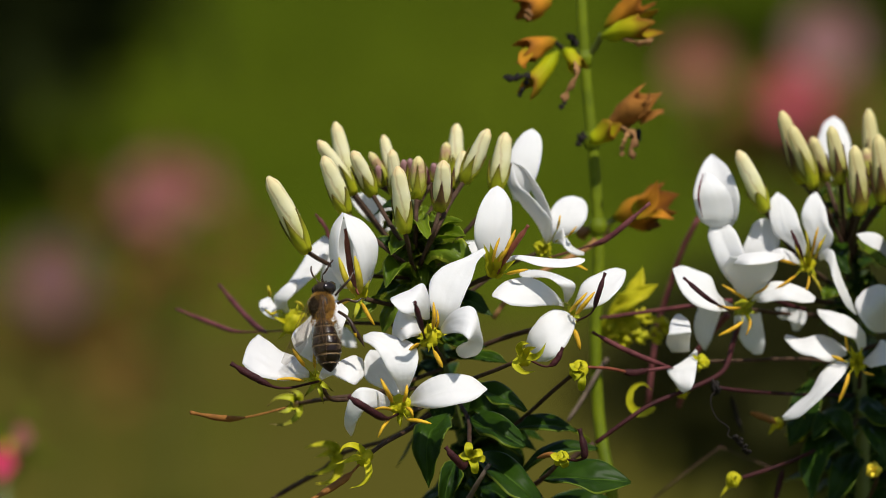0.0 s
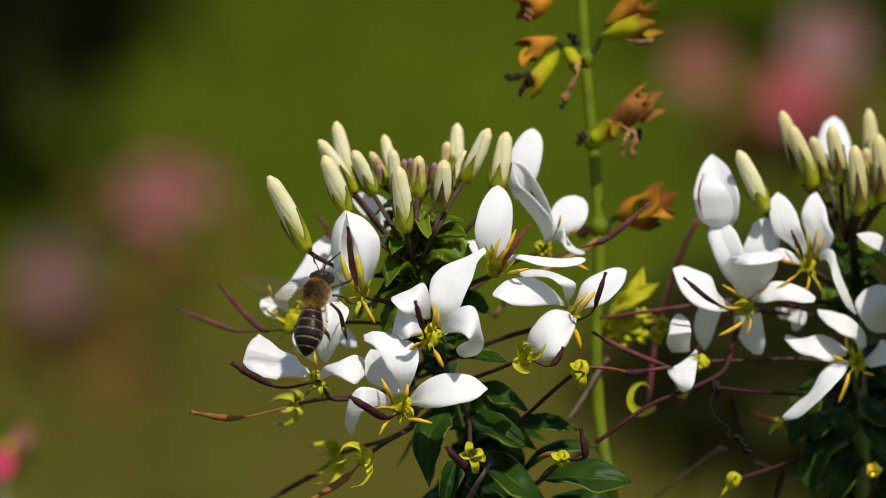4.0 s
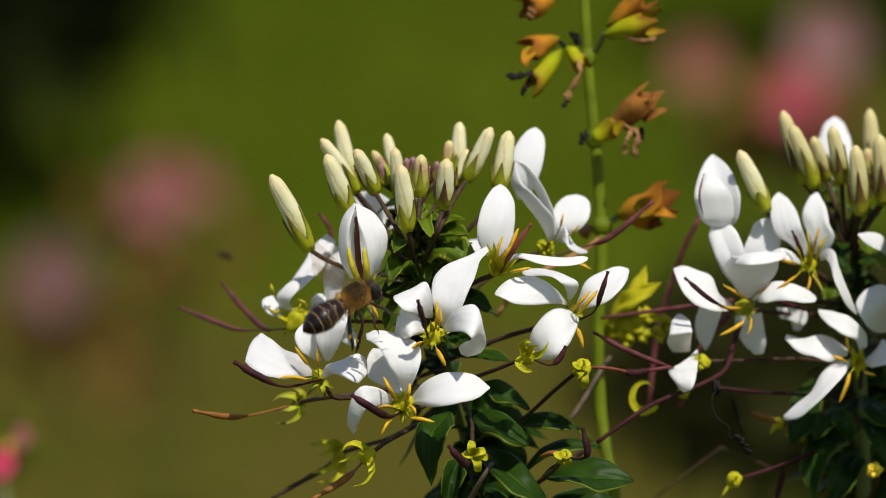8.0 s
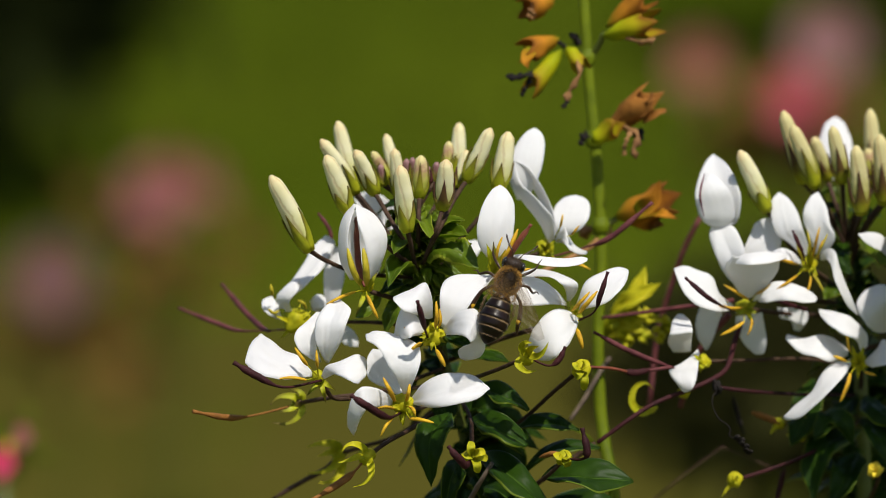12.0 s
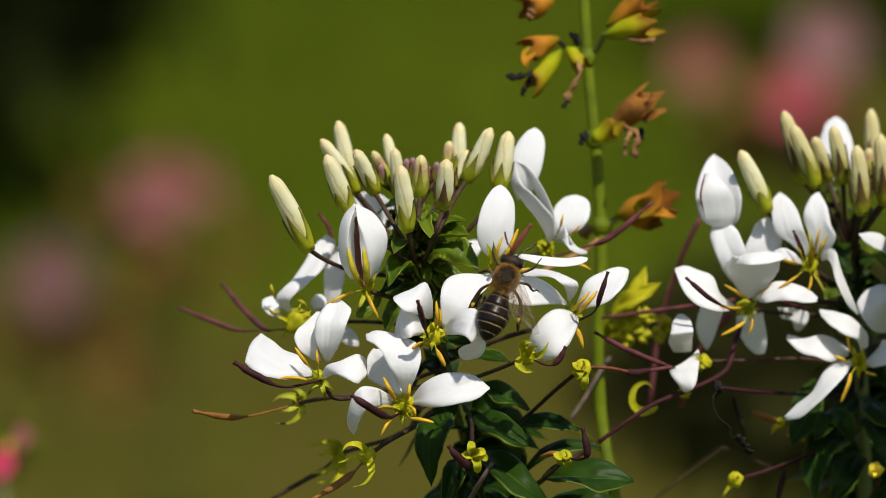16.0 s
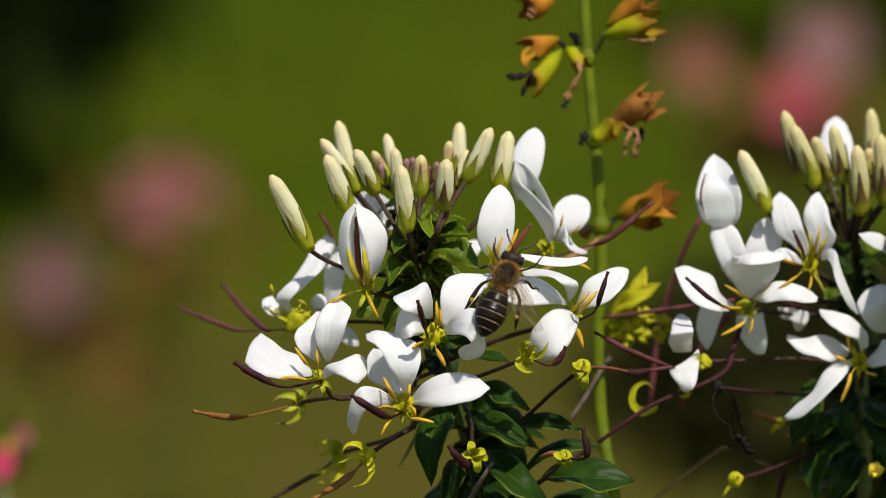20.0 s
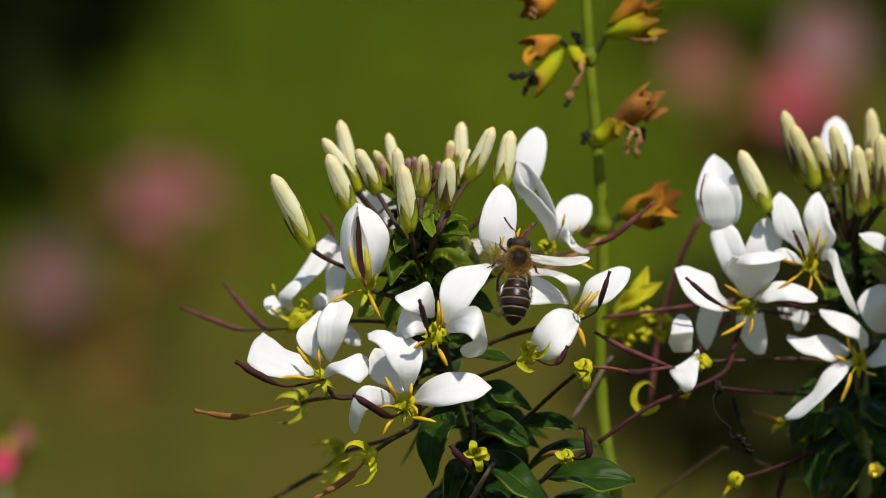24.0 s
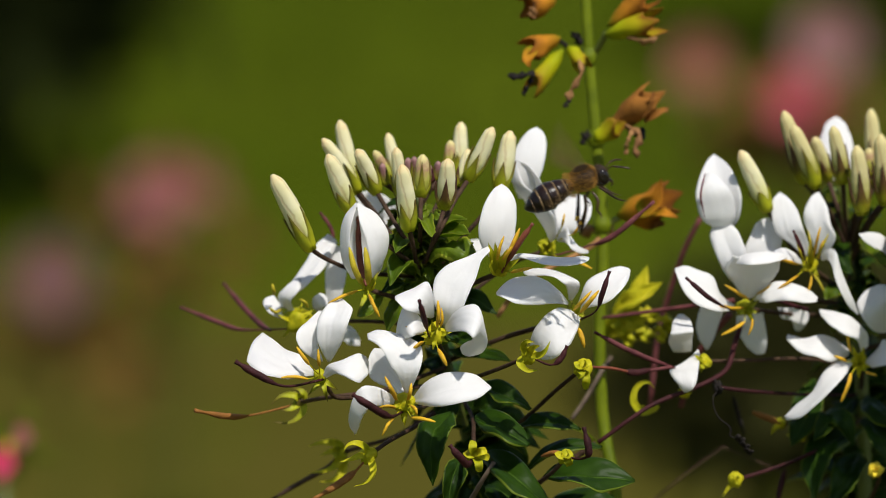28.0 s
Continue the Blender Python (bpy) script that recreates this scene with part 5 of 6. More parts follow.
shut = heart(twin, (1282, 402, 14), 26, label="large half open white bud")
lobe(shut, [(1274, 406, 14), (1242, 388, 13), (1232, 350, 13), (1237, 315, 14), (1249, 288, 16), (1263, 273, 18)], [(1290, 406, 14), (1308, 388, 12), (1313, 352, 11), (1304, 320, 12), (1288, 292, 15), (1265, 273, 18)], -0.30, 0.03)
lobe(shut, [(1272, 406, 12), (1246, 394, 9), (1239, 362, 8), (1242, 330, 8), (1251, 307, 10)], [(1286, 406, 12), (1300, 392, 10), (1302, 362, 9), (1290, 334, 8), (1271, 312, 9), (1253, 305, 10)], 0.25, 0.03)
pod(shut, [(1247, 385, 8), (1240, 345, 7), (1248, 308, 8.5)], 5, ROSY, 0.1)
rod(shut, [(1285, 404, 16), (1300, 450, 22), (1400, 520, 26), (1510, 540, 27)], 10, 10, STALK)

near = heart(twin, (1318, 545, 12), 30, label="open white flower with purple pod on its petal")
lobe(near, [(1311, 516, 12), (1286, 490, 10), (1268, 455, 9), (1256, 418, 10), (1262, 394, 11)], [(1326, 516, 12), (1324, 480, 9), (1320, 445, 8), (1306, 410, 9), (1292, 392, 11)], 0.08, 0.05, 0.08)
petal(near, [(1330, 495, 14), (1350, 440, 14), (1360, 385, 15)], 62, (0.1, 0.2, 1), "round", 0.4, 0, 0.08)
lobe(near, [(1318, 528, 11), (1298, 504, 9), (1284, 478, 7), (1298, 456, 5)], [(1332, 528, 11), (1354, 512, 9), (1376, 486, 7), (1382, 458, 6)], 0.10, 0.05, 0.0, 0.0)
lobe(near, [(1286, 464, 9), (1318, 448, 6), (1350, 445, 6), (1378, 446, 7), (1394, 452, 8)], [(1290, 468, 8), (1320, 467, 3), (1350, 466, 3), (1378, 462, 5), (1393, 456, 7)], 0.10, 0.05)
lobe(near, [(1301, 540, 11), (1275, 520, 8), (1262, 490, 8), (1240, 477, 8), (1214, 470, 8), (1195, 474, 8)], [(1301, 549, 10), (1275, 551, 5), (1245, 543, 4), (1220, 526, 4), (1204, 504, 5), (1196, 482, 7)], -0.06, 0.05)
lobe(near, [(1333, 524, 11), (1350, 507, 9), (1372, 497, 8), (1400, 499, 8), (1428, 508, 8), (1446, 524, 8)], [(1334, 533, 11), (1352, 535, 7), (1375, 532, 6), (1398, 530, 5), (1424, 536, 6), (1445, 534, 7)], 0.10, 0.06)
lobe(near, [(1240, 543, 15), (1232, 574, 16), (1236, 600, 17), (1249, 619, 18)], [(1282, 546, 15), (1272, 575, 16), (1262, 604, 17), (1253, 619, 18)], 0.08, 0.05)
lobe(near, [(1304, 552, 14), (1304, 580, 15), (1317, 608, 16), (1336, 627, 17)], [(1350, 552, 14), (1355, 580, 15), (1358, 604, 16), (1354, 626, 17)], 0.06, 0.05)
lobe(near, [(1376, 545, 18), (1382, 562, 18), (1400, 568, 18), (1406, 584, 19)], [(1428, 545, 18), (1432, 562, 18), (1426, 576, 18), (1417, 586, 19)], 0.06, 0.06)
pod(near, [(1300, 552, 7), (1262, 532, 1), (1240, 515, 0), (1214, 492, 1)], 12, POD, 0.2)
anther(near, [(1315, 545, 8), (1295, 546, 6), (1270, 540, 6)], 9)
anther(near, [(1325, 530, 8), (1305, 518, 6), (1282, 504, 6)], 7)
anther(near, [(1318, 570, 8), (1300, 582, 7), (1276, 594, 7)], 9, (1318, 552, 10))
anther(near, [(1332, 565, 8), (1330, 580, 7), (1324, 594, 7)], 7, (1322, 552, 10))
anther(near, [(1340, 520, 9), (1355, 512, 8), (1366, 502, 8)], 6, (1325, 540, 10))
sepals(near, (1322, 548, 11), [(1345, 555, 10), (1335, 575, 11), (1300, 560, 10), (1345, 530, 9)], 14)
rod(near, [(1330, 548, 13), (1400, 556, 18), (1460, 558, 24), (1516, 562, 27)], 9, 9, STALK)
rod(near, [(1375, 530, 12), (1400, 540, 13), (1430, 548, 15)], 11, 9, POD)

rise = heart(twin, (1432, 468, 14), 28, label="open white flower with yellow stamens")
lobe(rise, [(1424, 456, 13), (1398, 432, 12), (1374, 415, 12), (1366, 385, 12), (1367, 355, 13), (1378, 341, 14)], [(1433, 450, 13), (1430, 430, 12), (1421, 404, 11), (1412, 374, 12), (1396, 350, 13), (1382, 341, 14)], 0.06, 0.05)
lobe(rise, [(1443, 450, 13), (1434, 420, 12), (1422, 392, 12), (1424, 369, 12), (1435, 347, 13), (1447, 340, 14)], [(1454, 448, 13), (1470, 441, 12), (1479, 420, 11), (1471, 398, 11), (1464, 364, 12), (1450, 340, 14)], 0.06, 0.06, 0.04)
lobe(rise, [(1452, 450, 13), (1466, 440, 10), (1479, 446, 8), (1488, 472, 8), (1498, 500, 8), (1510, 530, 8), (1520, 556, 9)], [(1454, 462, 13), (1464, 460, 9), (1471, 470, 8), (1479, 494, 7), (1490, 520, 7), (1502, 543, 8), (1518, 558, 9)], 0.10, 0.04)
lobe(rise, [(1418, 460, 13), (1406, 446, 11), (1390, 438, 10), (1376, 440, 10), (1364, 448, 10)], [(1420, 470, 12), (1404, 464, 8), (1390, 460, 7), (1378, 458, 8), (1366, 454, 9)], 0.08, 0.06)
pod(rise, [(1428, 468, 10), (1418, 440, 7), (1404, 408, 7)], 10, POD, 0.2)
anther(rise, [(1440, 455, 9), (1446, 425, 7), (1452, 402, 7)], 7)
anther(rise, [(1448, 458, 9), (1452, 440, 7), (1458, 425, 7)], 7)
anther(rise, [(1436, 456, 9), (1434, 430, 7), (1430, 408, 7)], 6, None, OCHRE)
anther(rise, [(1444, 458, 8), (1456, 436, 6), (1466, 414, 6)], 6, None, OCHRE)
anther(rise, [(1424, 462, 9), (1416, 446, 7), (1410, 428, 7)], 6, None, OCHRE)
anther(rise, [(1440, 486, 9), (1450, 500, 8), (1458, 516, 8)], 7, (1434, 474, 11), OCHRE)
anther(rise, [(1412, 468, 9), (1390, 462, 7), (1365, 455, 7)], 8, (1428, 468, 11))
anther(rise, [(1412, 488, 9), (1395, 500, 7), (1376, 512, 7)], 8, (1428, 472, 11))
anther(rise, [(1436, 490, 9), (1434, 505, 8), (1428, 520, 8)], 7, (1432, 474, 11))
sepals(rise, (1434, 470, 12), [(1432, 430, 9), (1415, 480, 10), (1450, 490, 10), (1442, 440, 9)], 14, LIME)
rod(rise, [(1438, 476, 15), (1470, 500, 20), (1512, 545, 27)], 10, 10, STALK)

fall = heart(twin, (1520, 640, 14), 30, label="open white flower with drooping petals")
lobe(fall, [(1502, 618, 13), (1482, 600, 12), (1455, 591, 11), (1422, 596, 11), (1396, 591, 11)], [(1502, 630, 13), (1475, 638, 8), (1442, 630, 7), (1414, 620, 8), (1392, 600, 10)], 0.06, 0.06)
lobe(fall, [(1538, 612, 13), (1536, 588, 11), (1510, 562, 9), (1480, 550, 9), (1450, 546, 10)], [(1524, 622, 12), (1516, 600, 7), (1492, 588, 6), (1468, 574, 7), (1453, 560, 9)], 0.08, 0.06)
lobe(fall, [(1506, 636, 12), (1476, 640, 10), (1454, 658, 9), (1438, 692, 8), (1408, 717, 8), (1388, 737, 8)], [(1508, 646, 12), (1496, 664, 7), (1474, 688, 5), (1444, 714, 5), (1416, 738, 6), (1392, 744, 8)], 0.06, 0.06)
petal(fall, [(1532, 640, 13), (1565, 625, 10), (1600, 632, 12)], 52, (0.1, 0.5, 0.9), "round", 0.3, 0, 0.06)
anther(fall, [(1506, 662, 9), (1500, 685, 8), (1488, 712, 8)], 11, (1518, 646, 11))
anther(fall, [(1505, 622, 9), (1502, 608, 8), (1500, 592, 8)], 8, (1518, 636, 11))
anther(fall, [(1498, 640, 9), (1488, 635, 8), (1476, 630, 8)], 8, (1516, 640, 11))
anther(fall, [(1532, 658, 9), (1542, 662, 8), (1552, 664, 8)], 7, (1522, 646, 11))
sepals(fall, (1520, 645, 13), [(1520, 672, 12), (1508, 610, 11), (1540, 650, 12), (1530, 612, 11)], 14, LIME)
rod(fall, [(1524, 648, 16), (1526, 665, 22), (1524, 690, 28)], 10, 10, STALK)
edge = heart(twin, (1592, 590, 18), 26, label="white flower at the back of the head")
petal(edge, [(1588, 585, 16), (1562, 545, 11), (1535, 512, 12)], 80, (-0.2, 0.3, 1), "round", -0.4, 0, 0.05)
petal(edge, [(1600, 480, 16), (1565, 430, 12), (1520, 416, 12)], 40, (-0.1, 0.7, 0.7), "petal", -0.3, 0, 0.06)
rod(edge, [(1594, 596, 20), (1560, 610, 24), (1520, 620, 28)], 10, 10, STALK)

drop = heart(twin, (1244, 640, 8), 28, label="nodding white flower with folded petals")
lobe(drop, [(1192, 624, 9), (1183, 608, 6), (1186, 592, 2.5), (1190, 570, 6), (1199, 557, 10)], [(1224, 624, 9), (1225, 604, 6), (1227, 588, 2), (1223, 568, 6), (1210, 556, 10)], 0.05, 0.04)
lobe(drop, [(1236, 618, 8), (1213, 638, 6), (1191, 650, 5), (1184, 657, 5), (1194, 674, 4), (1206, 691, 4), (1213, 695, 4)], [(1239, 626, 8), (1237, 642, 5), (1235, 660, 4), (1231, 678, 3), (1225, 690, 3), (1216, 695, 4)], 0.10, 0.04)
sepals(drop, (1246, 640, 8), [(1228, 628, 6), (1258, 650, 7), (1240, 660, 7)], 15, LIME)
rod(drop, [(1250, 640, 10), (1330, 638, 14), (1430, 636, 20), (1524, 650, 28)], 8, 8, STALK)
pod(drop, [(1196, 652, 5), (1150, 636, 3), (1100, 614, 2), (1052, 588, 1)], 13, ROSY, 0.08)
rod(drop, [(1044, 650, -4), (1080, 652, -2), (1110, 658, 0)], 6, 7, MAHOGANY)
pod(drop, [(1106, 658, 0), (1126, 660, 1), (1150, 655, 2)], 17, POD, 0.02)
rod(drop, [(1148, 656, 2), (1168, 653, 3), (1188, 650, 4)], 7, 8, ROSY)
rod(twin, [(1058, 784, 4), (1110, 746, 4), (1160, 714, 5), (1240, 682, 7), (1285, 655, 9), (1300, 610, 12), (1316, 560, 16)], 9, 12, POD, "twig", 26)
heart(twin, (1212, 694, 17), 22, LIME, "node")
rod(twin, [(1055, 785, 4), (960, 850, 6), (880, 920, 10)], 12, 10, STALK, "twig", 14)
rod(twin, [(1274, 686, 8), (1320, 692, 10), (1400, 698, 18), (1525, 700, 28)], 9, 7, POD, "twig")
rod(twin, [(1066, 563, 20), (1140, 553, 18), (1230, 541, 16), (1300, 532, 16)], 7, 11, ROSY, "twig")
rod(twin, [(1240, 386, 34), (1212, 440, 36), (1190, 500, 38), (1165, 590, 40), (1150, 720, 40)], 12, 11, ROSY, "twig")
rod(twin, [(1292, 556, 22), (1262, 590, 24), (1232, 634, 26), (1205, 720, 30)], 15, 12, ROSY, "twig")
wisp(twin, [(1264, 676, 8), (1274, 686, 6), (1266, 696, 7)], 16, SOOT, "withered_sepal")
wisp(twin, [(1276, 680, 8), (1268, 688, 6), (1276, 694, 7)], 14, SOOT, "withered_sepal")
rod(twin, [(1270, 692, 6), (1262, 704, 4), (1264, 724, 4), (1274, 742, 4), (1288, 752, 4), (1294, 762, 4), (1291, 770, 4), (1300, 776, 4), (1310, 782, 4)], 2.6, 3, SOOT, "tendril", 40)
for k in range(6):
    wisp(twin, [(1302 + k * 4, 778 + k * 4, 4), (1306 + k * 4 + (k % 2) * 5, 774 + k * 5, 3), (1308 + k * 3, 784 + k * 4, 4)], 8, SOOT, "withered_sepal")
pod(twin, [(1298, 702, 30), (1306, 730, 31), (1318, 768, 31)], 12, SOOT, 0.05)
rod(twin, [(1440, 800, 18), (1390, 822, 16), (1310, 848, 14)], 8, 8, POD, "pedicel")
rod(twin, [(1440, 800, 18), (1480, 780, 22), (1527, 740, 28)], 9, 9, STALK, "pedicel")
tip = heart(twin, (1302, 849, 13), 27, LIME, "spent_flower")
sepals(tip, (1302, 849, 13), [(1292, 842, 11), (1310, 840, 11), (1308, 860, 11)], 12, LIME)
petal(tip, [(1298, 855, 13), (1288, 866, 13), (1278, 880, 13)], 8, (0, 0.3, 1), "lance", 0.5, 0, 0.1, LIME, "sepal")
rod(twin, [(1140, 900, 34), (1210, 842, 34), (1284, 788, 34)], 5, 4, STALK, "twig")
rod(twin, [(1276, 790, 34), (1330, 812, 34), (1385, 836, 34)], 3, 3, STALK, "twig")
pod(twin, [(1390, 830, 26), (1384, 855, 26), (1376, 890, 26)], 14, POD, 0.05)
for px, py in ((1380, 750), (1408, 762), (1425, 742), (1442, 740), (1418, 772)):
    h = heart(twin, (px, py, 22), 20, LIME, "spent_flower")
    petal(h, [(px, py, 22), (px - 8, py + 8, 20), (px - 16, py + 20 - (px % 3) * 12, 20)], 12, (0, 0.3, 1), "lance", 0.6, 20, 0.1, LIME, "sepal")
    rod(h, [(px, py, 22), ((px + 1526) / 2, py - 6, 25), (1526, py - 30, 28)], 7, 7, STALK)
pod(twin, [(1380, 750, 21), (1360, 740, 20), (1332, 730, 20)], 16, RUSTY, 0.1)
h = heart(twin, (1550, 832, 12), 28, GOLD, "spent_flower")
sepals(h, (1550, 832, 12), [(1538, 826, 10), (1560, 824, 10), (1546, 848, 10)], 12, GOLD)
rod(h, [(1550, 832, 12), (1555, 850, 16), (1532, 900, 28)], 9, 9, STALK)
# leaves of the second plant
leaf(twin, [(1440, 670, 26), (1425, 740, 20), (1400, 790, 18)], 60, (-0.3, 0.4, 0.9))
leaf(twin, [(1520, 700, 26), (1475, 740, 18), (1440, 780, 16)], 56, (-0.3, 0.5, 0.8))
leaf(twin, [(1524, 760, 26), (1450, 800, 18), (1440, 890, 16)], 66, (-0.4, 0.4, 0.8))
leaf(twin, [(1530, 740, 24), (1555, 770, 14), (1575, 820, 12)], 60, (0.2, 0.5, 0.8))
leaf(twin, [(1535, 700, 24), (1560, 730, 16), (1590, 750, 14)], 60, (0.2, 0.5, 0.8))
leaf(twin, [(1520, 800, 26), (1500, 840, 18), (1470, 900, 16)], 60, (-0.2, 0.4, 0.9))
leaf(twin, [(1445, 750, 22), (1490, 740, 16), (1512, 790, 16)], 40, (-0.1, 0.5, 0.9))
leaf(twin, [(1525, 420, 24), (1560, 440, 16), (1590, 470, 14)], 50, (0.1, 0.6, 0.8), YOUNG)
leaf(twin, [(1500, 430, 24), (1488, 455, 18), (1510, 490, 17)], 38, (-0.1, 0.6, 0.8))
leaf(twin, [(1510, 500, 26), (1480, 510, 19), (1460, 530, 18)], 40, (-0.1, 0.6, 0.8), YOUNG)
rng = random.Random(8)
for k in range(60):
    y = 360 + rng.random() * 250
    a = rng.uniform(0, 6.283)
    reach = rng.uniform(32, 80)
    x = 1492 + (y - 330) * 0.09
    ex, ed = x + math.cos(a) * reach, 27 + math.sin(a) * reach * 0.07 + 3
    leaf(twin, [(x, y, 26), ((x + ex) / 2, y - rng.uniform(8, 26), (ed + 26) / 2), (ex, y + rng.uniform(-20, 20), ed)], rng.uniform(22, 38), (math.cos(a) * 0.3, 0.9, 0.4), YOUNG if rng.random() < 0.35 else LEAF)
for k in range(110):
    y = 600 + rng.random() ** 0.8 * 680
    a = rng.uniform(0, 6.283)
    reach = rng.uniform(60, 150)
    ex, ed = 1526 + math.cos(a) * reach, 32 + math.sin(a) * reach * 0.07 + 5
    leaf(twin, [(1526, y, 29), ((1526 + ex) / 2, y - rng.uniform(5, 30), (ed + 29) / 2), (ex, y + rng.uniform(0, 80), ed)], rng.uniform(40, 66), (math.cos(a) * 0.3, 0.9, 0.4), LEAF)

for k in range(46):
    # unseen leaves added past the head to shade the lower foliage
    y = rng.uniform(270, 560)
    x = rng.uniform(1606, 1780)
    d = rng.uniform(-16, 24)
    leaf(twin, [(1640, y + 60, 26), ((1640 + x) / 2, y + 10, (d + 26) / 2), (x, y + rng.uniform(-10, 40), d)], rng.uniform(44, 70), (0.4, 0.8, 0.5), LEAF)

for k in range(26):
    # more unseen leaves, added as sun blockers for the lowest leaves
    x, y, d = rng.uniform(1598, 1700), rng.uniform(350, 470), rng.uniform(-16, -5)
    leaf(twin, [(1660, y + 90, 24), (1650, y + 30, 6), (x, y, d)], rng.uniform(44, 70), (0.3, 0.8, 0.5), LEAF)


# ---- honey bee ----
MM = 0.001
RINGS = [(0.0, (0.27, 0.125, 0.018)), (0.10, (0.05, 0.022, 0.008))]
for k in range(1, 6):
    RINGS += [(k / 6 - 0.012, (0.012, 0.006, 0.004)), (k / 6 + 0.003, (0.24, 0.165, 0.085) if k < 5 else (0.05, 0.033, 0.018)), (k / 6 + 0.018, (0.12, 0.075, 0.035) if k < 5 else (0.02, 0.012, 0.008)), (k / 6 + 0.032, (0.016, 0.007, 0.004) if k < 4 else (0.007, 0.005, 0.004))]
CHITIN = graded("bee_abdomen", RINGS, 0.30, 3000, 0.05, relief=0.25, gleam=0.32)
BAND = living("bee_hair_band", (0.08, 0.048, 0.018), (0.26, 0.17, 0.075), 3000, 0.8, 0.4, fine=9000)
FUZZ = living("bee_fuzz", (0.06, 0.030, 0.006), (0.55, 0.30, 0.055), 1500, 0.75, 0.0, 0.2, fine=6000)
DUN = living("bee_dull_fuzz", (0.02, 0.012, 0.006), (0.085, 0.05, 0.018), 1500, 0.8, 0.0, 0.1, fine=6000)
HULL = living("bee_thorax", (0.010, 0.006, 0.004), (0.032, 0.017, 0.007), 1500, 0.6, 0.5, fine=6000)
SHINE = living("bee_leg", (0.008, 0.004, 0.002), (0.050, 0.022, 0.007), 900, 0.28, 0.3, fine=5000)
EYES = living("bee_eye", (0.006, 0.005, 0.005), (0.018, 0.013, 0.011), 900, 0.2, 0.2, fine=9000)


def wing_material():
    m, nd, ln, bs = nodes_of("bee_wing")
    n = noise_tex(nd, ln, 900)
    r = ramp(nd, [(0.35, (0.09, 0.055, 0.022)), (0.7, (0.17, 0.11, 0.05))])
    ln.new(n.outputs["Fac"], r.inputs[0])
    ln.new(r.outputs[0], bs.inputs["Base Color"])
    bs.inputs["Roughness"].default_value = 0.32
    bs.inputs["Specular IOR Level"].default_value = 0.25
    clear = nd.new("ShaderNodeBsdfTransparent")
    clear.inputs[0].default_value = (0.985, 0.975, 0.955, 1)
    sh = nd.new("ShaderNodeMixShader")
    sh.inputs[0].default_value = 0.12
    ln.new(clear.outputs[0], sh.inputs[1])
    ln.new(bs.outputs[0], sh.inputs[2])
    ln.new(sh.outputs[0], nd["Material Output"].inputs[0])
    return m


WING = wing_material()
VEIN = living("bee_wing_vein", (0.05, 0.025, 0.012), (0.12, 0.06, 0.03), 900, 0.5, 0.0)


def mm(*p):
    return Vector(p) * MM


def egg(centre, size, rings=14, sides=18, rough=0.0):
    c = mm(*centre)
    verts, faces, uvs = [], [], []
    for k in range(rings + 1):
        a = math.pi * (0.02 + 0.96 * k / rings)
        for j in range(sides):
            b = 6.283185 * j / sides
            d = Vector((math.sin(a) * math.cos(b), math.cos(a), math.sin(a) * math.sin(b)))
            d *= 1 + rough * noise.noise(d * 4)
            verts.append(c + Vector((d.x * size[0], d.y * size[1], d.z * size[2])) * MM)
            uvs.append((j / sides, k / rings))
    for k in range(rings):
        for j in range(sides):
            e = (j + 1) % sides
            faces.append((k * sides + j, k * sides + e, (k + 1) * sides + e, (k + 1) * sides + j))
    faces.append(tuple(range(sides))[::-1])
    faces.append(tuple(rings * sides + j for j in range(sides)))
    return verts, faces, uvs


def hairs(parent, name, centre, size, count, length, mat, seed, spread=None, lean=(0, -0.4, 0)):
    """A coat of fine hairs over an egg-shaped body."""
    rng = random.Random(seed)
    verts, faces = [], []
    c = mm(*centre)
    while len(faces) < count:
        d = Vector((rng.gauss(0, 1), rng.gauss(0, 1), rng.gauss(0, 1))).normalized()
        if spread and not spread(d):
            continue
        p = c + Vector((d.x * size[0], d.y * size[1], d.z * size[2])) * MM
        out = (Vector((d.x / size[0], d.y / size[1], d.z / size[2])).normalized() + Vector(lean) * 0.7 + Vector((rng.gauss(0, 0.3), rng.gauss(0, 0.3), rng.gauss(0, 0.3)))).normalized()
        s = out.orthogonal().normalized()
        s = Matrix.Rotation(rng.uniform(0, 3.14), 3, out) @ s
        ln = length * rng.uniform(0.6, 1.25) * MM
        k = len(verts)
        w = 0.022 * MM
        verts += [p - s * w, p + s * w, p + out * ln]
        faces.append((k, k + 1, k + 2))
    return link(name, verts, faces, mat, parent, c, "", smooth=False)


bee = base("honey_bee", (0, 0, 0))
tagged(bee, "dark striped honey bee with golden brown fuzzy thorax", "bee")
# thorax and its coat
thorax = link("thorax", *egg((0, 2.4, 0.1), (1.58, 1.90, 1.58), rough=0.06)[:2], HULL, bee, mm(0, 2.4, 0.1))
hairs(thorax, "fuzz", (0, 2.4, 0.1), (1.56, 1.87, 1.56), 5200, 0.44, FUZZ, 2, lambda d: d.y > -0.95 and (d.z < 0 or d.x * d.x + d.y * d.y > 0.30))
# abdomen: overlapping rings, each with a pale hair band at its front edge
abdomen = None
edges = (0.9, -0.35, -1.7, -3.0, -4.2, -5.3, -6.4)


def girth(y):
    t = (0.9 - y) / 7.3
    return 2.15 * (math.sin(min(1.0, t * 1.25 + 0.14) * math.pi * 0.5) ** 0.7 if t < 0.5 else max(0.02, (1 - ((t - 0.5) / 0.5) ** 1.9)) ** 0.70)


def sag(y):
    return -0.02 * (0.9 - y) ** 2 * 0.5


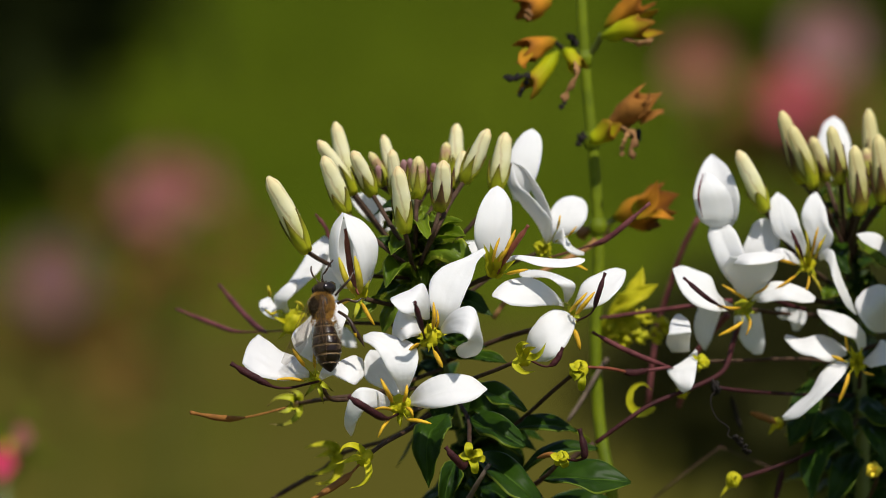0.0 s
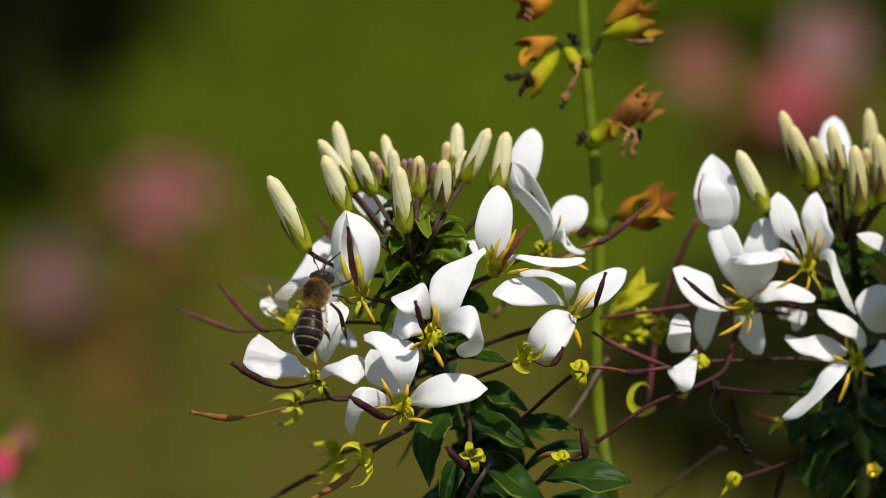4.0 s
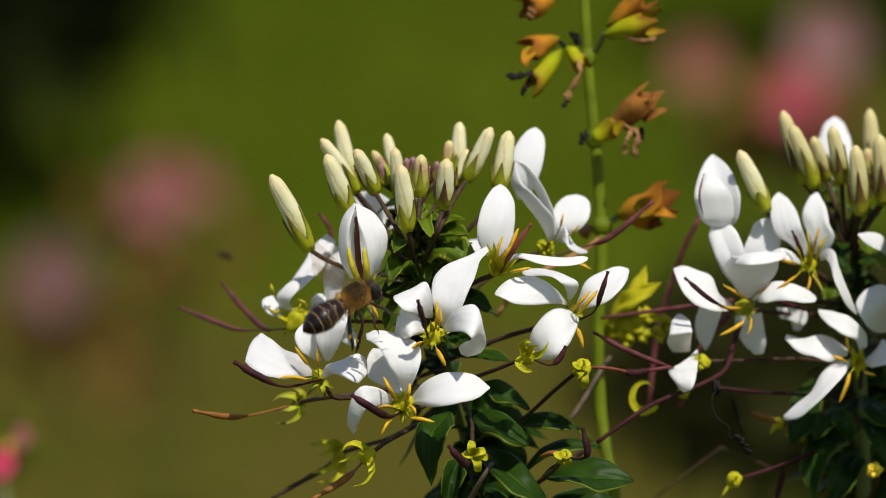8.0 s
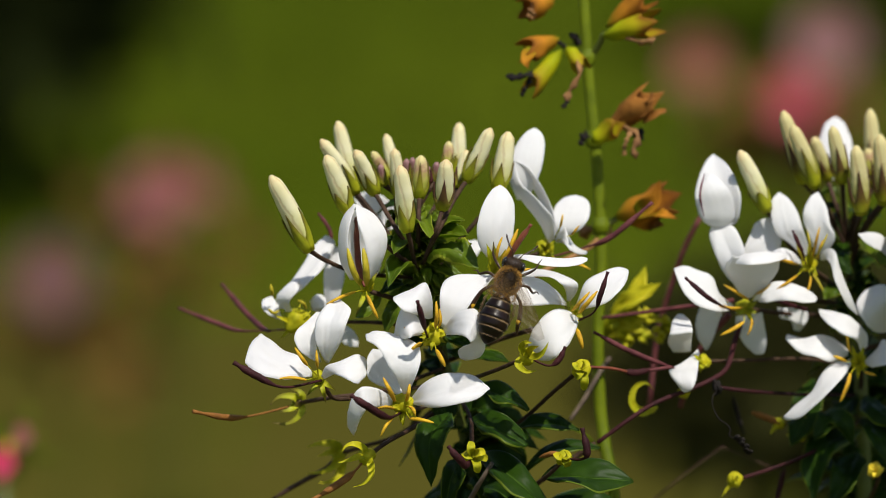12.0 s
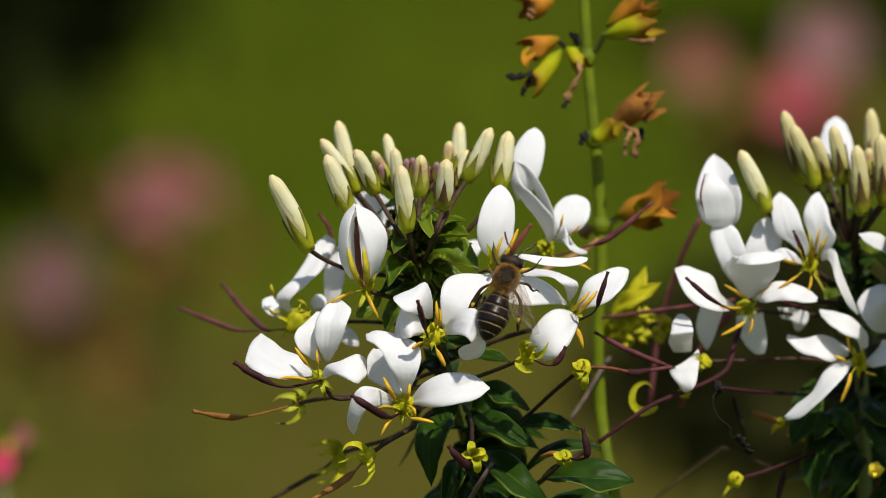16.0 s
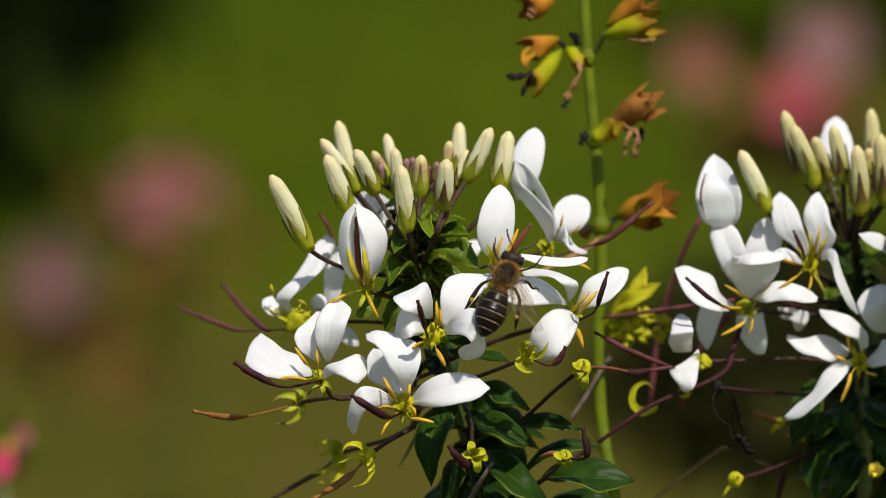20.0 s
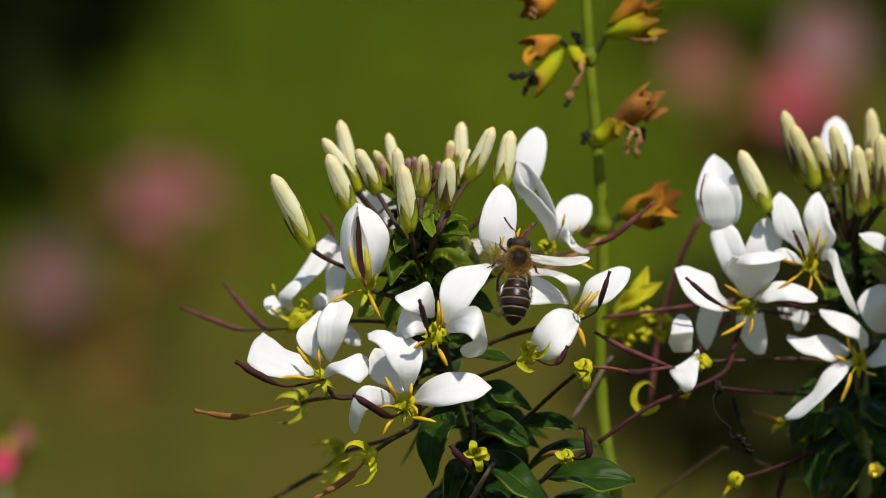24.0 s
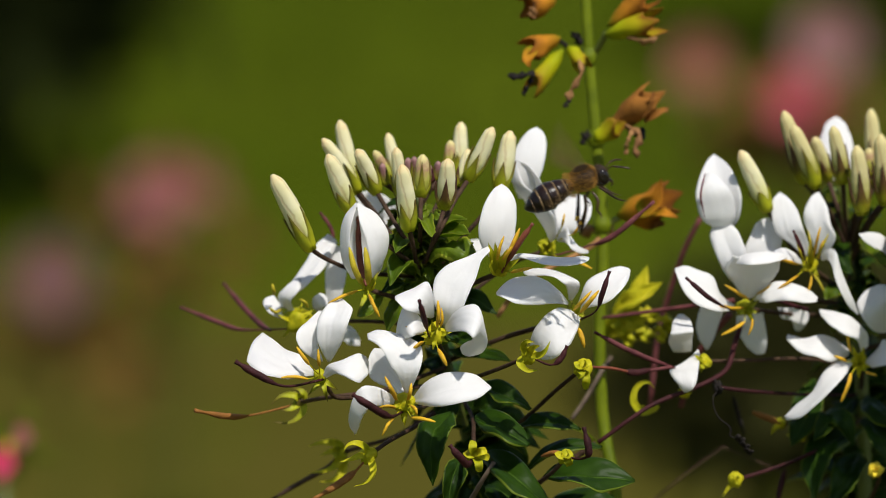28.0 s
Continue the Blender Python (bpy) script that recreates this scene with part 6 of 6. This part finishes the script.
for k in range(6):
    y0, y1 = edges[k], edges[k + 1]
    rings = []
    for q in range(7):
        s = q / 6
        y = y0 + (y1 - y0) * s
        rings.append((y, girth(y) * (0.955 + 0.065 * s) if q < 6 else girth(y) * 0.93))
    sides = 26
    verts, faces, uvs = [], [], []
    for q, (y, r) in enumerate(rings):
        for j in range(sides):
            a = 6.283185 * j / sides
            verts.append(mm(math.cos(a) * r, y, math.sin(a) * r * 0.88 + sag(y)))
            uvs.append((j / sides, (k + q / 6) / 6))
    for q in range(6):
        for j in range(sides):
            e = (j + 1) % sides
            faces.append((q * sides + j, (q + 1) * sides + j, (q + 1) * sides + e, q * sides + e))
    faces.append(tuple(range(sides)))
    faces.append(tuple(6 * sides + j for j in range(sides))[::-1])
    if k == 0:
        abdomen = link("abdomen", verts, faces, CHITIN, bee, mm(0, 0.9, 0), "", uvs)
    else:
        link("segment", verts, faces, CHITIN, abdomen, mm(0, y0, 0), "", uvs)
        rng = random.Random(40 + k)
        hv, hf = [], []
        for _ in range(110 if k == 1 else 170):
            a = rng.uniform(0, 6.283)
            y = y0 + rng.uniform(-0.02, 0.06) - rng.random() ** 2 * 0.14
            r = girth(y) * 0.995
            p = mm(math.cos(a) * r, y, math.sin(a) * r * 0.88 + sag(y))
            out = Vector((math.cos(a) * 0.75, -1, math.sin(a) * 0.75)).normalized()
            s = Vector((-math.sin(a), 0, math.cos(a))) * 0.03 * MM
            n = len(hv)
            hv += [p - s, p + s, p + out * MM * rng.uniform(0.10, 0.20)]
            hf.append((n, n + 1, n + 2))
        link("hair_band", hv, hf, BAND, abdomen, mm(0, y0, 0), smooth=False)
hairs(thorax, "fuzz", (0, 2.4, 0.1), (1.57, 1.89, 1.57), 1900, 0.34, DUN, 3, lambda d: d.z > 0 and d.x * d.x + d.y * d.y < 0.55)
hairs(abdomen, "fuzz", (0, -1.9, -0.25), (2.06, 3.9, 1.8), 700, 0.42, BAND, 7, lambda d: abs(d.x) > 0.86 and d.z < 0.25 and d.y > -0.9)
hairs(abdomen, "fuzz", (0, 0.5, 0), (1.7, 0.8, 1.5), 1300, 0.42, FUZZ, 9)
# head
head = link("head", *egg((0, 4.75, -0.45), (1.50, 0.95, 1.40), rough=0.04)[:2], HULL, bee, mm(0, 4.75, -0.45))
for s in (-1, 1):
    link("eye", *egg((s * 1.20, 4.80, -0.42), (0.42, 0.70, 1.08))[:2], EYES, head, mm(s * 1.20, 4.80, -0.42))
    v, f, u = tube([mm(s * 0.35, 5.5, -0.1), mm(s * 0.75, 6.4, 0.30), mm(s * 1.25, 6.8, 0.2), mm(s * 1.9, 7.7, -0.1), mm(s * 2.2, 8.3, -0.5)], [0.10 * MM, 0.075 * MM, 0.13 * MM, 0.12 * MM, 0.11 * MM], 18, 7)
    link("antenna", v, f, SHINE, head, mm(s * 0.35, 5.5, -0.1), "", u)
hairs(head, "fuzz", (0, 4.7, -0.45), (1.42, 0.92, 1.36), 1100, 0.32, DUN, 5, lambda d: abs(d.x) < 0.75, (0, 0.2, 0.2))
v, f, u = tube([mm(0, 5.4, -1.3), mm(0, 5.8, -1.9), mm(0, 5.6, -2.6)], [0.28 * MM, 0.16 * MM, 0.08 * MM], 8, 7)
link("mouthpart", v, f, SHINE, head, mm(0, 5.4, -1.3), "", u)
# legs
legs = []
for s in (-1, 1):
    for joints, rad in (
        (((0.9, 3.7, -1.2), (2.4, 4.7, -1.7), (3.3, 5.6, -2.4), (3.6, 6.6, -3.0), (3.9, 7.2, -3.1)), (0.24, 0.26, 0.20, 0.12, 0.07)),
        (((1.2, 2.6, -1.4), (3.1, 2.9, -1.8), (4.3, 2.5, -2.6), (5.0, 2.9, -3.3), (5.6, 2.7, -3.4)), (0.26, 0.28, 0.22, 0.13, 0.08)),
        (((1.2, 1.5, -1.4), (2.9, 0.4, -1.9), (3.6, -1.4, -2.6), (3.9, -2.6, -3.3), (4.3, -3.5, -3.5)), (0.28, 0.34, 0.46, 0.36, 0.09))):
        v, f, u = tube([mm(s * (0.6 + a * 0.72), b, c) for a, b, c in joints], [r * MM * 0.70 for r in rad], 20, 8, rough=0.15)
        legs.append((s, joints[2][1] < 0, link("leg", v, f, SHINE, bee, mm(s * joints[0][0], joints[0][1], joints[0][2]), "", u)))
        if joints[2][1] < 0:
            a, b, c = joints[2]
            link("pollen", *egg((s * (0.6 + a * 0.72), b - 0.3, c - 0.1), (0.30, 0.50, 0.33), 8, 10, 0.25)[:2], ANTHER, legs[-1][2], mm(s * (0.6 + a * 0.72), b - 0.3, c), "orange pollen load")


def wing(side, length, width, pivot, name):
    """A thin membrane from its hinge outwards, with its stronger veins."""
    o = mm(*pivot)
    n, m = 14, 6
    verts, faces = [], []
    for k in range(n + 1):
        t = k / n
        lead = width * (0.10 + 0.10 * math.sin(t * 3.14)) * (1 - 0.5 * t)
        trail = -width * (0.10 + 0.80 * math.sin(min(1, t * 0.92 + 0.05) * 3.14159) ** 0.8) if t < 1 else -width * 0.25
        for j in range(m + 1):
            y = lead + (trail - lead) * j / m
            verts.append(o + mm(side * t * length, y, 0.12 * math.sin(j * 1.9 + k * 0.6) * t))
    num = len(verts)
    verts += [v - mm(0, 0, 0.02) for v in verts]
    r = m + 1
    for k in range(n):
        for j in range(m):
            q = (k * r + j, k * r + j + 1, (k + 1) * r + j + 1, (k + 1) * r + j)
            faces += [q, tuple(num + i for i in q[::-1])]
    rim = [j for j in range(r)] + [k * r + m for k in range(1, n + 1)] + [n * r + j for j in range(m - 1, -1, -1)] + [k * r for k in range(n - 1, 0, -1)]
    for i, a in enumerate(rim):
        b = rim[(i + 1) % len(rim)]
        faces.append((b, a, num + a, num + b))
    ob = link(name, verts, faces, WING, bee, o)
    for pts in (((0, 0.1, 0), (0.5, 0.16, 0), (0.97, 0.05, 0)), ((0, 0, 0), (0.45, -0.12, 0), (0.72, -0.02, 0)), ((0.05, -0.05, 0), (0.4, -0.42, 0), (0.6, -0.62, 0)), ((0.4, -0.12, 0), (0.62, -0.34, 0), (0.85, -0.4, 0))):
        v, f, u = tube([o + mm(side * a * length, b * width, 0.03) for a, b, c in pts], [0.032 * MM, 0.018 * MM, 0.010 * MM], 10, 5)
        link("vein", v, f, VEIN, ob, o, "", u)
    return ob


FORE, HIND = (1.15, 3.1, 1.25), (1.15, 2.3, 1.15)
wings = {
    (1, 0): wing(1, 9.0, 3.0, FORE, "forewing"), (-1, 0): wing(-1, 9.0, 3.0, (-1.15, 3.1, 1.25), "forewing"),
    (1, 1): wing(1, 6.2, 2.2, HIND, "hindwing"), (-1, 1): wing(-1, 6.2, 2.2, (-1.15, 2.3, 1.15), "hindwing")}


# ---- small fly that crosses behind the flowers ----
fly = base("fly", (0, 0, 0))
tagged(fly, "tiny dark fly in flight behind the flowers", "fly")
link("body", *egg((0, -0.35, 0), (0.42, 0.95, 0.42))[:2], SOOT, fly, mm(0, 0, 0))
link("head", *egg((0, 0.85, 0), (0.36, 0.30, 0.34))[:2], SOOT, fly, mm(0, 0.85, 0))
for s in (-1, 1):
    v, f, u = blade([mm(s * 0.2, 0.3, 0.3), mm(s * 0.9, -0.2, 0.7), mm(s * 1.6, -0.8, 0.8)], 0.9 * MM, (0, 0, 1), "round", 0.2, thick=0.00002, n=8, m=4)
    link("wing", v, f, WING, fly, mm(s * 0.2, 0.3, 0.3))


# ---- what moves ----
def bee_pose(hx, hy, tx, ty, d, away, back):
    """The bee from its brow to its tail tip on the sheet; away: +1 where the head points into the distance."""
    dx, dy = hx - tx, ty - hy
    run = 168.0
    deep = math.sqrt(max(0.0, run * run - dx * dx - dy * dy)) * away
    f = (RIGHT * dx + UP * dy + AHEAD * deep).normalized()
    z = way(*back)
    z = (z - f * z.dot(f)).normalized()
    x = f.cross(z)
    m = Matrix((x, f, z)).transposed().to_4x4()
    m.translation = at((hx + tx) / 2, (hy + ty) / 2, d)
    return m


def sway(ob, dx, dy, height=0.62):
    """A plant leaning about its foot so that its head shifts by sheet units."""
    o = ORIGIN[ob.name]
    return Matrix.Translation(o + UP * (-dy * U)) @ Matrix.Rotation(dx * U / height, 4, "Y")


def turned(ob, parent, dx=0.0, dy=0.0, clockwise=0.0, nod=0.0):
    """A part's pose on its thing, shifted by sheet units and turned about its foot."""
    o = ORIGIN[ob.name] - ORIGIN[parent.name]
    return Matrix.Translation(o + RIGHT * (dx * U) - UP * (dy * U)) @ Matrix.Rotation(radians(clockwise), 4, AHEAD) @ Matrix.Rotation(radians(nod), 4, RIGHT)


def motions():
    lean = ((0, -8, 3), (2, -8.6, 3.4), (3.5, -8, 2.8), (5.5, -3.4, 0.4), (6.1, -3.6, 0.6), (6.6, -4.6, 1.6), (7.1, -4.6, 1.6), (8.0, -2.6, 0.2), (9.0, -3.0, 0.9), (10.0, -2.0, 0.0), (11.2, -3.0, 1.2), (12.0, -3.2, 1.5), (14.5, -2.9, 1.2), (18.0, -2.8, 1.0), (21.5, -2.8, 1.0), (23.5, -0.4, 0.0), (24.4, 1.0, 0.0), (25.0, 0.2, 0.0), (28.0, 0.0, 0.0))
    walk(main, [(t, sway(main, x, y)) for t, x, y in lean])
    walk(spike, [(t, sway(spike, x, y)) for t, x, y in lean])
    walk(twin, [(t, sway(twin, x, 0)) for t, x in ((0, -4.2), (1.3, -5.4), (2.5, -3.6), (3.5, -4.2), (5.5, -2.6), (8, -2.4), (12.5, -1.0), (14.5, -0.1), (21, 0), (28, 0))])
    walk(dip, [(t, turned(dip, main, x, y, c)) for t, x, y, c in ((0, -6, 12, -4), (3.5, -6, 13, -4), (4.3, -3, 6, -2), (5.5, 0, 0, 0), (28, 0, 0, 0))])
    walk(perch, [(t, turned(perch, mid, 0, 0, c, n)) for t, c, n in ((0, 0, 0), (9.6, 0, 0), (10.2, 5, -6), (10.8, 10, -14), (11.5, 13, -26), (14.5, 15, -24), (23.3, 14, -24), (24.0, 10, -12), (24.5, 2, -3), (24.8, 0, 0), (28, 0, 0))])
    walk(sill, [(t, turned(sill, mid, 0, y, c)) for t, y, c in ((0, 0, 0), (10.4, 0, 0), (10.9, 5, 0), (11.5, 4, 2), (23.6, 4, 2), (24.4, 0, 0), (28, 0, 0))])
    clasp, climb, hover, rest, behind, cross = (-0.72, 0.1, 0.64), (-0.55, 0.62, 0.48), (0.0, 0.35, 0.9), (0.1, 0.2, 1.0), (0.0, 0.85, 0.5), (-0.28, 0.86, 0.34)
    rows = [
        (0.0, 567, 492, 580, 656, -21, 1, clasp), (0.6, 565, 490, 582, 656, -21, 1, clasp), (1.2, 566, 490, 583, 657, -21, 1, clasp), (1.8, 567, 490, 571, 656, -21, 1, clasp),
        (2.4, 568, 490, 570, 656, -21, 1, clasp), (3.0, 568, 493, 579, 664, -21, 1, clasp), (3.3, 566, 496, 560, 658, -21, 1, clasp), (3.5, 567, 498, 563, 664, -21, 1, clasp),
        (4.4, 570, 440, 520, 570, -26, 1, (-0.5, 0.35, 0.75)), (5.5, 598, 416, 496, 518, -27, 1, climb), (5.8, 624, 412, 522, 514, -27, 1, climb), (6.1, 650, 426, 546, 508, -27, 1, climb),
        (6.4, 668, 446, 556, 532, -27, 1, climb), (6.7, 684, 484, 576, 564, -27, 1, climb), (7.0, 705, 498, 592, 590, -27, 1, (-0.4, 0.45, 0.8)), (7.3, 744, 552, 598, 628, -28, 1, climb),
        (7.6, 694, 574, 606, 692, -29, 1, climb), (7.9, 672, 526, 545, 616, -28, 1, climb), (8.0, 672, 500, 537, 580, -28, 1, climb), (8.2, 680, 478, 556, 540, -28, 1, climb),
        (8.5, 692, 441, 580, 512, -28, 1, climb), (8.7, 722, 413, 605, 512, -27, 1, (-0.4, 0.45, 0.8)), (8.9, 740, 403, 659, 495, -26, 1, (-0.2, 0.5, 0.85)), (9.0, 782, 390, 692, 482, -25, 1, (-0.2, 0.6, 0.75)), (9.1, 800, 392, 714, 476, -25, 1, (-0.2, 0.6, 0.75)),
        (9.3, 848, 394, 786, 477, -25, 1, (-0.2, 0.7, 0.65)), (9.5, 876, 380, 831, 480, -25, 1, (0, 0.6, 0.75)), (9.8, 884, 383, 870, 498, -24, 1, hover), (10.1, 875, 396, 862, 494, -24, 1, hover),
        (10.4, 874, 402, 832, 530, -24, 1, hover), (10.7, 866, 417, 832, 580, -24, 1, rest), (11.0, 884, 424, 854, 594, -24, 1, rest), (11.5, 906, 462, 848, 616, -24, 1, rest),
        (12.0, 916, 450, 860, 606, -24, 1, rest), (12.5, 915, 446, 869, 600, -24, 1, rest), (14.5, 913, 448, 872, 604, -24, 1, rest), (16.0, 913, 445, 858, 600, -24, 1, (0.0, 0.2, 1.0)),
        (18.0, 913, 444, 859, 599, -24, 1, (0.0, 0.2, 1.0)), (20.0, 915, 440, 853, 593, -24, 1, (0.0, 0.2, 1.0)), (21.5, 918, 440, 868, 598, -24, 1, rest), (23.5, 917, 424, 886, 567, -24, 1, rest),
        (23.8, 920, 419, 895, 568, -24, 1, rest), (24.1, 919, 410, 913, 572, -24, 1, rest), (24.3, 903, 397, 907, 543, -25, 1, hover), (24.5, 903, 382, 893, 512, -25, 1, hover),
        (24.7, 897, 368, 885, 456, -26, 1, behind), (25.0, 893, 326, 884, 412, -26, 1, behind), (25.3, 866, 322, 866, 420, -26, 1, behind), (25.6, 847, 310, 856, 416, -26, 1, behind),
        (25.9, 804, 281, 845, 380, -26, 1, behind), (26.2, 779, 280, 817, 361, -26, 1, behind), (26.5, 783, 296, 797, 397, -26, 1, behind), (26.8, 791, 287, 768, 402, -26, 1, (-0.1, 0.7, 0.65)),
        (27.1, 801, 282, 722, 375, -26, 1, (-0.3, 0.65, 0.65)), (27.4, 886, 293, 744, 359, -25, 1, cross), (27.6, 943, 290, 805, 361, -24, 1, cross), (27.8, 1017, 290, 876, 359, -23, 1, cross), (28.0, 1080, 296, 928, 364, -22, 1, cross)]
    walk(bee, [(r[0], bee_pose(*r[1:])) for r in rows])
    # the fly sits hidden on the plant, crosses and settles far off on the lawn
    flight = ((0, 803, 692, 11.6), (7.0, 803, 692, 11.6), (7.1, 790, 690, 20), (7.25, 730, 655, 44), (7.5, 560, 590, 56), (7.8, 460, 510, 60), (8.0, 398, 452, 62), (8.2, 334, 404, 62), (8.4, 220, 346, 62), (8.6, 112, 310, 62), (9.0, -110, 240, 62), (10.0, -500, 160, 200))
    tilt = Euler((0.3, 0, radians(70))).to_matrix().to_4x4()
    lawn = Matrix.Translation((-0.5, 1.0, 0.002)) @ tilt
    walk(fly, [(t, Matrix.Translation(at(x, y, d)) @ tilt) for t, x, y, d in flight] + [(11.6, lawn), (28.0, lawn)])
    # legs: spread while it clings, hanging while it flies
    for side, hind, ob in legs:
        o = Matrix.Translation(ORIGIN[ob.name])
        hung = o @ Matrix.Rotation(radians(34 * side), 4, "Y") @ Matrix.Rotation(radians(42 if hind else -14), 4, "X")
        walk(ob, [(0.0, o), (3.6, o), (4.2, hung), (10.3, hung), (10.8, o), (23.6, o), (24.2, hung), (28.0, hung)])
    # wings: folded while the bee clings, beating while it flies
    for (side, hind), ob in wings.items():
        o = ORIGIN[ob.name]
        def hold(t, sweep, lift):
            return (t, Matrix.Translation(o) @ Matrix.Rotation(radians(sweep * side), 4, "Z") @ Matrix.Rotation(radians(-lift * side), 4, "Y"))

        early = (-80 if side > 0 else -56) + 6 * hind
        late = (-46 if side > 0 else -72) + 8 * hind
        rise_by = 10 if side > 0 else 72
        turns = [hold(0.0, early, 8), hold(2.0, early + 5, 10), hold(3.7, early, 8)]
        k = 0
        t = 3.9
        while t < 10.55:
            turns.append(hold(t, 2 - 16 * hind, 34 if k % 2 else -18))
            t += 1 / 30
            k += 1
        turns += [hold(10.9, -62 + 8 * hind, 8), hold(12.5, late, rise_by), hold(16.0, late - 6, rise_by), hold(20.0, late, rise_by), hold(23.4, late - 4, rise_by)]
        t = 23.7
        while t < 28.0:
            turns.append(hold(t, 2 - 16 * hind, 34 if k % 2 else -18))
            t += 1 / 30
            k += 1
        turns.append(hold(28.0, 2 - 16 * hind, 20))
        walk(ob, turns)


motions()
